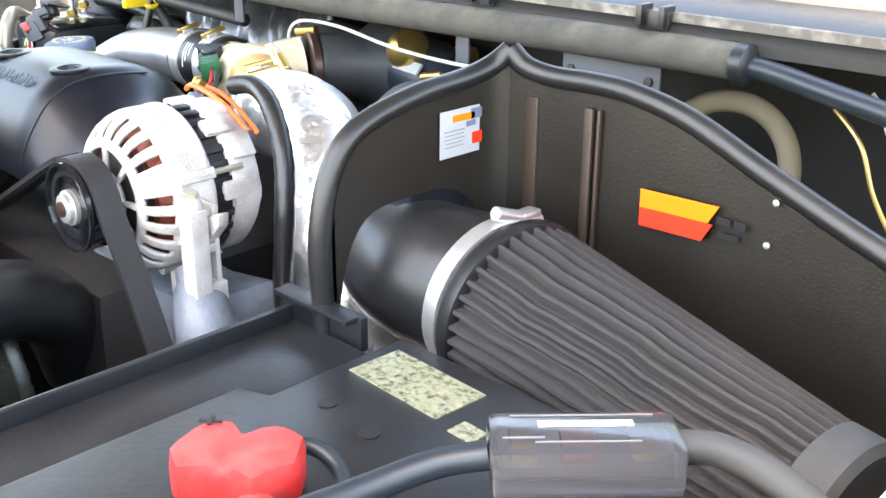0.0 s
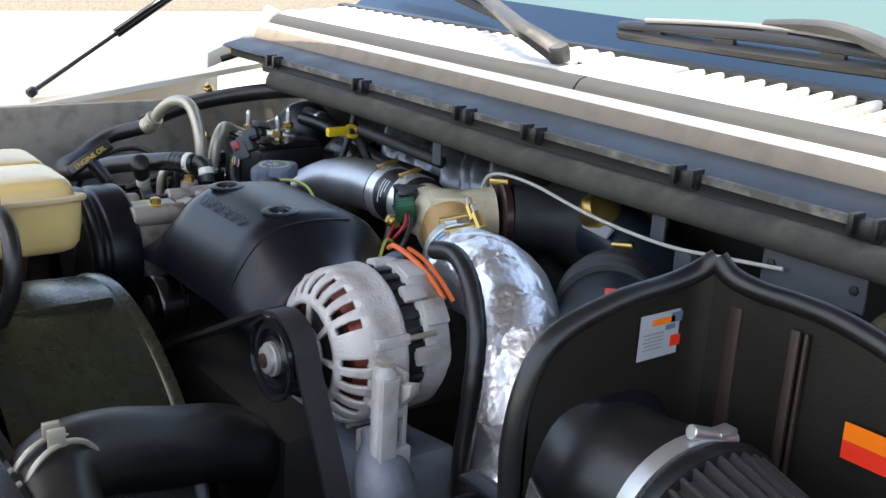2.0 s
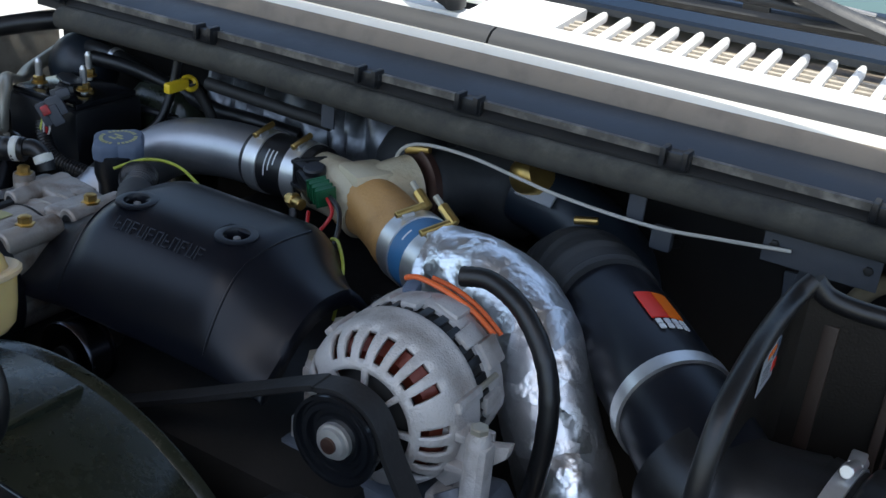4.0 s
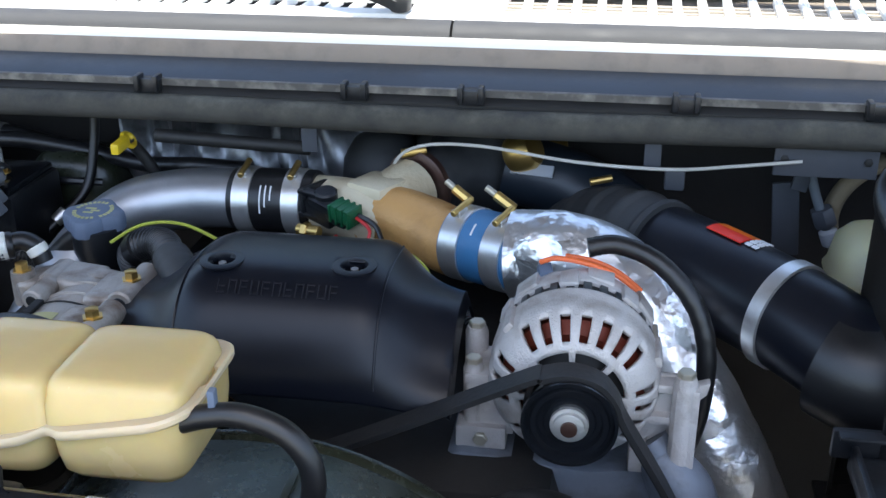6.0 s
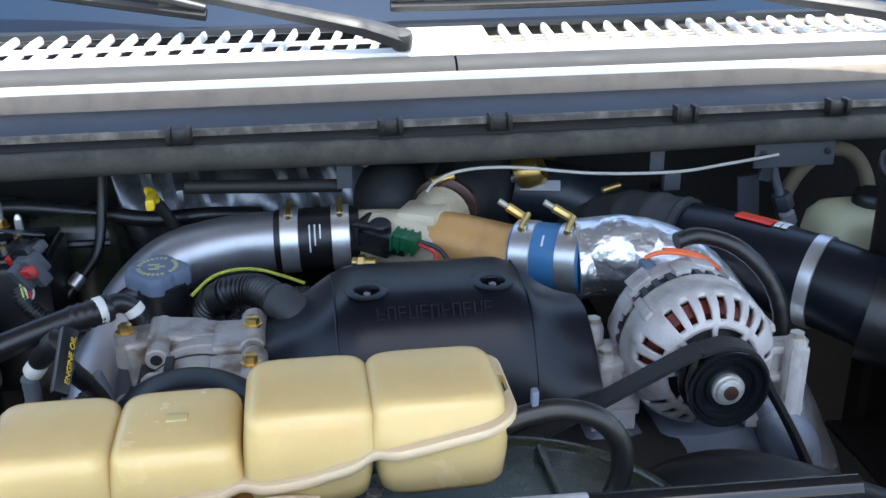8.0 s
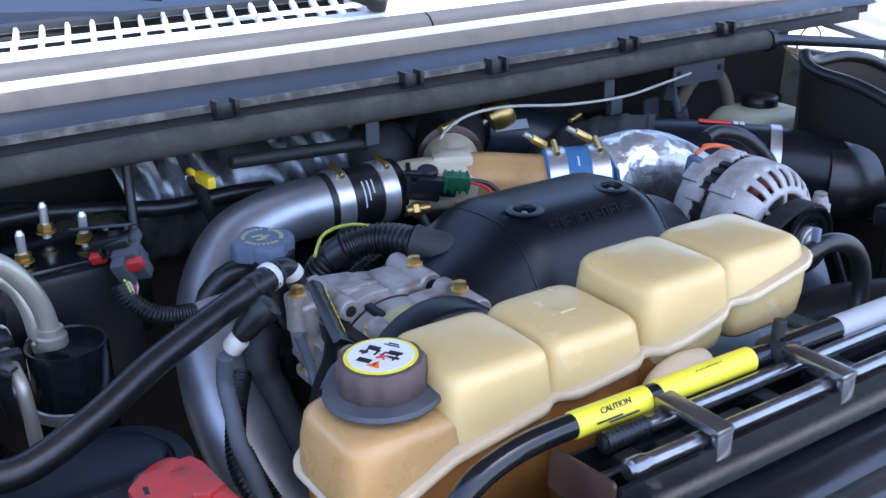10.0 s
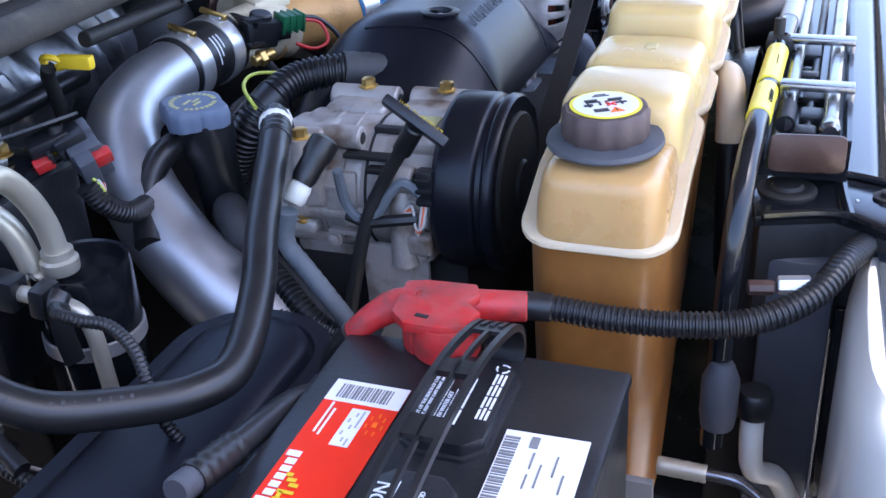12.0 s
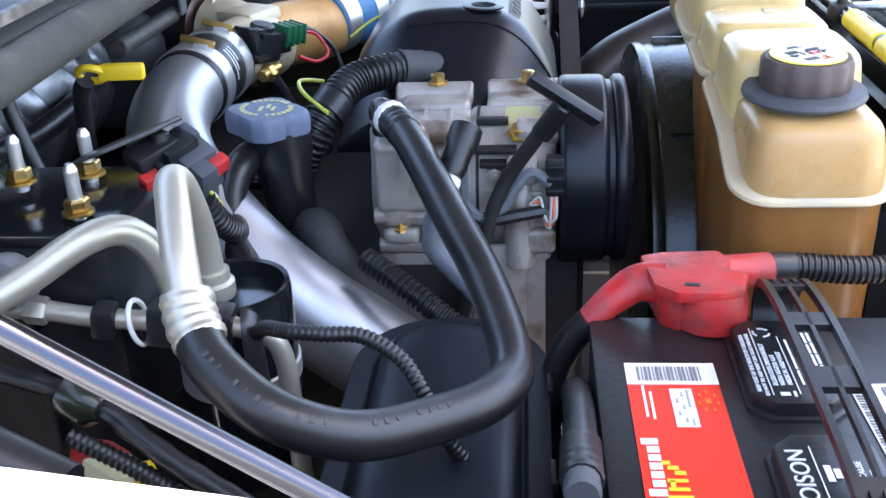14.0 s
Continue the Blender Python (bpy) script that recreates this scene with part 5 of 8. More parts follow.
part("cable", sweep([(0.392, -0.316, 1.128), (0.375, -0.335, 1.124), (0.36, -0.37, 1.118), (0.35, -0.42, 1.118)], 0.0075, 14), NAVY, fh)

# ---- brake reservoir, booster and small parts near the firewall
br = thing("brake_reservoir", (0.25, 0.13, 1.03), "yellowed translucent brake fluid reservoir with a black cap", "reservoir")
b = bmesh.new()
rings = []
for z, a, c, lean in ((1.045, 0.024, 0.024, 0.010), (1.052, 0.040, 0.034, 0.008), (1.082, 0.058, 0.044, 0.002), (1.108, 0.064, 0.049, 0.0), (1.114, 0.066, 0.051, 0.0), (1.120, 0.063, 0.048, 0.0), (1.148, 0.058, 0.045, 0.0), (1.160, 0.050, 0.038, 0.002), (1.164, 0.038, 0.028, 0.004)):
    rings.append([Vector((x, y, z)) for x, y in squircle(0.220 + lean, 0.078, a * 1.12, c * 1.12, 4, 32)])
skin(b, rings)
part("tank", b, RESV, br)
part("cap", lathe([(0.026, 0), (0.027, 0.003), (0.027, 0.014), (0.024, 0.018), (0.0, 0.019)], (0.232, 0.083, 1.161), (0, 0, 1), 28, rmod=lambda j: 1 + 0.02 * (j % 2)), PLASTIC, br, "black ribbed cap")
bo = thing("hose_hoop", (0.255, 0.21, 1.10), "dusty tan rubber hose bent into a hoop by the firewall", "hose")
part("hose", sweep([(0.272 + 0.060 * math.cos(a), 0.184 + 0.008 * math.sin(a * 2), 1.148 + 0.066 * math.sin(a)) for a in [radians(-70 + 300 * k / 14) for k in range(15)]], 0.0100, 12, 4), TANRUB, bo)
mc = thing("master_cylinder", (0.33, 0.22, 1.0), "dark brake master cylinder under the reservoir", "master cylinder")
part("cylinder", rod((0.225, 0.02, 1.015), (0.225, 0.28, 1.015), 0.022), DARK, mc)
part("port", rod((0.228, 0.082, 1.02), (0.228, 0.082, 1.052), 0.012), DARK, mc)
fl = thing("fuel_line_bracket", (0.17, 0.21, 1.1), "dull grey bracket with a line fitting on the firewall", "bracket")
part("plate", block((0.148, 0.215, 1.125), (0.030, 0.006, 0.090), 0.002, (0, -6, 0)), NECKB, fl)
part("strap", block((0.158, 0.188, 1.195), (0.018, 0.006, 0.050), 0.002, (0, 14, 0)), NECKB, fl)
part("line", sweep([(0.161, 0.19, 1.200), (0.173, 0.19, 1.164), (0.191, 0.19, 1.122), (0.207, 0.19, 1.087), (0.218, 0.19, 1.050), (0.225, 0.20, 0.98)], 0.0055, 12), TAPE, fl)
part("nut", hexnut((0.180, 0.19, 1.150), (0.4, 0, -1), 0.0135, 0.022), NECKB, fl)
part("ferrule", lathe([(0.007, 0), (0.0105, 0.003), (0.0105, 0.018), (0.007, 0.021)], (0.190, 0.19, 1.126), (0.4, 0, -1), 18), GREYL, fl, "pale ferrule")

# white cable under the weather strip
cbl = thing("release_cable", (-0.1, 0.11, 1.2), "pale hood release cable looping under the weather strip", "cable")
part("cable", sweep([(-0.325, 0.13, 1.160), (-0.318, 0.12, 1.200), (-0.285, 0.112, 1.222), (-0.22, 0.112, 1.224), (-0.12, 0.110, 1.212), (-0.02, 0.110, 1.2085), (0.05, 0.112, 1.215), (0.115, 0.116, 1.222)], 0.0019, 8, 10), CABLE, cbl)
# small valve pieces on the intake
for p0, p1, nm in (((-0.222, 0.034, 1.190), (-0.240, 0.040, 1.202), 1), ((-0.174, 0.006, 1.196), (-0.194, 0.012, 1.208), 2)):
    vv = thing("hose_fitting", p0, "brass fitting with a pale end beside the blue coupler", "fitting", "fittings by the blue coupler")
    part("stem", rod(p0, p1, 0.0055, 8), BRASS, vv)
    part("tip", rod(p1, Vector(p1) + (Vector(p1) - Vector(p0)) * 0.5, 0.0035, 12), TUBE, vv)
solo("clamp_tab", rod((-0.098, 0.112, 1.199), (-0.074, 0.118, 1.203), 0.0042, 10), BRASS, "pale brass clamp screw on the rubber elbow", "clamp screw")

# ---------------------------------------------------------------- coolant tank
ct = thing("coolant_tank", (-0.55, -0.40, 0.88), "translucent amber coolant tank with four lobes and a dark cap", "coolant tank")


def tank_part(name, bm, material, parent, label=""):
    """A moulded piece of the tank, at the tank's full length."""
    for v in bm.verts:
        v.co.x, v.co.y, v.co.z = -0.7127 + (v.co.x + 0.7197) * 1.062, v.co.y + 0.003, v.co.z + 0.005
    return part(name, bm, material, parent, label)


def seam_z(x):
    return float(np.interp(x, (-0.78, -0.74, -0.70, -0.64, -0.56, -0.50, -0.45, -0.36), (1.138, 1.149, 1.168, 1.178, 1.187, 1.193, 1.206, 1.225)))


def lobe(x0, x1, y0, y1, ztop, n=4.5, zlow=None, taper=0.005):
    cx, cy, a, c = (x0 + x1) / 2, (y0 + y1) / 2, abs(x1 - x0) / 2, abs(y1 - y0) / 2
    rings = []
    zl = zlow or seam_z(cx)
    steps = [(zl, 0.0), (zl + 0.3 * (ztop - zl), 0.0015)]
    for k in range(6):
        t = k / 5 * math.pi / 2
        steps.append((ztop - 0.012 * (1 - math.sin(t)), taper * 0.7 + 0.011 * (1 - math.cos(t))))
    for z, ins in steps:
        ring = []
        for x, y in squircle(cx, cy, a - ins, c - ins, n, 44):
            zz = z
            if z == zl and zlow is None:
                zz = seam_z(x)
            ring.append(Vector((x, y, zz)))
        rings.append(ring)
    # a soft crown
    rings.append([Vector((cx + (p.x - cx) * 0.5, cy + (p.y - cy) * 0.5, ztop + 0.0015)) for p in rings[-1]])
    return skin(bmesh.new(), rings)


YB, YF = -0.357, -0.4535
tank_part("filler_lobe", lobe(-0.770, -0.668, YB - 0.002, YF + 0.001, 1.192, 5.0), TANKM, ct)
tank_part("lobe", lobe(-0.700, -0.612, YB, YF, 1.220, 6.0), TANKU, ct)
tank_part("lobe", lobe(-0.621, -0.533, YB + 0.001, YF, 1.220, 6.0), TANKU, ct)
tank_part("lobe", lobe(-0.537, -0.447, YB, YF, 1.240, 6.0), TANKU, ct)
tank_part("lobe", lobe(-0.4590, -0.363, YB - 0.001, YF + 0.001, 1.241, 6.0), TANKU, ct)
tank_part("moulded_mark", block((-0.577, -0.408, 1.2212), (0.014, 0.010, 0.003), 0.0014), TANKU, ct)
# lower body, drawn in between the lobes
def tank_ring(hx, hy, mid=-0.5655, r=0.026):
    pts = []
    for cx, cy, a0 in ((hx - r, hy - r, 0), (r - hx, hy - r, 90), (r - hx, r - hy, 180), (hx - r, r - hy, 270)):
        arc = [(cx + r * math.cos(radians(a0 + 15 * k)), cy + r * math.sin(radians(a0 + 15 * k))) for k in range(7)]
        if pts and a0 in (90, 270):
            x1, x2 = pts[-1][0], arc[0][0]
            n = int(abs(x2 - x1) / 0.0042)
            y = arc[0][1]
            pts += [(x1 + (x2 - x1) * k / n, y) for k in range(1, n)]
        pts += arc
    out = []
    for x, y in pts:
        x += mid
        dip = sum(math.exp(-((x - xv) / 0.009) ** 2) for xv in (-0.6165, -0.537, -0.453))
        out.append((x, -0.4045 + y * (1 - 0.15 * dip * (1 if abs(y) > hy * 0.9 else 0))))
    return out


rings = []
for k, f in enumerate((0.0, 0.25, 0.5, 0.75, 1.0)):
    ring = []
    for x, y in tank_ring(0.1285, 0.0505, -0.636):
        zt = seam_z(x)
        zb = float(np.interp(x, (-0.67, -0.60, -0.55, -0.51), (0.88, 0.98, 1.09, 1.165)))
        z = zt + (min(zb, zt - 0.02) - zt) * f
        s = 1 - 0.18 * f * f
        ring.append(Vector((-0.64 + (x + 0.64) * (1 - 0.03 * f), -0.4045 + (y + 0.4045) * s, z)))
    rings.append(ring)
tank_part("lower_body", skin(bmesh.new(), rings), TANKL, ct, "amber stained lower half")
for x0, x1 in ((-0.537, -0.4525), (-0.4535, -0.3645)):
    rings = []
    for f, ins in ((0.0, 0.0), (0.5, 0.001), (0.8, 0.003), (0.93, 0.007), (1.0, 0.013)):
        rings.append([Vector((x, y, seam_z(x) + (1.168 - seam_z(x)) * f)) for x, y in squircle((x0 + x1) / 2, -0.4045, (x1 - x0) / 2 - ins, 0.0505 - ins, 6.0, 44)])
    tank_part("lower_lobe", skin(bmesh.new(), rings), TANKU, ct)
# moulded seam flange
b = bmesh.new()
ringo = tank_ring(0.2045, 0.0545)
ringi = [(x, -0.4045 + (y + 0.4045) * 0.3) for x, y in ringo]
ringm = tank_ring(0.2060, 0.0558)
rings = [[Vector((x, y, seam_z(x) + 0.003)) for x, y in ringi], [Vector((x, y, seam_z(x) + 0.0034)) for x, y in ringo], [Vector((x, y, seam_z(x) + 0.0016)) for x, y in ringm], [Vector((x, y, seam_z(x) - 0.0016)) for x, y in ringm], [Vector((x, y, seam_z(x) - 0.0034)) for x, y in ringo], [Vector((x, y, seam_z(x) - 0.003)) for x, y in ringi]]
skin(b, rings, cap=False, closed=True)
tank_part("seam_flange", b, TANKS, ct, "milky moulded seam")
part("neck", lathe([(0.030, 0), (0.030, 0.006), (0.0405, 0.007), (0.0415, 0.009), (0.0405, 0.012), (0.028, 0.014)], (-0.7117, -0.3985, 1.196), (-0.03, 0.0, 1), 40), NECKB, ct, "blue-grey neck disc")
capm = part("cap", lathe([(0.0285, 0.0), (0.0295, 0.002), (0.0295, 0.019), (0.0275, 0.022), (0.0, 0.0225)], (-0.7122, -0.3985, 1.2085), (-0.03, 0.0, 1), 72, rmod=lambda j: 1 + (0.035 if j % 6 < 3 else 0)), CAPBRN, ct, "brown-black ribbed cap")
part("cap_label", lathe([(0.0250, 0.0), (0.0250, 0.0006)], (-0.7129, -0.3985, 1.2310), (-0.03, 0, 1), 40), YELL, capm, "round yellow and white warning label")
part("cap_label", lathe([(0.0225, 0.0), (0.0225, 0.0006)], (-0.7129, -0.3985, 1.2313), (-0.03, 0, 1), 40), PAPER, capm)
CM = facing((-0.7129, -0.3985, 1.2316), (0.45, -0.89, 0.014), (0.89, 0.45, 0.03))
bars(CM, [(-0.008, 0.004, 0.010, 0.0015), (-0.012, 0.0, 0.0015, 0.008), (-0.004, 0.001, 0.0015, 0.006), (0.006, 0.004, 0.011, 0.0015), (0.001, 0.001, 0.0015, 0.006), (0.011, 0.0, 0.0015, 0.007), (-0.006, -0.011, 0.010, 0.005), (0.0, 0.014, 0.012, 0.001), (0.0, 0.0165, 0.008, 0.001)], INK, "print", capm)
for turn in (40, -40):
    decal(CM @ pose(0.003, -0.003, 0.0012, 0, 0, turn), 0.0085, 0.0011, REDP, "print", capm)
part("print", extrude([(-0.005, -0.0035), (0.005, -0.0035), (0.0, 0.0045)], CM @ pose(0.004, -0.0130, 0.0006), 0.0004), ORANGE, capm, "orange warning triangle", smooth=False)
bars(CM, [(0.004, -0.0138, 0.001, 0.0035)], INK, "print", capm, z=0.0012)
bars(CM, [(-0.009, 0.0065, 0.009, 0.0030), (0.008, 0.0060, 0.010, 0.0030), (-0.0125, -0.0015, 0.006, 0.0028), (0.0105, -0.0005, 0.008, 0.0022)], INK, "print", capm, z=0.0008)
# return hose at the far end
rh = thing("overflow_hose", (-0.32, -0.44, 1.1), "black rubber overflow hose curving down from the tank", "hose")
part("hose", sweep([(-0.372, -0.440, 1.216), (-0.350, -0.440, 1.2235), (-0.326, -0.441, 1.2265), (-0.300, -0.442, 1.218), (-0.284, -0.444, 1.198), (-0.283, -0.447, 1.172), (-0.295, -0.452, 1.148), (-0.32, -0.460, 1.115), (-0.34, -0.465, 1.08)], 0.0080, 16), RUBBER, rh)
part("spring_clip", block((-0.345, -0.440, 1.237), (0.005, 0.007, 0.013), 0.0015), CAPBLUE, rh, "blue-grey spring clip")
part("stub", rod((-0.385, -0.440, 1.211), (-0.352, -0.440, 1.2235), 0.0062, 14), DARK, rh)


# ---------------------------------------------------------------- air-conditioning compressor
co = thing("compressor", (-0.585, -0.15, 1.0), "weathered cast aluminium compressor with a black clutch pulley", "compressor")
CX, CZ = -0.580, 1.088
part("front_body", lathe([(0.040, -0.240), (0.058, -0.237), (0.0615, -0.232), (0.0620, -0.172), (0.0600, -0.168)], (CX, 0, CZ), (0, 1, 0), 48), ALU2, co)
part("middle_body", lathe([(0.0575, -0.170), (0.0590, -0.168), (0.0590, -0.118), (0.0575, -0.114)], (CX, 0, CZ), (0, 1, 0), 48), ALU2, co)
part("rear_body", lathe([(0.060, -0.116), (0.0615, -0.112), (0.0615, -0.100), (0.056, -0.090), (0.044, -0.085), (0.02, -0.082), (0, -0.082)], (CX, 0, CZ), (0, 1, 0), 48), ALU2, co)
for a in (-50, -10, 190, 230, 270):
    p = (CX + 0.0585 * math.cos(radians(a)), CZ + 0.0585 * math.sin(radians(a)))
    part("boss", rod((p[0], -0.234, p[1]), (p[0], -0.088, p[1]), 0.0075), ALU2, co)
# flat-faced rear block on the near side, saddles that lift the two bolt lugs over the barrel
for c, sz, rot in (((-0.632, -0.114, 1.116), (0.036, 0.044, 0.062), (0, -6, 0)), ((-0.604, -0.110, 1.132), (0.056, 0.046, 0.036), (0, 6, 0)), ((-0.638, -0.108, 1.080), (0.014, 0.026, 0.020), (0, 0, 0)),
                   ((-0.545, -0.136, 1.128), (0.046, 0.060, 0.048), (0, 0, 0)), ((-0.545, -0.213, 1.128), (0.046, 0.066, 0.050), (0, 0, 0)),
                   ((-0.620, -0.214, 1.052), (0.040, 0.040, 0.030), (0, 0, 0)), ((-0.640, -0.222, 1.058), (0.020, 0.030, 0.022), (0, 0, 0)), ((-0.6385, -0.110, 1.062), (0.016, 0.030, 0.014), (0, 0, 0))):
    part("mount_pad", block(c, sz, 0.006, rot, seg=3), ALU2, co)
# axial bolt barrels with dark open ends
for x, y0, y1, z, r in ((-0.530, -0.099, -0.167, 1.147, 0.0125), (-0.528, -0.180, -0.246, 1.148, 0.0125), (-0.618, -0.090, -0.166, 1.143, 0.0105), (-0.616, -0.206, -0.240, 1.143, 0.0105), (-0.641, -0.198, -0.222, 1.118, 0.012)):
    part("lug", rod((x, y0, z), (x, y1, z), r, 20), ALU2, co)
    part("lug_bore", rod((x, y1 - 0.0006, z), (x, y1 + 0.003, z), r * 0.55, 14), INK, co, "dark bore")
part("upright_boss", lathe([(0.0125, 0), (0.0125, 0.060), (0.0105, 0.064), (0.0105, 0.082)], (-0.641, -0.208, 1.035), (0.06, 0, 1), 20), ALU2, co, "rust-tinted upright boss")
for yr in (-0.128, -0.150, -0.190):
    part("rib", lathe([(0.0592, -0.0018), (0.0612, -0.001), (0.0612, 0.001), (0.0592, 0.0018)], (CX, yr, CZ), (0, 1, 0), 48), ALU2, co)
part("raised_panel", block((-0.6385, -0.150, 1.098), (0.006, 0.030, 0.040), 0.003, (0, 8, 0)), ALU2, co)
part("nameplate_slot", block((-0.604, -0.186, 1.1475), (0.008, 0.026, 0.006), 0.001), DARK, co, "dark slot")
# clamp joint between the two castings, fins and flange bolts of the near side
part("joint_groove", lathe([(0.0585, -0.1755), (0.0626, -0.1750), (0.0626, -0.1725), (0.0585, -0.1720)], (CX, 0, CZ), (0, 1, 0), 48), DARK, co, "dark joint between the castings")
for y0, y1, z, mt in ((-0.152, -0.206, 1.131, DARK), (-0.176, -0.222, 1.122, DARK), (-0.112, -0.150, 1.104, ALU2), (-0.178, -0.226, 1.098, ALU2), (-0.135, -0.165, 1.060, ALU2)):
    part("fin", block((-0.637 + max(0, z - 1.12) * 0.9, (y0 + y1) / 2, z), (0.014, abs(y1 - y0), 0.0042), 0.0012), mt, co)
for y, z in ((-0.128, 1.092), (-0.158, 1.075), (-0.188, 1.112), (-0.226, 1.046), (-0.140, 1.052)):
    part("screw", lathe([(0.0075, -0.004), (0.0075, 0.002), (0.0050, 0.0024), (0.0050, 0.006), (0.0035, 0.0068)], (-0.6405, y, z), (-1, 0, 0.1), 12), ALU2, co)
part("bolt", lathe([(0.0095, 0), (0.0095, 0.0018), (0.0066, 0.0022), (0.0066, 0.0085), (0.005, 0.0095)], (-0.6180, -0.207, 1.1400), (-0.5, 0, 1), 6), BRASS, co, "yellow zinc flange bolt")

for p in ((-0.530, -0.136, 1.1590), (-0.530, -0.215, 1.1600), (-0.650, -0.122, 1.1530), (-0.6385, -0.110, 1.067)):
    part("bolt", lathe([(0.0095, 0), (0.0095, 0.0018), (0.0066, 0.0022), (0.0066, 0.0085), (0.005, 0.0095)], (p[0], p[1], p[2] - 0.001), (0, 0, 1), 6), BRASS, co, "yellow zinc flange bolt")
part("bolt_tower", lathe([(0.012, 0), (0.0115, 0.030), (0.0110, 0.034)], (-0.650, -0.122, 1.119), (0, 0, 1), 20), ALU2, co)
wrap_patch(Vector((CX, -0.236, CZ)), Vector((0, 1, 0)), 0.0622, 0.010, 0.040, -26, 6, Vector((0, 0, 1)), FADEY, "sticker", co, 0.0006, "faded yellow sticker")
part("bracket_plate", block((-0.636, -0.217, 1.010), (0.006, 0.024, 0.150), 0.002, (0, -3, 0)), ALU2, co, "flat grey bracket plate")
part("bracket_plate", block((-0.638, -0.190, 0.995), (0.006, 0.046, 0.115), 0.002, (0, -3, 0)), ALU2, co, "flat grey bracket plate")
b = block((-0.650, -0.236, 1.117), (0.014, 0.015, 0.032), 0.002)
for k in range(3):
    block((-0.658, -0.236, 1.106 + 0.010 * k), (0.004, 0.014, 0.004), 0.001, bm=b)
part("coil_plug", b, PLASTIC, co, "black coil plug")
for k in range(3):
    part("wire", sweep([(-0.656, -0.237 + 0.002 * k, 1.101), (-0.664, -0.236 + 0.002 * k, 1.086 - 0.003 * k), (-0.662, -0.229, 1.083 - 0.002 * k), (-0.656, -0.224, 1.100 - 0.004 * k), (-0.655, -0.216, 1.094)], 0.0013, 6), (CABLE, WIREO, CABLE)[k], co, "pale loose wire")
part("wire_sleeve", sweep([(-0.655, -0.232, 1.112), (-0.657, -0.218, 1.122), (-0.660, -0.206, 1.112), (-0.662, -0.196, 1.096), (-0.664, -0.18, 1.086), (-0.662, -0.165, 1.10), (-0.672, -0.165, 1.135)], 0.0045, 8), TAPE, co)
part("wire_sleeve", sweep([(-0.656, -0.228, 1.089), (-0.662, -0.208, 1.088), (-0.664, -0.185, 1.085), (-0.66, -0.165, 1.088)], 0.0055, 8), RUBBER, co)
CP = CZ + 0.008
part("clutch_plate", lathe([(0.0, -0.303), (0.020, -0.303), (0.022, -0.300), (0.048, -0.299), (0.062, -0.298), (0.064, -0.296), (0.064, -0.292)], (CX, 0, CP), (0, 1, 0), 40), DARK, co)
part("pulley", lathe([(0.050, -0.240), (0.0765, -0.2405), (0.0790, -0.243), (0.0795, -0.246), (0.0795, -0.274), (0.0785, -0.277), (0.0755, -0.279), (0.0750, -0.283), (0.0785, -0.285), (0.0795, -0.287), (0.0795, -0.292), (0.0770, -0.295), (0.056, -0.294)], (CX, 0, CP), (0, 1, 0), 64), COVER, co, "satin black clutch pulley")
part("support", block((-0.575, -0.15, 0.985), (0.085, 0.13, 0.10), 0.008), ALU2, co)

# oil dipstick with its lettered handle
od = thing("oil_dipstick", (-0.66, -0.235, 1.05), "black lettered dipstick handle on a tube beside the compressor", "dipstick")
part("tube", sweep([(-0.672, -0.240, 1.188), (-0.662, -0.222, 1.160), (-0.655, -0.200, 1.125), (-0.66, -0.185, 1.09), (-0.665, -0.17, 1.03), (-0.66, -0.15, 0.95)], 0.0062, 12), DARK, od)
part("boot", rod((-0.674, -0.243, 1.190), (-0.664, -0.225, 1.163), 0.0085), RUBBER, od)
HM = facing((-0.6745, -0.243, 1.194), (-0.05, -0.80, -0.52), (0.78, 0.40, -0.5))
b = block((0, 0, 0), (0.062, 0.015, 0.009), 0.003)
bmesh.ops.transform(b, matrix=HM, verts=b.verts)
hd = part("handle", b, PLASTIC, od)
HT = facing((-0.6745, -0.243, 1.194), (0.05, 0.80, 0.52), (-0.35, -0.45, 0.75))
words("ENGINE OIL", HT @ pose(0, 0, 0.0060), 0.0085, YEL, "lettering", hd)

# transmission dipstick
yd = thing("transmission_dipstick", (-0.65, 0.1, 1.15), "yellow transmission dipstick handle", "dipstick")
b = block((-0.6365, 0.105, 1.208), (0.036, 0.010, 0.013), 0.003, (0, 0, -87))
e1, e2 = Vector((0.05, -1.0, 0.0)).normalized(), Vector((-0.62, 0.0, 0.78)).normalized()
sweep([Vector((-0.638, 0.129, 1.2065)) + e1 * (0.0105 * math.cos(a)) + e2 * (0.0085 * math.sin(a)) for a in [2 * math.pi * k / 12 for k in range(12)]], 0.0032, 8, 3, closed=True, bm=b)
part("handle", b, YEL, yd)
part("tube", sweep([(-0.640, 0.134, 1.202), (-0.634, 0.142, 1.19), (-0.62, 0.15, 1.16), (-0.60, 0.16, 1.10)], 0.007, 12), DARK, yd)
part("stalk", rod((-0.60, 0.120, 1.217), (-0.42, 0.133, 1.205), 0.008), DARK, yd)

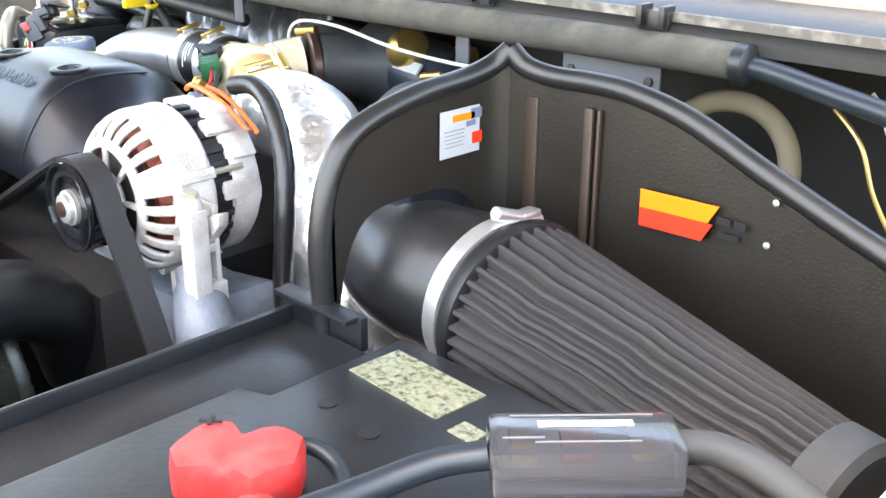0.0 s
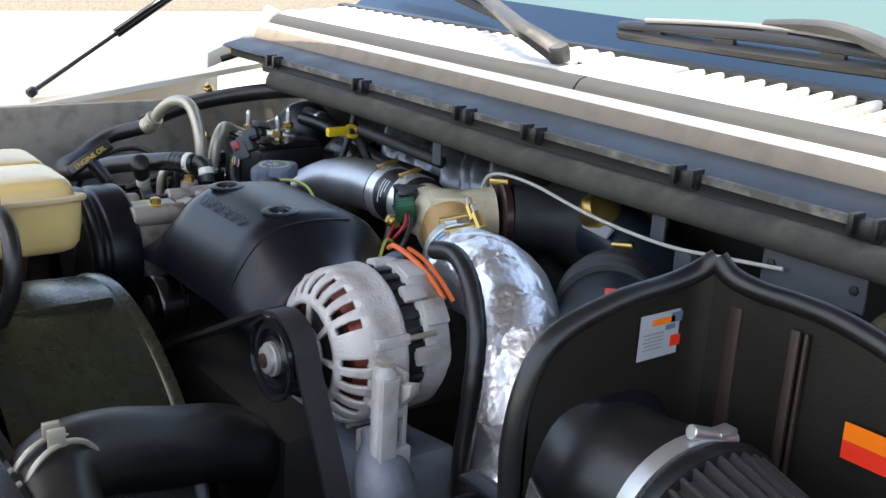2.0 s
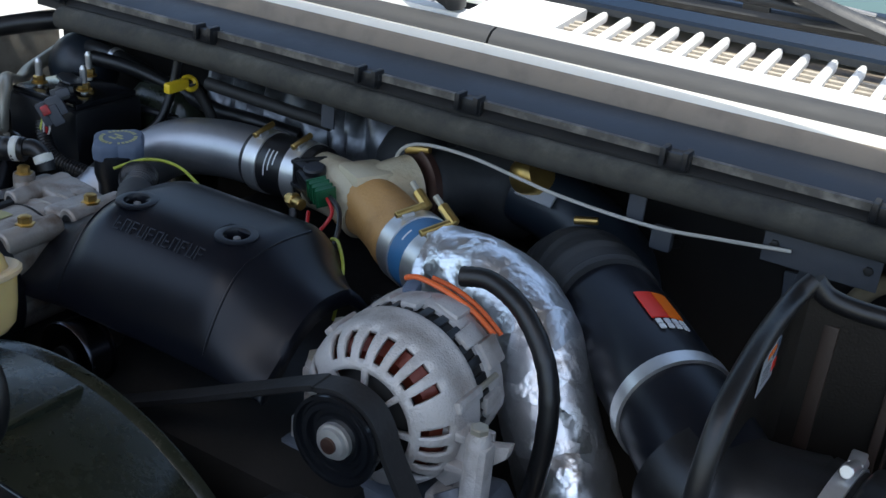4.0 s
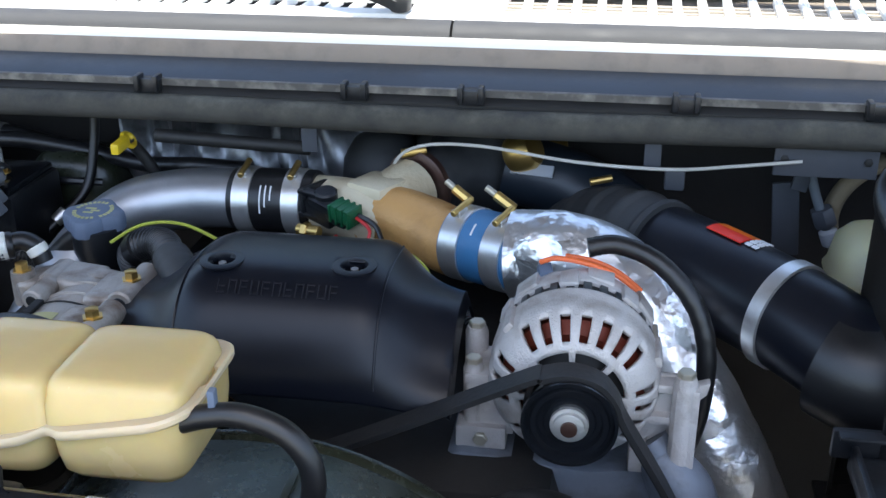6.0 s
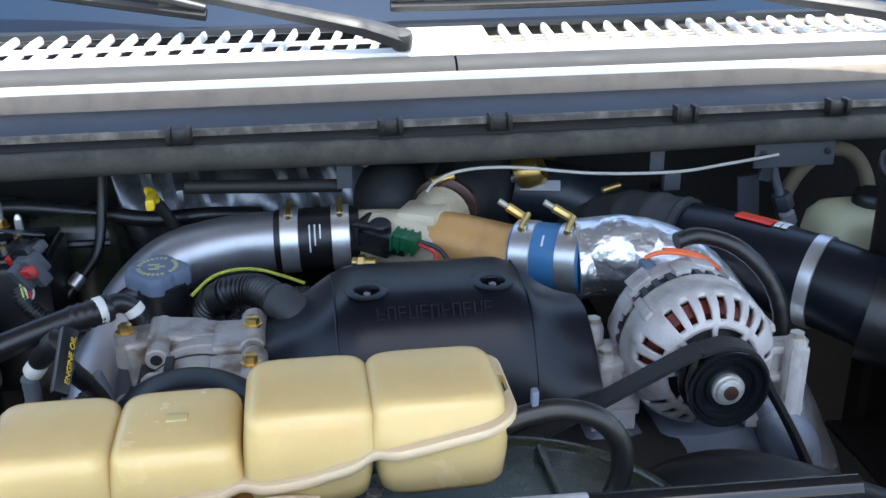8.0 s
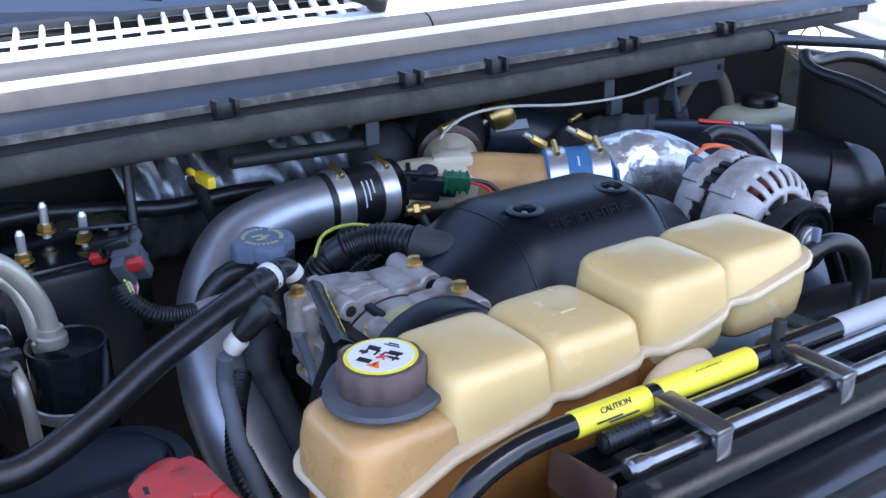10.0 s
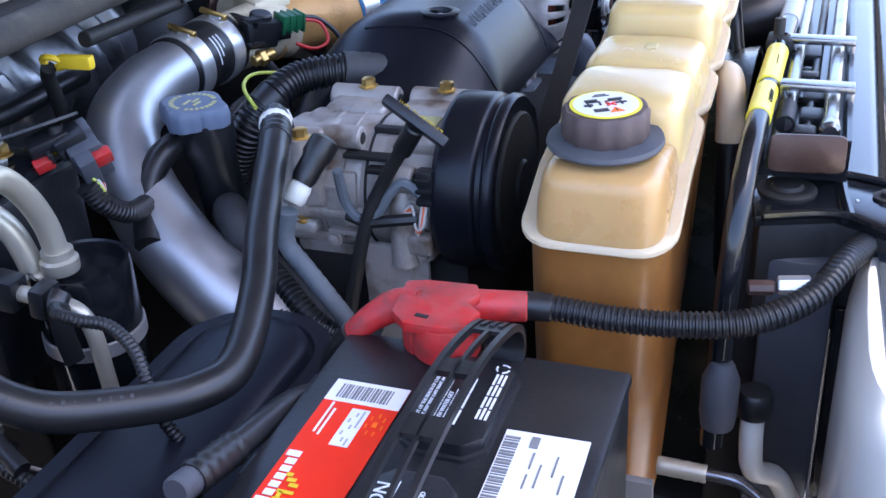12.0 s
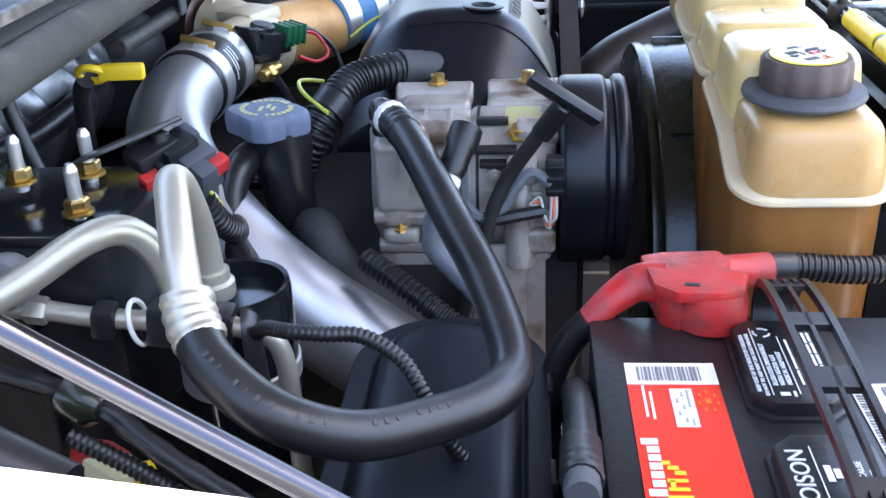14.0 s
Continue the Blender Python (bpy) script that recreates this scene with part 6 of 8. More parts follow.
# oil filler with the blue cap
of = thing("oil_filler", (-0.625, 0.0, 1.0), "black oil filler neck with a faded blue cap", "oil filler")
part("neck", lathe([(0.020, 0), (0.021, 0.05), (0.022, 0.10), (0.026, 0.112), (0.026, 0.135), (0.021, 0.136)], (-0.612, -0.018, 1.020), (-0.05, 0.07, 1), 24), PLASTIC, of)
b = bmesh.new()
rings = []
for z, s in ((1.152, 0.90), (1.1535, 1.0), (1.1640, 1.02), (1.1690, 0.985), (1.1712, 0.93), (1.1720, 0.80)):
    ring = []
    for k in range(64):
        t = 2 * math.pi * k / 64
        r = 0.0305 + 0.0035 * math.cos(4 * t) - 0.0012 * max(0.0, math.cos(16 * t))
        ring.append(Vector((-0.622 + r * s * math.cos(t), -0.003 + r * s * math.sin(t), z + r * math.sin(t) * 0.05)))
    rings.append(ring)
skin(b, rings)
cap = part("cap", b, CAPBLUE, of, "faded blue oil cap")
CM = facing((-0.622, -0.003, 1.1719), (1, 0, 0), (0, 1, 0.05))
b = bmesh.new()
for k in range(26):
    if k % 9 == 4:
        continue
    t = 2 * math.pi * k / 26
    b2 = block((0, 0, 0.0004), (0.0030, 0.0042, 0.0005), 0.0)
    bmesh.ops.transform(b2, matrix=CM @ pose(0.0195 * math.cos(t), 0.0195 * math.sin(t), 0, 0, 0, math.degrees(t) - 90), verts=b2.verts)
    join(b, b2)
part("print", b, FADEY, cap, "faded yellow ring of printing", smooth=False)
bars(CM, [(-0.004, 0.004, 0.012, 0.003), (0.003, -0.001, 0.010, 0.003), (-0.003, -0.006, 0.011, 0.003)], FADEY, "print", cap)
part("breather_hose", sweep([(-0.630, 0.012, 1.135), (-0.655, 0.018, 1.130), (-0.680, 0.020, 1.110), (-0.70, 0.012, 1.090), (-0.72, 0.0, 1.075)], 0.0125, 14), RUBBER, of)

# ---------------------------------------------------------------- refrigerant lines
al = thing("refrigerant_line", (-0.9, -0.1, 1.0), "thick black hose crimped to a bent aluminium tube", "refrigerant line")
part("hose", sweep([(-0.9715, -0.046, 1.166), (-0.992, -0.060, 1.158), (-1.014, -0.092, 1.146), (-1.008, -0.128, 1.130), (-0.98, -0.162, 1.119), (-0.950, -0.192, 1.114), (-0.912, -0.202, 1.113), (-0.85, -0.186, 1.130), (-0.793, -0.162, 1.149), (-0.70, -0.126, 1.170), (-0.660, -0.107, 1.174)], 0.0125, 18, 10), RUBBER, al, "thick black rubber hose")
crimp = [(-0.9775, -0.0505, 1.162), (-0.969, -0.044, 1.170), (-0.960, -0.040, 1.181)]
part("crimp", sweep(crimp, 0.0143, 18, 12, rfun=lambda t, s: 1.0 - 0.07 * (0.5 + 0.5 * math.cos(s * 2 * math.pi / 0.0068))), TUBE, al, "bright crimped ferrule")
part("tube", sweep([(-0.962, -0.0405, 1.178), (-0.946, -0.034, 1.196), (-0.922, -0.026, 1.211), (-0.898, -0.018, 1.2155), (-0.876, -0.014, 1.208), (-0.858, -0.013, 1.186), (-0.846, -0.013, 1.158), (-0.842, -0.013, 1.130)], 0.0093, 18, 8), TUBE, al, "bent raw aluminium tube")
part("collar", lathe([(0.0135, 0), (0.0145, 0.002), (0.0145, 0.010), (0.012, 0.012), (0.012, 0.018)], (-0.842, -0.013, 1.118), (0, 0, 1), 24), TUBE, al)
part("ferrule", sweep([(-0.690, -0.122, 1.172), (-0.672, -0.114, 1.1735), (-0.655, -0.104, 1.1745)], 0.0138, 16, 10, rfun=lambda t, s: 1.0 - 0.08 * (0.5 + 0.5 * math.cos(s * 2 * math.pi / 0.008))), RUBBER, al)
part("end_fitting", sweep([(-0.660, -0.107, 1.1745), (-0.648, -0.100, 1.177), (-0.636, -0.097, 1.170), (-0.630, -0.098, 1.155)], 0.0098, 14), RUBBER, al)
hp_path = spline([(-0.9715, -0.046, 1.166), (-0.992, -0.060, 1.158), (-1.014, -0.092, 1.146), (-1.008, -0.128, 1.130), (-0.98, -0.162, 1.119), (-0.950, -0.192, 1.114), (-0.912, -0.202, 1.113), (-0.85, -0.186, 1.130)], 14)
b = bmesh.new()
for i in range(14, 62, 2):
    if i % 10 == 0 or 36 < i < 44:
        continue
    p, tn = hp_path[i], (hp_path[i + 1] - hp_path[i - 1]).normalized()
    out = (Vector((-0.55, 0.0, 0.85)) - tn * tn.dot(Vector((-0.55, 0.0, 0.85)))).normalized()
    b2 = block((0, 0, 0), (0.0022 if i % 6 else 0.0012, 0.0034 if i % 4 else 0.0026, 0.0004), 0.0)
    bmesh.ops.transform(b2, matrix=facing(p + out * 0.01255, tn, out.cross(tn)), verts=b2.verts)
    join(b, b2)
part("print", b, SEAL, al, "faded grey hose printing", smooth=False)
part("white_band", rod((-0.668, -0.1115, 1.174), (-0.659, -0.1065, 1.1748), 0.0140), MILK, al, "white paint band")
part("white_band", rod((-0.637, -0.0975, 1.172), (-0.632, -0.0978, 1.163), 0.0104), MILK, al, "white paint band")
a2 = thing("refrigerant_tube", (-0.88, 0.06, 1.1), "bent raw aluminium tube beside the dryer", "refrigerant line")
part("tube", sweep([(-0.848, 0.006, 1.110), (-0.852, 0.014, 1.150), (-0.862, 0.028, 1.172), (-0.880, 0.046, 1.174), (-0.905, 0.075, 1.160), (-0.93, 0.105, 1.150), (-0.965, 0.15, 1.150), (-0.99, 0.22, 1.16)], 0.0095, 18, 8), TUBE, a2)
part("collar", lathe([(0.0125, 0), (0.0135, 0.002), (0.0135, 0.010), (0.0115, 0.012)], (-0.848, 0.006, 1.108), (0, 0, 1), 24), TUBE, a2)

ad = thing("dryer_canister", (-0.83, -0.01, 0.95), "glossy black dryer canister with a metal collar", "canister")
part("canister", lathe([(0.034, 0), (0.038, 0.006), (0.038, 0.135), (0.037, 0.140), (0.034, 0.139), (0.032, 0.128), (0.0, 0.128)], (-0.826, -0.016, 0.978), (0, 0, 1), 40), GLOSSY, ad)
part("strap", lathe([(0.0382, 0), (0.0395, 0.001), (0.0395, 0.012), (0.0382, 0.013)], (-0.826, -0.016, 1.05), (0, 0, 1), 40), STEEL, ad)
l2 = thing("liquid_line", (-0.9, 0.02, 1.05), "slim aluminium line held by black clips", "refrigerant line")
part("tube", sweep([(-0.930, 0.18, 1.145), (-0.900, 0.13, 1.140), (-0.886, 0.083, 1.132), (-0.884, 0.049, 1.126), (-0.883, -0.008, 1.121), (-0.883, -0.040, 1.118), (-0.882, -0.058, 1.111), (-0.881, -0.0645, 1.094), (-0.880, -0.066, 1.06), (-0.878, -0.067, 1.0)], 0.0062, 16, 8), TUBE, l2)
part("nut", hexnut((-0.8855, 0.074, 1.1305), (-0.05, 1, 0.15), 0.0088, 0.014), TUBE, l2, "aluminium line nut")
for p, sz in (((-0.884, 0.002, 1.122), (0.020, 0.024, 0.026)), ((-0.883, -0.030, 1.119), (0.022, 0.014, 0.024)), ((-0.886, 0.040, 1.125), (0.018, 0.014, 0.020))):
    part("clip", block(p, sz, 0.004, (8, 0, 3)), PLASTIC, l2)
part("clip_strap", sweep([(-0.884, -0.048, 1.128), (-0.893, -0.050, 1.122), (-0.895, -0.051, 1.10), (-0.892, -0.052, 1.075)], 0.0075, 10, 6, flat=0.35), RUBBER, l2)
part("white_ring", sweep([(-0.8845 + 0.0125 * math.cos(a), 0.020 + 0.003 * math.sin(a), 1.1225 + 0.0135 * math.sin(a)) for a in [2 * math.pi * k / 20 for k in range(20)]], 0.0016, 8, 2, closed=True), MILK, l2, "white plastic tie")
hw = thing("wiring_loom", (-0.9, -0.12, 1.0), "thin black corrugated wiring loom", "wiring loom")
part("loom", corrugated([(-0.890, -0.052, 1.118), (-0.910, -0.064, 1.133), (-0.926, -0.080, 1.140), (-0.930, -0.100, 1.1405), (-0.928, -0.122, 1.138), (-0.935, -0.143, 1.128), (-0.945, -0.156, 1.112), (-0.950, -0.166, 1.090), (-0.950, -0.175, 1.075)], 0.0046, 0.0034), RUBBER, hw)
part("loom", corrugated([(-0.955, 0.04, 1.09), (-0.965, 0.0, 1.075), (-0.985, -0.05, 1.06), (-0.99, -0.11, 1.04), (-0.97, -0.17, 1.0)], 0.0055, 0.004), RUBBER, hw)

# dark moulded duct below the hose
du = thing("air_duct", (-0.92, -0.16, 0.80), "long black moulded duct with a flanged lid beside the battery", "duct")


def duct_ring(g, z):
    """Outline of the duct's lid, drawn in by g: a half round towards the engine, long sides towards the fender."""
    w = 0.064 - g
    xe, xs = -0.838, -1.13 + g
    arc = [(xe + w * 1.0 * math.sin(a), -0.161 + w * math.cos(a)) for a in [math.pi * k / 20 for k in range(21)]]
    return [Vector((x, y, z + 0.02 * (y + 0.161))) for x, y in arc + [(xs + 0.02, -0.161 - w), (xs, -0.161 - w * 0.6), (xs, -0.161 + w * 0.6), (xs + 0.02, -0.161 + w)]]


b = bmesh.new()
skin(b, [duct_ring(0.004, 0.76), duct_ring(0.003, 1.050), duct_ring(0.0, 1.053), duct_ring(-0.001, 1.061), duct_ring(0.001, 1.065), duct_ring(0.014, 1.066), duct_ring(0.0165, 1.0635)], cap=True)
part("duct_body", b, DUCTM, du)
b = bmesh.new()
skin(b, [duct_ring(0.0175, 1.0605), duct_ring(0.0185, 1.0685), duct_ring(0.022, 1.0725), duct_ring(0.030, 1.0750), duct_ring(0.040, 1.0760), duct_ring(0.052, 1.0764)])
part("lid", b, DUCTM, du, "smooth domed black lid")
for x in (-0.86, -0.95, -1.04):
    part("lid_clip", block((x, -0.2245, 1.059), (0.022, 0.004, 0.016), 0.0015), PLASTIC, du)

# ---------------------------------------------------------------- relay box with studs, connectors
rx = thing("relay_box", (-0.80, 0.10, 1.05), "black plastic box with three threaded studs", "relay box")
part("box", block((-0.80, 0.10, 1.09), (0.13, 0.11, 0.15), 0.008), PLASTIC, rx)
part("lid", block((-0.80, 0.10, 1.168), (0.12, 0.10, 0.010), 0.004), GLOSSY, rx)
for x, y, z in ((-0.770, 0.090, 1.212), (-0.799, 0.124, 1.218), (-0.834, 0.073, 1.211)):
    st = part("stud", lathe([(0.0045, 0)] + [(0.0045 - 0.00022 * (k % 2), 0.016 + 0.0012 * k) for k in range(16)] + [(0.0022, 0.038)], (x, y, z - 0.040), (0, 0, 1), 14), STEEL, rx, "threaded steel stud")
    part("nut", hexnut((x, y, z - 0.0325), (0, 0, 1), 0.0078, 0.008), BRASS, st, "yellow zinc nut")
    part("washer", lathe([(0.010, 0), (0.010, 0.0016)], (x, y, z - 0.0345), (0, 0, 1), 20), BRASS, st)
cn = thing("wiring_connector", (-0.755, 0.01, 1.13), "black and grey wiring connector with red lock tabs", "connector")
LFM = facing((-0.760, 0.046, 1.196), (0.66, -0.72, 0.16), (0.70, 0.62, -0.30))
part("leaf", extrude([(-0.046, -0.006), (-0.028, -0.016), (0.010, -0.017), (0.034, -0.006), (0.036, 0.004), (0.010, 0.015), (-0.030, 0.010)], LFM, 0.003, 0.001), PLASTIC, cn, "thin black leaf-shaped plate")
b = block((-0.760, 0.036, 1.187), (0.034, 0.022, 0.012), 0.003, (10, -14, -40))
block((-0.752, 0.022, 1.186), (0.026, 0.022, 0.016), 0.003, (14, -16, -40), bm=b)
for k in range(4):
    block((-0.768 + 0.006 * k, 0.030 - 0.007 * k, 1.178), (0.004, 0.012, 0.010), 0.001, (14, -16, -40), bm=b)
rod((-0.756, 0.030, 1.190), (-0.755, 0.030, 1.199), 0.006, 12, bm=b)
part("holder", b, PLASTIC, cn)
b = block((-0.748, 0.012, 1.174), (0.026, 0.020, 0.026), 0.003, (26, -14, -40))
block((-0.757, 0.004, 1.164), (0.014, 0.016, 0.030), 0.002, (26, -14, -40), bm=b)
block((-0.741, 0.004, 1.166), (0.014, 0.014, 0.026), 0.002, (26, -14, -40), bm=b)
part("plug", b, NECKB, cn, "dark grey two-piece plug")
part("plug_cap", block((-0.744, 0.020, 1.190), (0.022, 0.016, 0.010), 0.002, (20, -14, -40)), NECKB, cn)
part("lock_tab", block((-0.748, -0.004, 1.172), (0.016, 0.010, 0.012), 0.002, (26, -14, -40)), RED, cn, "red lock tab")
part("lock_tab", block((-0.772, 0.034, 1.172), (0.016, 0.010, 0.010), 0.002, (26, -14, -40)), RED, cn, "red lock tab")
part("loom", corrugated([(-0.764, 0.004, 1.152), (-0.756, -0.002, 1.134), (-0.735, -0.006, 1.116), (-0.70, 0.004, 1.104), (-0.665, 0.018, 1.098), (-0.63, 0.03, 1.095)], 0.0095, 0.004), RUBBER, cn)
for k in range(4):
    part("wire", sweep([(-0.760 + 0.003 * k, 0.000, 1.158), (-0.757 + 0.003 * k, -0.006 + 0.002 * k, 1.146), (-0.755, -0.003, 1.132)], 0.0014, 6), (WIREG, CABLE, WIRER, CABLE)[k], cn)
lm = thing("engine_loom", (-0.6, -0.06, 1.1), "thick black corrugated engine wiring loom", "wiring loom")
part("loom", corrugated([(-0.572, 0.012, 1.03), (-0.570, 0.0, 1.075), (-0.572, -0.026, 1.128), (-0.552, -0.044, 1.154), (-0.520, -0.062, 1.165), (-0.494, -0.100, 1.166), (-0.455, -0.140, 1.150), (-0.43, -0.155, 1.13)], 0.0165, 0.0055, seg=18), RUBBER, lm)
part("tape", sweep([(-0.497, -0.094, 1.1665), (-0.475, -0.120, 1.159), (-0.452, -0.142, 1.149)], 0.0185, 18, 8, rfun=lambda t, s: 1 + 0.03 * math.sin(s * 800)), DUSTELB, lm, "grey taped end of the loom")
part("tape", sweep([(-0.560, -0.038, 1.146), (-0.548, -0.047, 1.156)], 0.0178, 18, 8), RUBBER, lm)
gw = thing("yellow_wire", (-0.5, 0.0, 1.12), "thin yellow wire looping behind the engine cover", "wire")
part("wire", sweep([(-0.585, -0.045, 1.155), (-0.56, -0.02, 1.166), (-0.52, -0.01, 1.165), (-0.47, -0.02, 1.150)], 0.0018, 8), WIREG, gw)
part("wire", sweep([(-0.30, -0.02, 1.150), (-0.27, -0.05, 1.165), (-0.245, -0.075, 1.150), (-0.25, -0.08, 1.10)], 0.0018, 8), WIREG, gw)

# ---------------------------------------------------------------- passenger battery
pb = thing("battery", (-0.985, -0.347, 0.90), "black battery with a red and white label and carry strap", "battery")
BX0, BX1, BY0, BY1 = -1.135, -0.838, -0.4465, -0.252
part("case", block(((BX0 + BX1) / 2, (BY0 + BY1) / 2, 0.995), (BX1 - BX0, BY1 - BY0, 0.19), 0.006), PLASTIC, pb)
part("lid", block(((BX0 + BX1) / 2, (BY0 + BY1) / 2, 1.0930), (BX1 - BX0 + 0.002, BY1 - BY0 + 0.002, 0.010), 0.004), PLASTIC, pb)
LM = facing((-0.998, -0.2935, 1.0986), (1, 0, 0), (0, 1, 0))
lb = decal(LM, 0.206, 0.050, REDL, "label", pb, "red and white printed label")
decal(LM @ pose(0.092, 0, 0.0004), 0.022, 0.050, PAPER, "label_end", lb)
bars(LM, [(0.0915, 0.018 - 0.0021 * k, 0.014, (0.0012, 0.0006, 0.0016)[k % 3]) for k in range(17)], GREY, "barcode", lb, z=0.0010)
bars(LM, [(0.058, -0.003, 0.036, 0.012)], PAPER, "print_box", lb, z=0.0008)
bars(LM, [(0.046 + 0.006 * k, -0.003 + 0.003 * (k % 2), 0.0035, 0.0012) for k in range(5)] + [(0.044, -0.0062, 0.006, 0.0012), (0.066, -0.0062, 0.016, 0.0012)], GREYL, "print", lb, z=0.0013)
bars(LM, [(0.064 + 0.009 * math.cos(a), -0.0165 + 0.0052 * math.sin(a), 0.0040, 0.0011) for a in [2 * math.pi * k / 7 for k in range(7)]] + [(0.064, -0.0165, 0.005, 0.003)], ORANGE, "print", lb, z=0.0008)
bars(LM, [(0.064, 0.017, 0.030, 0.0014), (0.060, 0.0135, 0.026, 0.0014)] + [(-0.034 + 0.0068 * k, 0.0175 + (0.0012 if k in (0, 3, 9) else 0), 0.0050, 0.0062 + (0.0024 if k in (0, 3, 9) else 0)) for k in range(10)] + [(-0.060, 0.012, 0.018, 0.014)], PAPER, "print", lb, z=0.0008)
bars(LM, [(-0.026, 0.0085, 0.0025, 0.012), (-0.0215, 0.0085, 0.0022, 0.009), (-0.017, 0.0085, 0.0025, 0.012), (-0.0110, 0.0085, 0.0025, 0.010), (-0.0070, 0.0110, 0.005, 0.0025), (-0.0045, 0.0085, 0.0025, 0.010), (0.0015, 0.0065, 0.0030, 0.0055), (0.0055, 0.0095, 0.0030, 0.0055), (0.0095, 0.0125, 0.0030, 0.0040)], YEL, "print", lb, z=0.0008)
WM = facing((-0.952, -0.4130, 1.0986), (1, 0.02, 0), (-0.02, 1, 0))
wl = decal(WM, 0.074, 0.050, PAPER, "label", pb, "white scuffed bar code label")
bars(WM, [(-0.030 + 0.0026 * k, 0.0195, (0.0014, 0.0007, 0.0019)[k % 3], 0.009) for k in range(24)], GREY, "barcode", wl, z=0.0008)
bars(WM, [(0.028, 0.006, 0.010, 0.005), (-0.026, -0.016, 0.010, 0.006), (0.012, 0.004, 0.014, 0.0012), (-0.006, 0.004, 0.012, 0.0012), (0.0, -0.002, 0.020, 0.0012), (0.010, -0.010, 0.018, 0.0012), (-0.004, -0.016, 0.016, 0.0012)], GREY, "print", wl, z=0.0008)
CAPO = [(-0.044, -0.014), (-0.034, -0.0245), (0.034, -0.0245), (0.044, -0.014), (0.044, 0.014), (0.034, 0.0245), (-0.034, 0.0245), (-0.044, 0.014)]


def vent_cap(x):
    c = part("vent_cap", extrude(CAPO, pose(x, -0.356, 1.096), 0.0125, 0.0022), PLASTIC, pb, "black vent cap with white warnings")
    part("skirt", extrude([(u * 1.07, v * 1.10) for u, v in CAPO], pose(x, -0.356, 1.094), 0.0065, 0.0015), PLASTIC, c)
    return c, facing((x, -0.356, 1.1086), (1, 0, 0), (0, 1, 0))


def arrow_ring(m, cx, cy, r, name, parent):
    """A small ring of three bent bars."""
    rows = bmesh.new()
    for k in range(3):
        a = radians(90 + 120 * k)
        for da, w in ((0.0, 0.9), (0.55, 0.6)):
            b2 = block((0, 0, 0.0004), (r * w, r * 0.28, 0.0004), 0.0)
            bmesh.ops.transform(b2, matrix=m @ pose(cx + r * math.cos(a + da), cy + r * math.sin(a + da), 0, 0, 0, math.degrees(a) + 90 + da * 60), verts=b2.verts)
            join(rows, b2)
    return part(name, rows, PAPER, parent, smooth=False)


vc, VM = vent_cap(-0.905)
for txt, u, v, sz in (("KEEP OUT OF THE REACH OF CHILDREN", -0.004, 0.0205, 0.0032), ("DO NOT TIP, KEEP VENT CAPS TIGHT AND LEVEL", -0.005, 0.0170, 0.0029), ("FLUSH EYES IMMEDIATELY", -0.006, 0.0110, 0.0037), ("WITH WATER GET", -0.012, 0.0072, 0.0037), ("MEDICAL HELP FAST", -0.010, 0.0034, 0.0037)):
    words(txt, VM @ pose(u, v, 0.0002), sz, PAPER, "lettering", vc)
bars(VM, [(-0.002, 0.0142, 0.070, 0.0006), (-0.006, 0.0002, 0.060, 0.0006)] + [(-0.014 + 0.012 * j + 0.001 * (k % 2), -0.0145 - 0.0028 * k, 0.0092 + 0.002 * ((k + j) % 2), 0.0015) for k in range(3) for j in range(4)] + [(0.012, -0.0035, 0.016, 0.0012), (-0.004, -0.0035, 0.014, 0.0012), (-0.020, -0.0035, 0.014, 0.0012), (-0.036, 0.008, 0.003, 0.005), (-0.036, 0.003, 0.005, 0.0014)], PAPER, "print", vc, z=0.0003)
arrow_ring(VM, 0.028, 0.008, 0.0045, "symbol", vc)
arrow_ring(VM, 0.034, -0.016, 0.0040, "symbol", vc)
vc, VM = vent_cap(-1.02)
words("POISON", VM @ pose(0.008, 0.0150, 0.0002), 0.0125, PAPER, "lettering", vc)
words("SULFURIC ACID", VM @ pose(0.014, -0.0075, 0.0002), 0.0042, PAPER, "lettering", vc)
words("CAN CAUSE", VM @ pose(0.010, -0.0120, 0.0002), 0.0042, PAPER, "lettering", vc)
bars(VM, [(0.0, 0.0075, 0.066, 0.0006), (-0.010, 0.0, 0.0007, 0.014), (-0.026, 0.0, 0.0007, 0.014), (0.012, 0.0030, 0.012, 0.0032), (0.012, -0.001, 0.007, 0.0030), (-0.018, 0.001, 0.009, 0.0024), (-0.018, -0.002, 0.005, 0.0030), (0.0, -0.0165, 0.030, 0.0014)], PAPER, "print", vc, z=0.0003)

SPATH = spline([(-0.8445, -0.364, 1.096), (-0.8400, -0.364, 1.108), (-0.8440, -0.364, 1.121), (-0.860, -0.363, 1.1315), (-0.900, -0.361, 1.1400), (-0.945, -0.360, 1.1425), (-0.995, -0.360, 1.1405), (-1.045, -0.361, 1.1345), (-1.09, -0.363, 1.1200), (-1.118, -0.364, 1.105), (-1.127, -0.364, 1.095)], 6)
SFR = frames_of(SPATH)
YW = Vector((0, 1, 0))


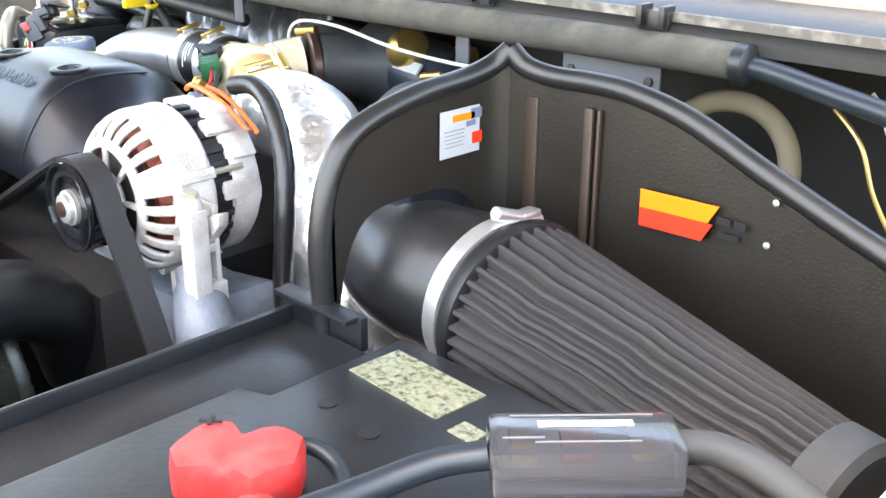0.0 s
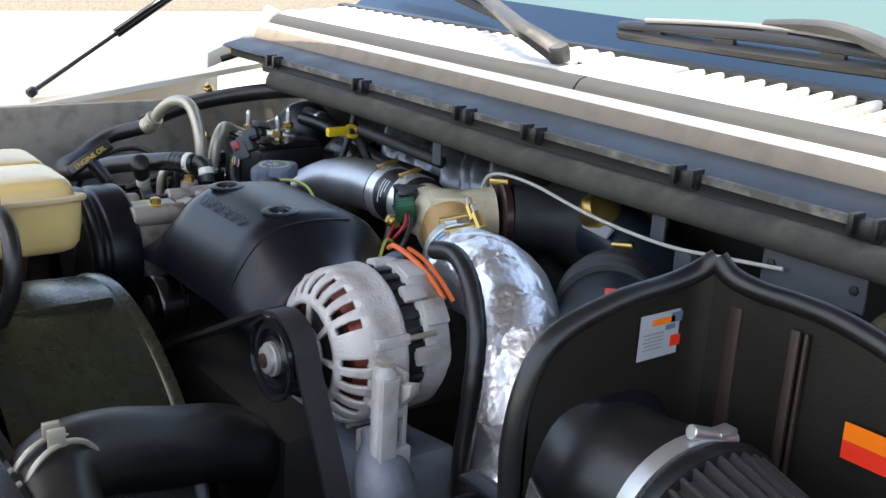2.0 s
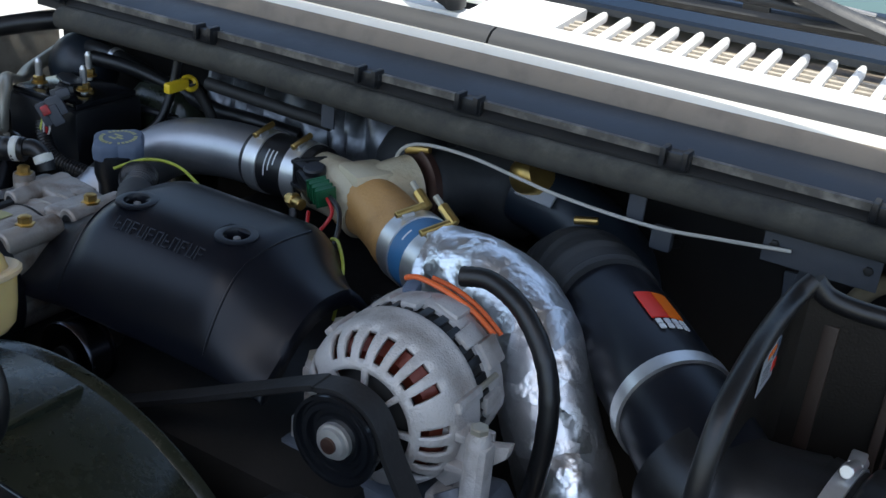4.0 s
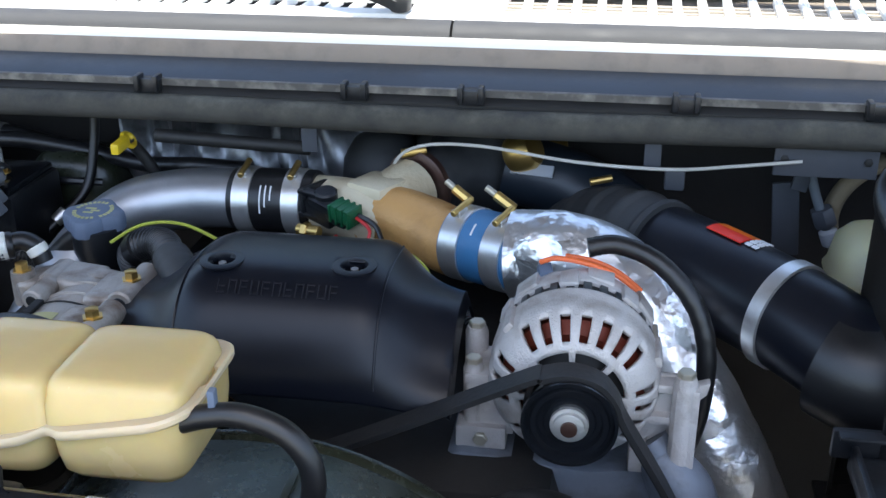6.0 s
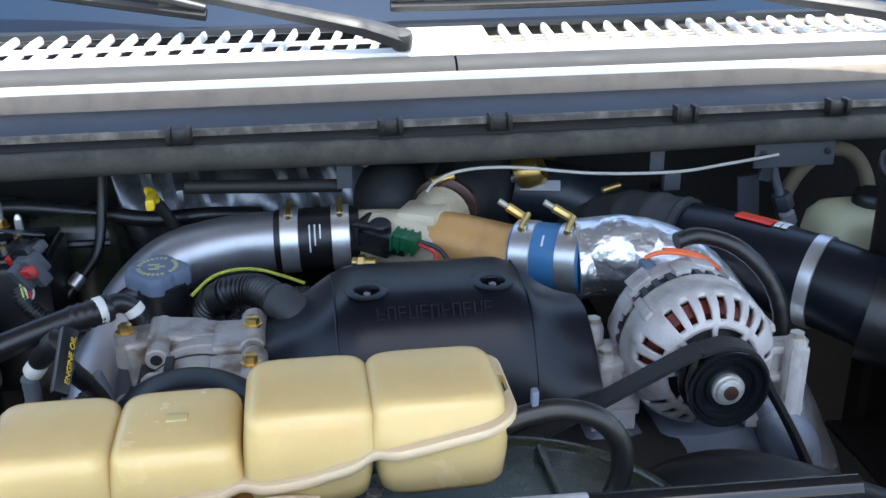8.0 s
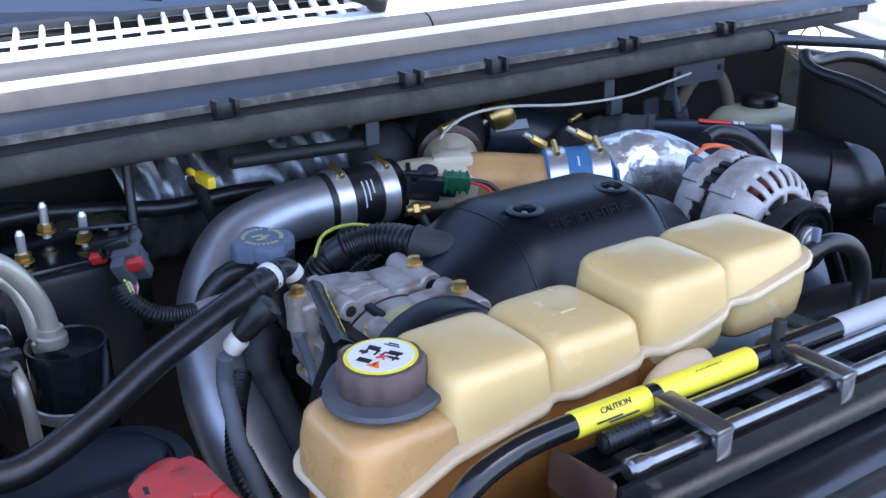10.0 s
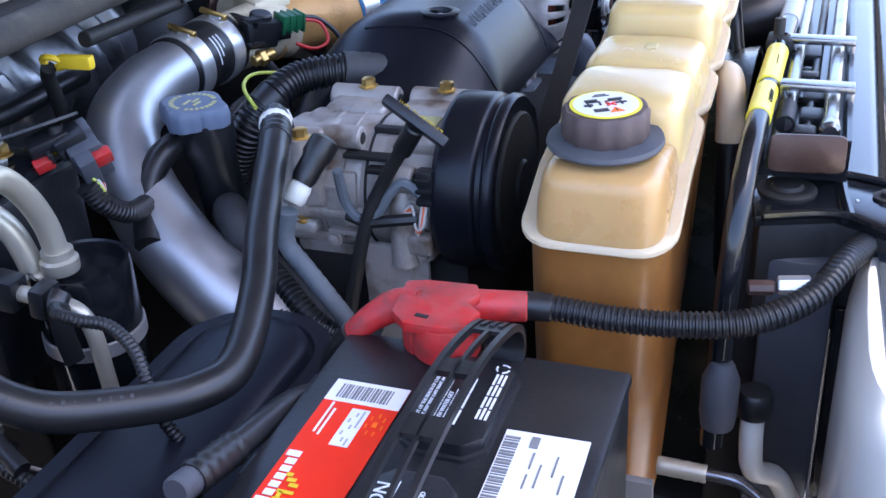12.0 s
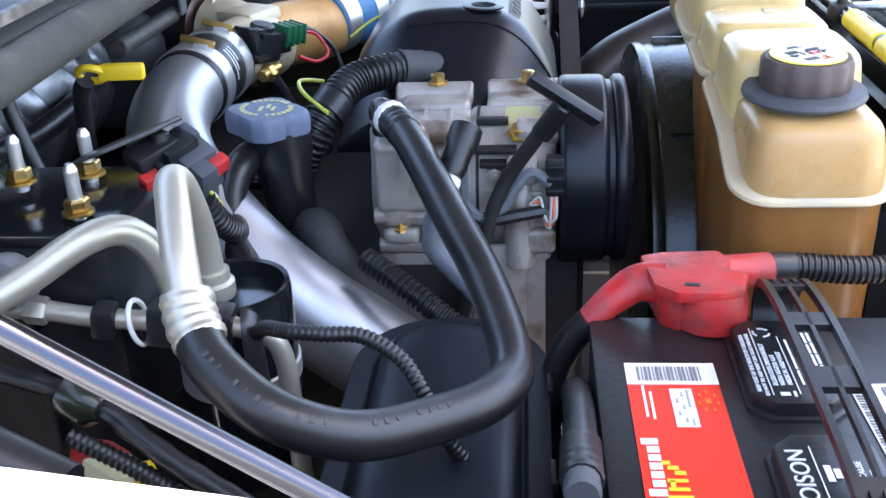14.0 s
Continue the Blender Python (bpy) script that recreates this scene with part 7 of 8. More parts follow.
def strap_band(i0, i1, v0, v1, th, lift=0.0):
    """A strip of the strap between two stations, from v0 to v1 across, th thick."""
    rings = []
    for i in range(i0, i1 + 1):
        k = SFR[i][2]
        up = YW.cross(k).normalized()
        up = up if up.z >= 0 and abs(up.z) > 0.2 else (up if up.x > 0 and i < 15 else (-up if up.z < 0 else up))
        c = SPATH[i] + up * lift
        rings.append([c + YW * v0 + up * th / 2, c + YW * v1 + up * th / 2, c + YW * v1 - up * th / 2, c + YW * v0 - up * th / 2])
    return skin(bmesh.new(), rings)


NS = len(SPATH) - 1
b = bmesh.new()
for i0, i1, v0, v1, th, lift in ((0, NS, -0.0135, -0.0098, 0.0050, 0.0005), (0, NS, 0.0098, 0.0135, 0.0050, 0.0005), (20, 42, -0.0012, 0.0012, 0.0040, -0.0005), (0, 20, -0.0100, 0.0100, 0.0028, 0.0), (42, NS, -0.0100, 0.0100, 0.0028, 0.0)):
    join(b, strap_band(i0, i1, v0, v1, th, lift))
for i in (26, 27, 33, 34):
    join(b, strap_band(i, i + 1, -0.0100, 0.0100, 0.0040, -0.0005))
for v in (-0.0058, 0.0, 0.0058):
    join(b, strap_band(6, 19, v - 0.0014, v + 0.0014, 0.0030, 0.0014))
    join(b, strap_band(43, NS - 6, v - 0.0014, v + 0.0014, 0.0030, 0.0014))
part("strap", b, RUBBER, pb, "ribbed black carry strap with openings")

tb = thing("terminal_boot", (-0.835, -0.31, 1.10), "dusty red rubber boot over the positive terminal", "terminal boot")
TM = pose(-0.832, -0.309, 0, 0, 0, 8)
b = lathe([(0.019, 0), (0.0225, 0.004), (0.0225, 0.020), (0.021, 0.027)], (-0.8445, -0.3215, 1.0985), (0, 0, 1), 28)
extrude([(-0.018, -0.022), (-0.024, 0.012), (-0.014, 0.020), (0.020, 0.020), (0.024, 0.008), (0.020, -0.022)], TM @ pose(0, 0, 1.0985), 0.026, 0.004, bm=b)
part("boot", b, RED, tb)
part("top_plate", extrude([(-0.030, -0.026), (-0.034, -0.010), (-0.030, 0.014), (-0.016, 0.025), (0.024, 0.024), (0.027, 0.010), (0.024, -0.026), (0.010, -0.030), (0.002, -0.022), (-0.012, -0.034)], TM @ pose(0, 0, 1.123), 0.0075, 0.002), RED, tb, "dusty flat red top")
part("sleeve", lathe([(0.0125, 0), (0.0130, 0.004), (0.0112, 0.020), (0.0105, 0.050), (0.0092, 0.051)], (-0.814, -0.316, 1.117), (0.012, -0.050, -0.001), 24), RED, tb)
part("ear", sweep([(-0.830, -0.296, 1.120), (-0.828, -0.280, 1.119), (-0.832, -0.266, 1.112), (-0.837, -0.252, 1.101), (-0.839, -0.244, 1.094)], 0.0130, 16, 8, rfun=lambda t, s: 1.1 - 0.55 * t, flat=0.7), RED, tb, "dusty tapered red flap")
part("mark", block((-0.8535, -0.3085, 1.1306), (0.0035, 0.009, 0.001), 0, (0, 0, -8)), INK, tb)
pcb = thing("battery_cable", (-0.75, -0.45, 1.0), "black corrugated battery cable running to the front support", "cable")
part("loom", corrugated([(-0.801, -0.364, 1.116), (-0.797, -0.385, 1.1145), (-0.795, -0.42, 1.111), (-0.790, -0.465, 1.110), (-0.780, -0.51, 1.113), (-0.757, -0.545, 1.123), (-0.725, -0.565, 1.135), (-0.68, -0.58, 1.13)], 0.0095, 0.0042, seg=16), RUBBER, pcb)
part("tape", rod((-0.801, -0.362, 1.116), (-0.7975, -0.382, 1.1148), 0.0100), RUBBER, pcb)
pcc = thing("battery_cable", (-0.85, -0.22, 1.0), "black battery cable dropping beside the battery", "cable")
part("cable", sweep([(-0.838, -0.250, 1.098), (-0.838, -0.236, 1.080), (-0.842, -0.226, 1.05), (-0.86, -0.222, 1.02), (-0.93, -0.226, 1.01), (-1.0, -0.232, 1.02), (-1.06, -0.238, 1.02)], 0.0095, 14), RUBBER, pcc)

# ---------------------------------------------------------------- front: support, latch, prop rod
rs = thing("radiator_support", (-0.28, -0.54, 1.0), "black painted radiator support across the front", "radiator support", kind="structure")
part("crossbar", bar_x([(-0.505, 1.075), (-0.505, 1.118), (-0.512, 1.126), (-0.575, 1.126), (-0.585, 1.118), (-0.585, 1.075)], -0.612, 0.45), GLOSSY, rs, "glossy black crossbar")
b = bmesh.new()
vs = []
for i in range(41):
    x = -0.575 + 0.975 * i / 40
    row = []
    for k in range(19):
        u = k / 18
        y = -0.590 - 0.27 * u
        e = min(1.0, max(0.0, (x + 0.575) / 0.10)) * min(1.0, u / 0.16) * min(1.0, (1 - u) / 0.2 + 0.15)
        e = e * e * (3 - 2 * e)
        row.append(b.verts.new((x, y, 1.124 - 0.030 * u - 0.040 * e * (0.75 + 0.25 * math.cos(x * 9)))))
    vs.append(row)
for i in range(40):
    for k in range(18):
        b.faces.new((vs[i][k], vs[i + 1][k], vs[i + 1][k + 1], vs[i][k + 1]))
pan = part("front_panel", b, GLOSSY, rs, "glossy black pressed front panel", angle=60)
md = pan.modifiers.new("thick", "SOLIDIFY")
md.thickness, md.offset = 0.004, -1
part("radiator", block((-0.225, -0.50, 0.80), (0.84, 0.05, 0.54), 0.005), DARK, rs, "dark radiator core")
part("side_post", block((-0.666, -0.533, 0.945), (0.020, 0.050, 0.29), 0.004), NECKB, rs, "dull blue-grey side post")
part("closing_panel", block((-0.590, -0.715, 0.965), (0.170, 0.31, 0.18), 0.004), GLOSSY, rs)
pr = thing("prop_rod", (-0.6, -0.49, 1.1), "glossy black prop rod with yellow caution sleeves", "prop rod")
part("rod", sweep([(-0.752, -0.486, 0.98), (-0.748, -0.487, 1.06), (-0.742, -0.488, 1.115), (-0.732, -0.489, 1.150), (-0.712, -0.490, 1.176), (-0.682, -0.491, 1.189), (-0.643, -0.492, 1.193), (-0.57, -0.494, 1.193), (-0.50, -0.495, 1.192), (-0.45, -0.496, 1.191)], 0.0084, 16, 8), GLOSSY, pr)
part("upper_rod", rod((-0.442, -0.498, 1.193), (-0.12, -0.506, 1.192), 0.0092, 20), GLOSSY, pr)
part("paper_label", rod((-0.381, -0.4997, 1.1928), (-0.302, -0.5015, 1.1925), 0.0098, 24), GREYL, pr, "white paper label")
b = block((-0.440, -0.496, 1.192), (0.030, 0.024, 0.016), 0.006)
rod((-0.440, -0.494, 1.196), (-0.438, -0.494, 1.214), 0.005, 12, bm=b)
part("joint", b, DARK, pr, "grimy steel rod joint")
for x0, x1 in ((-0.635, -0.570), (-0.562, -0.470)):
    sv = part("caution_sleeve", rod((x0, -0.4920 - (x0 + 0.64) * 0.02, 1.1930), (x1, -0.4920 - (x1 + 0.64) * 0.02, 1.1925), 0.0094, 18), YELL, pr, "yellow caution sleeve")
    words("CAUTION", facing(((x0 + x1) / 2, -0.4988, 1.2003), (1, 0, 0), (0, 0.65, 0.75)), 0.0058, INK, "lettering", sv)
    bars(facing(((x0 + x1) / 2, -0.5015, 1.1957), (1, 0, 0), (0, 0.35, 0.93)), [(-0.008, -0.001, 0.022, 0.0012), (0.004, -0.003, 0.026, 0.0012)], INK, "print", sv, z=0.0006)
hl = thing("hood_latch", (-0.5, -0.54, 1.146), "steel hood latch rails with a brown end plate", "hood latch")
for y, z, mt, r, xe in ((-0.511, 1.170, RAILM, 0.0058, -0.612), (-0.543, 1.170, RAILM, 0.0062, -0.622), (-0.527, 1.158, PLASTIC, 0.004, -0.64)):
    part("rail", rod((xe, y, z), (-0.18, y - 0.004, z), r, 14), mt, hl)
b = extrude(squircle(0, 0, 0.0265, 0.014, 8, 28), facing((-0.644, -0.529, 1.162), (0.10, -1, 0), (0.12, 0, 1)), 0.003, 0.0006)
block((-0.636, -0.529, 1.150), (0.018, 0.050, 0.003), 0.001, bm=b)
part("end_plate", b, COPPERB, hl, "brown varnished end plate")
for x in (-0.553, -0.430):
    b = block((x, -0.531, 1.181), (0.016, 0.056, 0.006), 0.002)
    for y in (-0.506, -0.556):
        block((x, y, 1.171), (0.014, 0.006, 0.020), 0.002, bm=b)
    part("cross_piece", b, RAILM, hl, "tarnished cross piece")
part("spring_coil", corrugated([(-0.612, -0.511, 1.170), (-0.575, -0.511, 1.170)], 0.0074, 0.004), PLASTIC, hl)
part("ferrule", lathe([(0.0045, 0), (0.0078, 0.003), (0.0078, 0.012), (0.0065, 0.018)], (-0.622, -0.543, 1.170), (1, 0, 0), 16), RAILM, hl)
part("latch_bed", bar_x([(-0.496, 1.140), (-0.496, 1.160), (-0.499, 1.160), (-0.500, 1.146), (-0.553, 1.146), (-0.5545, 1.172), (-0.558, 1.172), (-0.558, 1.140)], -0.640, -0.20), GLOSSY, hl, "black steel channel of the latch")
for x, w in ((-0.600, 0.018), (-0.565, 0.026), (-0.515, 0.034), (-0.470, 0.016), (-0.40, 0.040)):
    part("latch_block", block((x, -0.527 + 0.004 * math.sin(x * 90), 1.158), (w, 0.018, 0.012), 0.003), PLASTIC, hl)
of2 = thing("overflow_fitting", (-0.52, -0.47, 1.05), "milky white hose fitting over a black hose beside the tank", "fitting")
part("fitting", sweep([(-0.470, -0.458, 1.176), (-0.497, -0.463, 1.182), (-0.520, -0.467, 1.178), (-0.533, -0.469, 1.160), (-0.537, -0.470, 1.140)], 0.0120, 18, 6), TANKS, of2)
part("hose", sweep([(-0.536, -0.470, 1.146), (-0.540, -0.471, 1.12), (-0.548, -0.474, 1.07), (-0.550, -0.478, 0.98)], 0.0105, 16), RUBBER, of2)
BRK = [(-0.682, -0.498), (-0.640, -0.492), (-0.598, -0.505), (-0.596, -0.560), (-0.622, -0.622), (-0.698, -0.626), (-0.684, -0.585), (-0.664, -0.552)]
part("corner_bracket", extrude(BRK, pose(0, 0, 1.1175), 0.0085, 0.002), GLOSSY, rs, "chipped glossy black corner bracket")
part("bracket_base", extrude([(x * 0.94 - 0.038, y * 0.94 - 0.033) for x, y in BRK], pose(0, 0, 1.03), 0.088, 0.004), DARK, rs)
for pts in ([(-0.700, -0.624), (-0.686, -0.585), (-0.667, -0.552), (-0.682, -0.503)], [(-0.600, -0.508), (-0.598, -0.560), (-0.616, -0.604)], [(-0.672, -0.560), (-0.640, -0.556), (-0.602, -0.553)]):
    part("bracket_flange", sweep([(x, y, 1.1265) for x, y in pts], 0.0036, 8, 6, flat=1.6), GLOSSY, rs, "folded edge with chipped paint")
for x0, y0, w0 in ((-0.690, -0.600, 0.010), (-0.676, -0.570, 0.006), (-0.628, -0.613, 0.006), (-0.640, -0.566, 0.004)):
    part("paint_chip", lathe([(w0 * 0.4, 0), (w0 * 0.3, 0.0008)], (x0, y0, 1.1262), (0, 0, 1), 7), ALU, rs, "bare chipped spot")
part("round_washer", lathe([(0.0215, 0), (0.0215, 0.002), (0.019, 0.0035), (0.015, 0.003), (0.012, 0.0035), (0.010, 0.006), (0.005, 0.0065)], (-0.633, -0.517, 1.126), (0, 0, 1), 28), DARK, rs, "ridged round plug")
for bx, by in ((-0.631, -0.587), (-0.667, -0.605)):
    part("washer", lathe([(0.0105, 0), (0.0105, 0.0018)], (bx, by, 1.126), (0, 0, 1), 20), DARK, rs)
    part("bolt", hexnut((bx, by, 1.1276), (0, 0, 1), 0.0060, 0.004), DARK, rs)
part("cone_bumper", lathe([(0.011, 0), (0.0105, 0.006), (0.006, 0.012), (0.001, 0.013)], (-0.585, -0.597, 1.122), (0, 0, 1), 20), RUBBER, rs)
# ---- upper radiator hose and fan shroud
uh = thing("radiator_hose", (-0.05, -0.38, 1.0), "thick black upper radiator hose with a spring clamp", "radiator hose")
part("hose", sweep([(0.02, -0.49, 1.09), (-0.035, -0.478, 1.110), (-0.065, -0.435, 1.105), (-0.085, -0.375, 1.085), (-0.115, -0.315, 1.060), (-0.150, -0.275, 1.020), (-0.19, -0.245, 0.95)], 0.0330, 28, 8), RUBBER, uh)
b = sweep([(-0.030 + 0.0350 * math.cos(a) * 0.35, -0.482 + 0.0350 * math.cos(a) * -0.9, 1.110 + 0.0350 * math.sin(a)) for a in [2 * math.pi * k / 24 for k in range(24)]], 0.0022, 8, 2, closed=True)
sweep([(-0.018 + 0.0350 * math.cos(a) * 0.35, -0.476 + 0.0350 * math.cos(a) * -0.9, 1.110 + 0.0350 * math.sin(a)) for a in [2 * math.pi * k / 24 for k in range(24)]], 0.0022, 8, 2, closed=True, bm=b)
for dz in (-0.006, 0.006):
    block((-0.024 + dz, -0.479, 1.1500), (0.004, 0.012, 0.014), 0.001, bm=b)
part("spring_clamp", b, TUBE, uh, "pale wire spring clamp")
shp = thing("fan_shroud", (-0.3, -0.43, 0.8), "grey-black plastic fan shroud around the fan", "fan shroud")
part("ring", lathe([(0.224, -0.322), (0.233, -0.322), (0.241, -0.328), (0.244, -0.338), (0.248, -0.42), (0.256, -0.475), (0.250, -0.475), (0.242, -0.42), (0.236, -0.345), (0.224, -0.335)], (-0.335, 0, 0.893), (0, 1, 0), 96), SHROUD, shp)
part("lip", lathe([(0.2415, -0.3225), (0.2455, -0.3245), (0.2465, -0.331), (0.2435, -0.336)], (-0.335, 0, 0.893), (0, 1, 0), 96), SHROUD, shp, "rolled edge of the shroud")
for a in (35, 80, 125):
    p = Vector((-0.335 + 0.247 * math.cos(radians(a)), -0.40, 0.893 + 0.247 * math.sin(radians(a))))
    part("rib", block(tuple(p), (0.010, 0.11, 0.006), 0.002, (0, -a, 0)), SHROUD, shp)
fn = thing("fan", (-0.335, -0.40, 0.893), "olive yellow plastic cooling fan", "fan")
part("hub", lathe([(0.05, 0), (0.06, 0.01), (0.06, 0.05), (0.02, 0.06)], (-0.335, -0.43, 0.893), (0, 1, 0), 32), DARK, fn)
for k in range(9):
    a = 2 * math.pi * k / 9 + 0.2
    rad, t = Vector((math.cos(a), 0, math.sin(a))), Vector((-math.sin(a), 0, math.cos(a)))
    rings = []
    for i in range(7):
        r = 0.055 + 0.16 * i / 6
        w = 0.030 + 0.016 * i / 6
        c = Vector((-0.335, -0.40, 0.893)) + rad * r
        dd = (t * 0.8 + Vector((0, 0.6, 0))).normalized()
        nn = dd.cross(rad).normalized() * 0.0015
        rings.append([c + dd * w + nn, c - dd * w + nn, c - dd * w - nn, c + dd * w - nn])
    part("blade", skin(bmesh.new(), rings), OLIVE, fn)

# white corner panel with its label
hp = thing("header_panel", (-0.80, -0.66, 0.9), "white painted front corner panel with navy and yellow labels", "body panel")
b = bmesh.new()
skin(b, [[Vector((x, y, z)) for x, y in squircle(-0.775, -0.675, 0.135 * s, 0.105 * s, 4, 40)] for z, s in ((0.86, 1.0), (1.06, 1.0), (1.082, 0.97), (1.094, 0.90), (1.098, 0.75))])
part("panel", b, WHITE, hp)
HLM = facing((-0.765, -0.635, 1.0988), (0.03, -1, 0), (1, 0.03, 0))
hlb = decal(HLM, 0.092, 0.145, NAVY, "label", hp, "navy and yellow printed label")
decal(HLM @ pose(-0.031, -0.048, 0.0004), 0.028, 0.047, YELL, "label_band", hlb)
decal(HLM @ pose(0.0155, -0.048, 0.0004), 0.061, 0.047, YELL, "label_band", hlb)
bars(HLM, [(-0.0175, 0.022, 0.0016, 0.09), (0, -0.024, 0.09, 0.0012)], YELL, "border", hlb, z=0.0006)
rnd = random.Random(4)
bars(HLM, [(-0.040 + 0.0030 * k, 0.036 - rnd.random() * 0.006, 0.0011, 0.040 + rnd.random() * 0.008) for k in range(7)] + [(-0.014 + 0.0030 * k, 0.028 - rnd.random() * 0.01, 0.0011, 0.06 + rnd.random() * 0.014) for k in range(17) if k % 6], PAPER, "print", hlb, z=0.0006)
bars(HLM, [(-0.028, -0.036, 0.012, 0.012), (-0.006, -0.034, 0.014, 0.014), (0.016, -0.034, 0.016, 0.003), (0.016, -0.040, 0.003, 0.012), (-0.004, -0.056, 0.010, 0.003), (-0.004, -0.056, 0.003, 0.010), (0.018, -0.058, 0.012, 0.010)], INK, "print", hlb, z=0.0010)
bars(HLM, [(-0.006, -0.034, 0.009, 0.009), (0.018, -0.058, 0.006, 0.005)], YELL, "print", hlb, z=0.0014)

# washer filler pipe, silver line, grey bracket beside the battery
wp = thing("washer_filler", (-0.72, -0.505, 0.9), "white filler pipe with a black cap", "filler pipe")
part("pipe", sweep([(-0.730, -0.517, 1.006), (-0.733, -0.518, 0.975), (-0.728, -0.522, 0.95), (-0.71, -0.54, 0.93), (-0.70, -0.56, 0.88)], 0.0088, 14), MILK, wp)
part("cap", lathe([(0.0125, 0), (0.0135, 0.002), (0.0135, 0.018), (0.011, 0.021)], (-0.730, -0.517, 1.004), (0, 0, 1), 20), PLASTIC, wp, "black cap")
sl2 = thing("condenser_line", (-0.76, -0.48, 0.95), "slim aluminium condenser line with a crimped end", "refrigerant line")
part("tube", sweep([(-0.785, -0.488, 0.985), (-0.787, -0.512, 0.985), (-0.795, -0.527, 0.982), (-0.803, -0.541, 0.978), (-0.806, -0.566, 0.974), (-0.79, -0.60, 0.95)], 0.0046, 12), RAILM, sl2)
part("crimp", sweep([(-0.784, -0.456, 0.985), (-0.785, -0.491, 0.985)], 0.0070, 14, 12, rfun=lambda t, s: 1.0 - 0.08 * (0.5 + 0.5 * math.cos(s * 2 * math.pi / 0.006))), TUBE, sl2)
gb = thing("tank_bracket", (-0.77, -0.44, 0.85), "dull grey steel bracket under the coolant tank", "bracket")
part("plate", block((-0.778, -0.432, 0.915), (0.006, 0.045, 0.12), 0.001, (0, -12, 0)), GREY, gb)
part("grommet", lathe([(0.010, 0), (0.010, 0.002), (0.006, 0.003)], (-0.784, -0.440, 0.90), (-1, 0, 0.2), 18), INK, gb, "black rubber grommet")
part("rod_foot", lathe([(0.012, 0), (0.0135, 0.01), (0.0135, 0.040), (0.009, 0.052), (0.0072, 0.055)], (-0.754, -0.489, 1.000), (0.02, 0, 1), 20), NECKB, pr, "dusty rubber foot")
ff = thing("line_fitting", (-0.745, -0.53, 1.12), "small pinkish steel line fittings on the support", "fitting")
part("fitting", rod((-0.752, -0.505, 1.123), (-0.748, -0.522, 1.123), 0.0055, 8), COPPERB, ff)
part("fitting", rod((-0.748, -0.524, 1.125), (-0.744, -0.545, 1.126), 0.0065, 6), STEEL, ff)

# charge hose below and dusty rubber elbow
le = thing("coolant_hose", (-0.63, -0.04, 0.95), "dusty black coolant hose under the wiring", "hose")
part("hose", sweep([(-0.632, -0.030, 1.060), (-0.640, -0.036, 1.075), (-0.650, -0.045, 1.072), (-0.655, -0.055, 1.052), (-0.650, -0.068, 1.028), (-0.648, -0.092, 1.003), (-0.645, -0.13, 0.975), (-0.64, -0.17, 0.95)], 0.0170, 20, 8, rfun=lambda t, s: 1.0 + 0.03 * math.sin(s * 260)), DUSTELB, le)

# foil heat blanket and turbo parts behind the manifold
fb = thing("foil_blanket", (-0.5, 0.25, 1.08), "pleated dull silver foil heat blanket by the firewall", "heat blanket")
b = bmesh.new()
vs = []
for i in range(61):
    x = -0.70 + 0.32 * i / 60
    col = []
    for k in range(13):
        u = k / 12
        z = 1.07 + 0.165 * u
        q = Vector((x * 30, u * 3.2, 0))
        y = 0.252 - 0.045 * math.sin(math.pi * min(1, u * 1.1)) * (0.6 + 0.4 * math.sin((x + 0.7) * 9)) + 0.010 * math.sin(x * 150 + u * 5 + 2 * math.sin(x * 40)) * (0.4 + 0.6 * u) + 0.012 * noise.noise(q)
        col.append(b.verts.new((x + 0.012 * math.sin(u * 4), y, z)))
    vs.append(col)
for i in range(60):
    for k in range(12):
        b.faces.new((vs[i][k], vs[i + 1][k], vs[i + 1][k + 1], vs[i][k + 1]))
sheet = part("blanket", b, DULLFOIL, fb)
md = sheet.modifiers.new("thick", "SOLIDIFY")
md.thickness = 0.003
bu = thing("brass_union", (-0.15, 0.26, 1.17), "brass pipe union on the turbo", "fitting")
part("union", rod((-0.182, 0.235, 1.185), (-0.135, 0.245, 1.182), 0.013, 18), BRASS, bu)
tu = thing("turbocharger", (-0.25, 0.22, 1.05), "dark rusty turbocharger housing by the firewall", "turbocharger")
part("volute", sweep([(-0.25 + 0.07 * math.cos(a), 0.235, 1.12 + 0.07 * math.sin(a)) for a in [radians(30 * k) for k in range(11)]], 0.036, 18, 5, rfun=lambda t, s: 0.6 + 0.4 * t), DARK, tu)
part("outlet", sweep([(-0.20, 0.215, 1.165), (-0.13, 0.205, 1.150), (-0.07, 0.175, 1.13), (-0.04, 0.13, 1.115)], 0.042, 22, 8), NAVY, tu, "dark pipe with a worn sticker")
part("sticker", block((-0.170, 0.172, 1.178), (0.05, 0.003, 0.014), 0.0, (-40, 0, -12)), GREYL, tu, "worn grey sticker")
bxx = thing("small_module", (0.09, 0.09, 1.13), "small grey plastic module on the firewall", "module")
part("body", block((-0.012, 0.138, 1.188), (0.022, 0.012, 0.024), 0.003), NECKB, bxx)
part("stem", rod((-0.012, 0.142, 1.18), (-0.012, 0.20, 1.16), 0.005, 10), DARK, bxx)

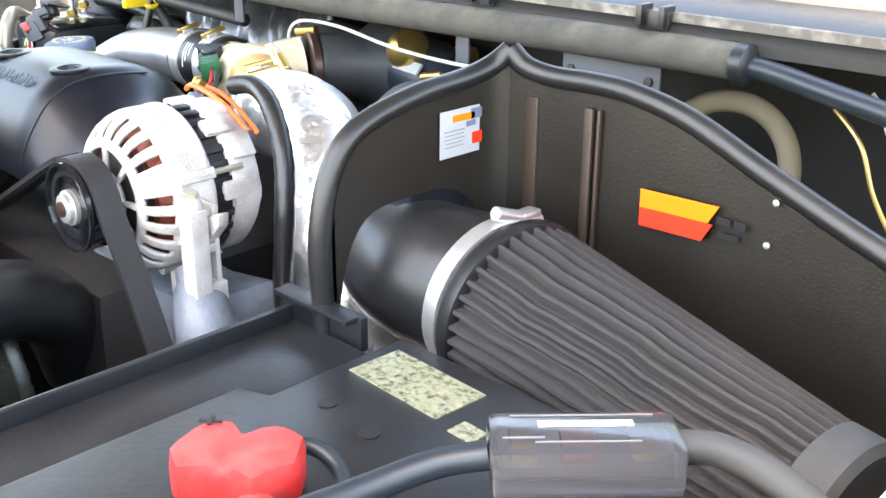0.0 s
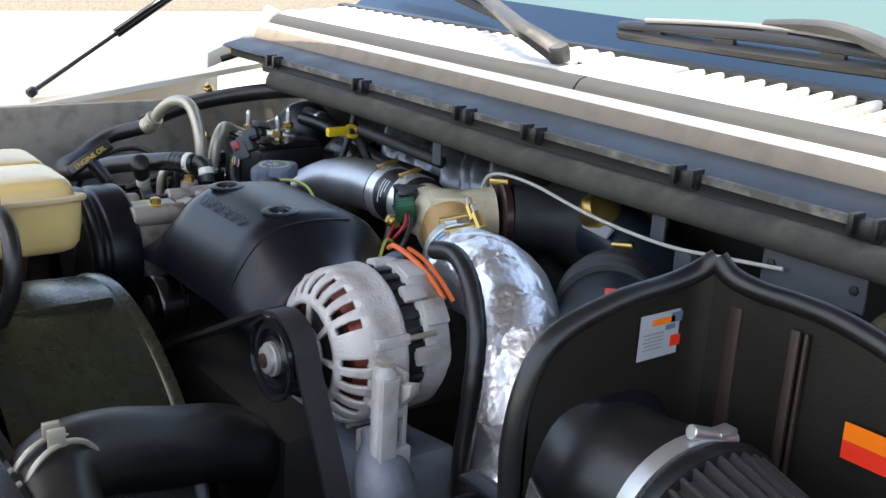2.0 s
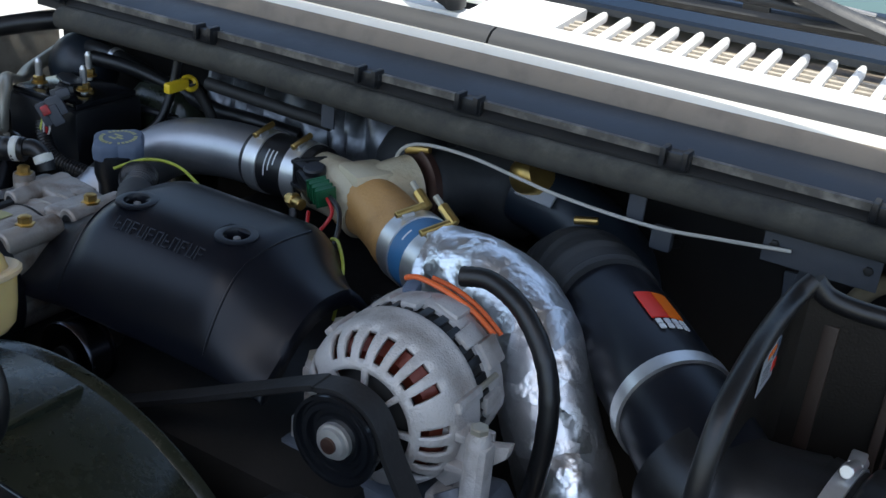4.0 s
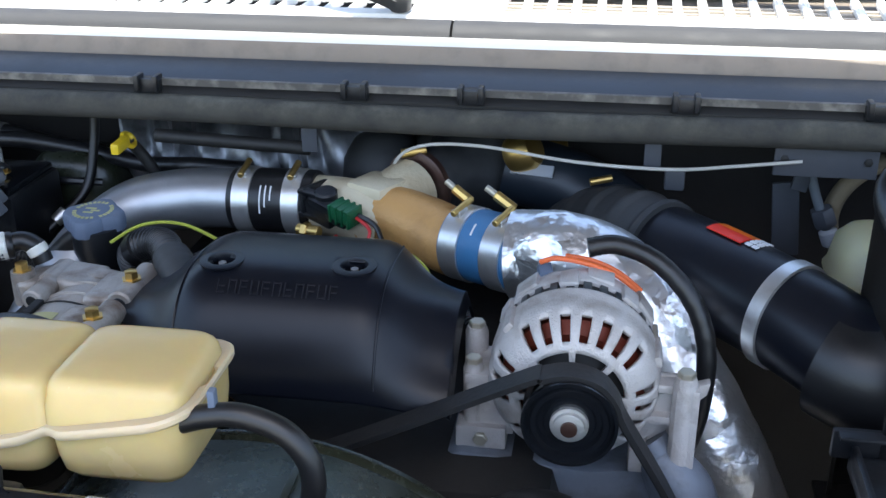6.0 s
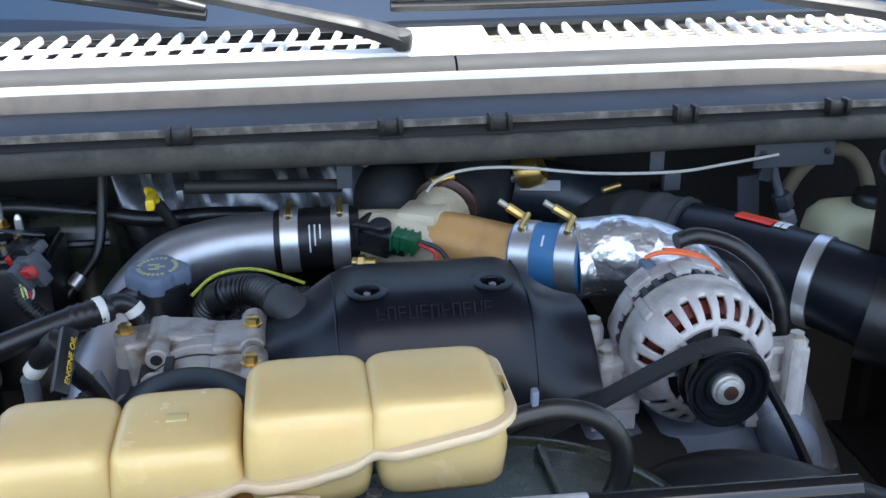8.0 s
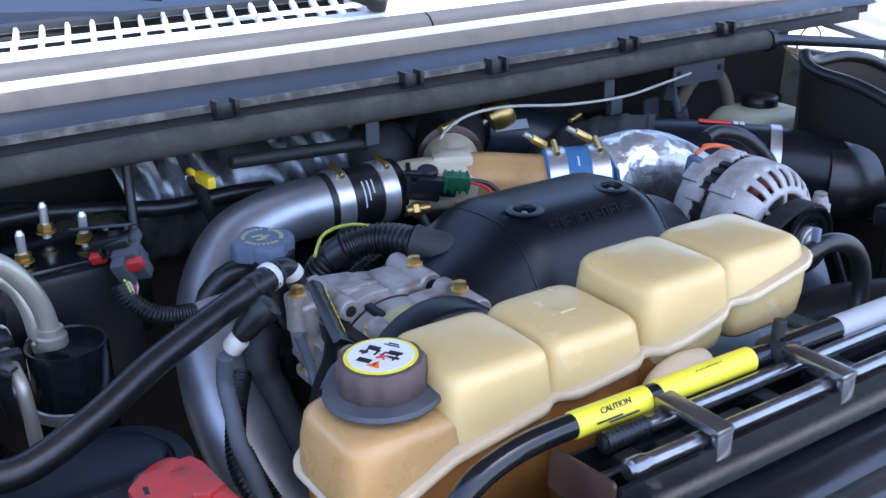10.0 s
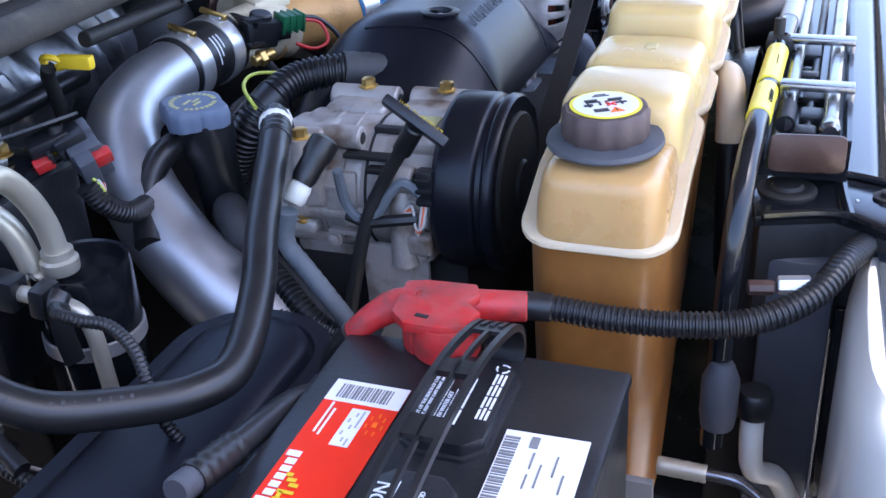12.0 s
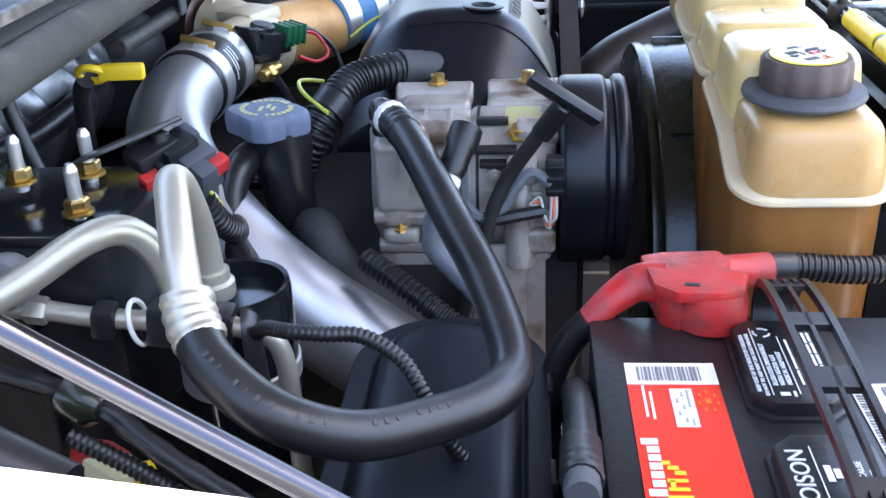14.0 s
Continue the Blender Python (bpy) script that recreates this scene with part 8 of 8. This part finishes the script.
# ---------------------------------------------------------------- further hoses, looms and small parts
sc = thing("pressure_switch", (-0.72, -0.15, 1.12), "black plug boot on a white switch with a taped cable", "switch")
part("boot", lathe([(0.0085, 0), (0.0105, 0.006), (0.0105, 0.022), (0.0125, 0.026), (0.0120, 0.040), (0.007, 0.043)], (-0.716, -0.1555, 1.148), (0.036, -0.016, 0.036), 16), RUBBER, sc)
part("switch", lathe([(0.0075, 0), (0.0095, 0.003), (0.0095, 0.014), (0.0085, 0.018)], (-0.7235, -0.150, 1.134), (0.030, -0.016, 0.040), 18), MILK, sc, "white switch body")
part("cable", sweep([(-0.727, -0.147, 1.128), (-0.728, -0.142, 1.100), (-0.730, -0.157, 1.080), (-0.734, -0.177, 1.058), (-0.728, -0.190, 1.030), (-0.72, -0.20, 0.99)], 0.0078, 12, rfun=lambda t, s: 1 + 0.05 * math.sin(s * 700)), TAPE, sc, "grey taped cable")
th = thing("taped_loom", (-0.72, -0.15, 0.98), "black taped loom running below the compressor", "wiring loom")
part("loom", corrugated([(-0.69, -0.085, 1.07), (-0.712, -0.120, 1.055), (-0.731, -0.160, 1.030), (-0.73, -0.19, 1.008), (-0.72, -0.22, 0.97)], 0.010, 0.005), RUBBER, th)
part("loom", corrugated([(-0.70, -0.03, 1.03), (-0.70, -0.08, 1.02), (-0.708, -0.14, 1.00), (-0.70, -0.20, 0.97)], 0.008, 0.004), RUBBER, th)
# battery negative cable over the duct
bc = thing("ground_cable", (-0.89, -0.19, 1.0), "thick black ground cable with a grey taped end", "cable")
part("cable", sweep([(-0.845, -0.236, 1.035), (-0.880, -0.239, 1.072), (-0.915, -0.2385, 1.090), (-0.95, -0.238, 1.099), (-0.985, -0.237, 1.106)], 0.0088, 14), RUBBER, bc)
part("tape", sweep([(-0.980, -0.237, 1.105), (-1.005, -0.236, 1.111), (-1.022, -0.2355, 1.115)], 0.0104, 14, rfun=lambda t, s: 1.0 + 0.05 * math.sin(s * 700)), RUBBER, bc)
part("end", rod((-1.020, -0.2355, 1.1145), (-1.036, -0.235, 1.118), 0.0088, 14), NECKB, bc, "dusty grey taped end")
# beige inner panel above the apron with its clips

hg = thing("hinge", (-1.10, 0.24, 1.2), "white painted hood hinge at the end of the cowl", "hinge")
part("arm", extrude([(0.115, 1.235), (0.235, 1.275), (0.260, 1.335), (0.235, 1.345), (0.205, 1.300), (0.115, 1.262)], Matrix(((0, 0, 1, -1.118), (1, 0, 0, 0), (0, 1, 0, 0), (0, 0, 0, 1))), 0.012, 0.002), WHITE, hg)
part("pivot", rod((-1.124, 0.215, 1.292), (-1.098, 0.215, 1.292), 0.011, 16), TANPAINT, hg)
part("bolt", hexnut((-1.104, 0.16, 1.262), (1, 0, 0), 0.007, 0.006), BRASS, hg, "yellow zinc bolt")
part("link", sweep([(-1.105, 0.14, 1.25), (-1.09, 0.19, 1.27), (-1.085, 0.24, 1.30)], 0.006, 10), PLASTIC, hg)
# wiper motor hoses and pipes below the cowl end
eh = thing("heater_hose", (-0.98, 0.16, 1.1), "black heater hose crossing to the firewall", "hose", "heater hoses")
part("hose", sweep([(-1.08, -0.02, 1.15), (-1.06, 0.06, 1.18), (-1.02, 0.13, 1.20), (-0.96, 0.19, 1.215), (-0.90, 0.25, 1.22)], 0.014, 16), RUBBER, eh)
eh = thing("heater_hose", (-0.90, 0.16, 1.1), "black heater hose crossing to the firewall", "hose", "heater hoses")
part("hose", sweep([(-0.70, 0.21, 1.13), (-0.76, 0.20, 1.165), (-0.84, 0.195, 1.185), (-0.93, 0.215, 1.18), (-1.0, 0.27, 1.17)], 0.012, 16), RUBBER, eh)
part("clamp_band", lathe([(0.0122, -0.004), (0.0135, -0.004), (0.0135, 0.004), (0.0122, 0.004)], (-0.84, 0.195, 1.185), (-1, 0.05, 0.1), 20), STEEL, eh, "steel hose clamp")
cl = thing("vacuum_canister", (-1.0, 0.1, 1.08), "glossy blue-black ball canister by the firewall", "canister")
part("ball", lathe([(0.001, 0)] + [(0.05 * math.sin(a), 0.05 - 0.05 * math.cos(a)) for a in [math.pi * k / 12 for k in range(1, 12)]] + [(0.001, 0.1)], (-0.93, 0.215, 1.10), (0, 0, 1), 28), NAVY, cl)
part("bracket", block((-0.93, 0.255, 1.09), (0.06, 0.02, 0.05), 0.004), DARK, cl)
# sockets, bolts and bits on the side of the relay box
for p in ((-0.866, 0.149, 1.035), (-0.866, 0.056, 1.053), (-0.866, 0.10, 1.135)):
    part("screw", hexnut(p, (-1, 0, 0), 0.007, 0.005), ALU, rx, "small bright screw")
part("side_rib", block((-0.868, 0.10, 1.09), (0.004, 0.006, 0.13), 0.001), PLASTIC, rx)
part("cap", lathe([(0.016, 0), (0.018, 0.003), (0.018, 0.014), (0.015, 0.018)], (-0.868, 0.105, 1.148), (-1, 0, 0.2), 24), GREY, rx, "grey round plug")
fcn = thing("fuse_connector", (-0.93, 0.03, 1.0), "red and pale green connector on the loom below", "connector")
part("base", block((-0.915, 0.05, 1.035), (0.028, 0.03, 0.034), 0.006, (0, 25, -35)), RED, fcn, "red base")
part("block", block((-0.936, 0.028, 1.045), (0.030, 0.034, 0.022), 0.003, (0, 20, -35)), RESV, fcn, "pale green block")
part("tab", block((-0.934, 0.009, 1.046), (0.028, 0.006, 0.022), 0.002, (0, 20, -35)), YEL, fcn, "yellow tab")
for k in range(3):
    part("wire", sweep([(-0.93, 0.002, 1.04), (-0.945, -0.015 - 0.003 * k, 1.045 + 0.004 * k), (-0.955, -0.03, 1.03), (-0.94, -0.045, 1.01), (-0.92, -0.05, 0.98)], 0.0016, 6), CABLE, fcn)
part("loom", corrugated([(-0.915, 0.05, 1.02), (-0.90, 0.06, 0.99), (-0.88, 0.05, 0.96)], 0.009, 0.004), RUBBER, fcn)
# dark loom bundle between the tubes
lb2 = thing("wiring_bundle", (-0.93, 0.0, 1.05), "dusty black taped wiring bundle with a rubber boot", "wiring loom")
part("taped_cable", sweep([(-0.90, 0.145, 1.12), (-0.915, 0.10, 1.108), (-0.928, 0.055, 1.103), (-0.945, 0.02, 1.098), (-0.968, -0.02, 1.085), (-0.99, -0.08, 1.06)], 0.0062, 12, 8, rfun=lambda t, s: 1 + 0.07 * math.sin(s * 260)), RUBBER, lb2)
part("boot", lathe([(0.008, 0), (0.014, 0.006), (0.013, 0.022), (0.007, 0.030)], (-0.932, 0.050, 1.104), (-0.4, -0.8, -0.1), 14), SHROUD, lb2, "dusty rubber boot")
part("strap", sweep([(-0.958, -0.005, 1.088), (-0.965, -0.02, 1.07), (-0.955, -0.03, 1.055)], 0.009, 10, flat=0.4), SHROUD, lb2)
# small brass bits by the fender seen between the tubes
for p, ax in (((-1.06, 0.10, 1.20), (0.2, -0.6, 1)), ((-1.02, 0.08, 1.13), (0, -1, 0.3))):
    fz = thing("valve_fitting", p, "small yellow zinc service fitting", "fitting", "service fittings")
    part("stem", rod(p, Vector(p) + Vector(ax).normalized() * 0.018, 0.005, 10), BRASS, fz)
    part("nut", hexnut(Vector(p) + Vector(ax).normalized() * 0.006, ax, 0.0085, 0.006), BRASS, fz)
# printing on the black coupler
for k in range(3):
    wrap_patch(Vector((-0.502, 0.1135, 1.152)), Vector((0.097, -0.0055, 0.0025)), 0.0365, 0.040 + 0.006 * k, 0.0415 + 0.006 * k, -10, 40 - 12 * k, Vector((0, -0.8, 0.6)), PAPER, "print", bpy.data.objects["hose_coupler"], 0.0005)
wrap_patch(Vector((-0.238, 0.034, 1.151)), Vector((0.070, -0.040, 0.0045)), 0.0380, 0.0385, 0.0405, 10, 30, Vector((0, -0.4, 0.9)), PAPER, "print", bpy.data.objects["hose_coupler.001"], 0.0005)
# foil tucked behind the arch of the heat shield and grey stub on the cover
# second loom at the back of the cover
for pts, r in (([(-0.545, -0.03, 1.11), (-0.50, -0.02, 1.125), (-0.45, -0.02, 1.13), (-0.40, -0.01, 1.12), (-0.35, -0.02, 1.10)], 0.009), ([(-0.56, 0.03, 1.08), (-0.52, 0.03, 1.11), (-0.47, 0.035, 1.115), (-0.42, 0.03, 1.10)], 0.007), ([(-0.24, -0.02, 1.10), (-0.22, -0.05, 1.11), (-0.20, -0.09, 1.10), (-0.19, -0.12, 1.06)], 0.007)):
    w3 = thing("loom_branch", pts[0], "black corrugated loom branch behind the engine cover", "wiring loom", "loom branches")
    part("loom", corrugated(pts, r, 0.004), RUBBER, w3)

# hose and wires beyond the end of the weather strip
nh = thing("washer_hose", (0.4, 0.09, 1.2), "dark blue-black hose running on along the cowl", "hose")
part("hose", sweep([(0.262, 0.112, 1.2515), (0.30, 0.108, 1.250), (0.36, 0.095, 1.243), (0.44, 0.08, 1.233), (0.56, 0.06, 1.215)], 0.0085, 12), NAVY, nh)
part("collar", lathe([(0.010, 0), (0.017, 0.002), (0.017, 0.012), (0.010, 0.016)], (0.268, 0.112, 1.2515), (1, -0.05, 0), 20), PLASTIC, nh)
ow = thing("loose_wire", (0.42, 0.11, 1.1), "yellow-orange wire hanging by the brake reservoir", "wire")
part("wire", sweep([(0.345, 0.13, 1.225), (0.375, 0.115, 1.205), (0.395, 0.105, 1.170), (0.43, 0.09, 1.135), (0.48, 0.08, 1.10)], 0.0019, 8), BRASS, ow)
pw = thing("pale_wire", (0.43, 0.13, 1.15), "thin pale wires looping by the brake reservoir", "wire")
part("wire", sweep([(0.36, 0.16, 1.235), (0.40, 0.15, 1.200), (0.45, 0.12, 1.175), (0.52, 0.10, 1.16)], 0.0016, 6), CABLE, pw)
part("wire", sweep([(0.41 + 0.03 * math.cos(a), 0.14, 1.225 + 0.03 * math.sin(a)) for a in [radians(40 * k) for k in range(9)]], 0.0016, 6), CABLE, pw)

# cable hanging from the cowl behind the yellow dipstick
hc = thing("hanging_cable", (-0.70, 0.15, 1.1), "black cable hanging from the cowl beside the charge pipe", "cable")
part("cable", sweep([(-0.697, 0.168, 1.268), (-0.699, 0.172, 1.223), (-0.703, 0.162, 1.175), (-0.710, 0.145, 1.135), (-0.732, 0.118, 1.108), (-0.76, 0.09, 1.08)], 0.0058, 12), RUBBER, hc)
part("ferrule", rod((-0.738, 0.112, 1.104), (-0.728, 0.123, 1.114), 0.0085, 14), STEEL, hc)
ub = thing("blower_housing", (-0.74, 0.20, 1.05), "dusty blue-grey moulded housing against the firewall", "housing")
b = bmesh.new()
skin(b, [[Vector((x, y, z)) for x, y in squircle(-0.745, 0.205, 0.062 * s, 0.045 * s, 3.0, 32)] for z, s in ((1.02, 1.0), (1.12, 1.0), (1.15, 0.9), (1.165, 0.7), (1.170, 0.4))])
part("shell", b, SHROUD, ub)
part("lid_rib", sweep([(-0.79, 0.17, 1.135), (-0.745, 0.158, 1.14), (-0.70, 0.17, 1.135)], 0.005, 8), PLASTIC, ub)
ch = thing("crossing_hose", (-0.7, 0.2, 1.15), "black hose crossing in front of the foil blanket", "hose")
part("hose", sweep([(-0.86, 0.17, 1.185), (-0.80, 0.185, 1.180), (-0.72, 0.195, 1.165), (-0.65, 0.19, 1.155), (-0.58, 0.18, 1.16), (-0.52, 0.20, 1.15)], 0.010, 14), RUBBER, ch)

# dark rounded housings behind the manifold and the plated actuator
td2 = thing("turbo_housing", (-0.348, 0.225, 1.1), "dusty dark rounded turbo housing behind the manifold", "turbo housing")
part("dome", lathe([(0.056, -0.06), (0.055, 0.0), (0.050, 0.022), (0.038, 0.040), (0.020, 0.050), (0.001, 0.053)], (-0.352, 0.225, 1.150), (-0.05, -0.25, 1), 36), DUSTELB, td2)
part("collar", lathe([(0.055, -0.012), (0.059, -0.010), (0.059, -0.003), (0.055, -0.001)], (-0.352, 0.225, 1.150), (-0.05, -0.25, 1), 36), DARK, td2)
ac2 = thing("actuator", (-0.19, 0.19, 1.15), "yellow plated actuator canister behind the intake tube", "actuator")
part("canister", lathe([(0.010, 0), (0.021, 0.004), (0.023, 0.012), (0.023, 0.030), (0.018, 0.036), (0.004, 0.038)], (-0.197, 0.190, 1.186), (0.6, -0.25, 0.35), 28), BRASS, ac2)
part("stem", rod((-0.197, 0.190, 1.186), (-0.24, 0.215, 1.15), 0.005, 10), STEEL, ac2)

# ---------------------------------------------------------------- everything seated at its final place
for ob, d in ((ec, (0.018, 0.004, 0.001)), (alt, (0.018, 0.0, -0.001)), (lead, (0.014, -0.007, 0.008)), (bpy.data.objects["drive_belt"], (0.018, 0.0, -0.001)), (ab, (0.013, 0.0, 0.004)),
              (co, (0.009, 0.003, 0.002)), (od, (0.004, 0.004, -0.004)), (rx, (-0.006, -0.008, -0.002)), (cn, (-0.004, 0.006, 0.0)), (pb, (-0.001, 0.003, 0.003)),
              (rs, (-0.012, -0.005, 0.022)), (hl, (-0.008, -0.004, 0.020)), (pr, (0.004, -0.004, 0.004)), (rh, (0.026, 0.003, 0.002)), (cp, (0.003, -0.012, 0.0)), (sp, (0.004, -0.012, -0.003)), (ms, (0.010, 0.004, -0.008)), (fp, (0.004, -0.010, 0.0)), (bpy.data.objects["hose_coupler"], (0.002, -0.012, 0.0)), (bpy.data.objects["hose_coupler.001"], (0.005, -0.012, 0.0)), (hp, (0.010, 0.0, 0.030)), (bo, (-0.045, 0.006, -0.012)), (fl, (-0.028, -0.020, 0.0)), (fh, (0.0, 0.0, 0.012)), (bpy.data.objects["clamp_tab"], (-0.005, 0.016, -0.016)), (ad, (-0.006, -0.006, 0.004))):
    ob.location += Vector(d)
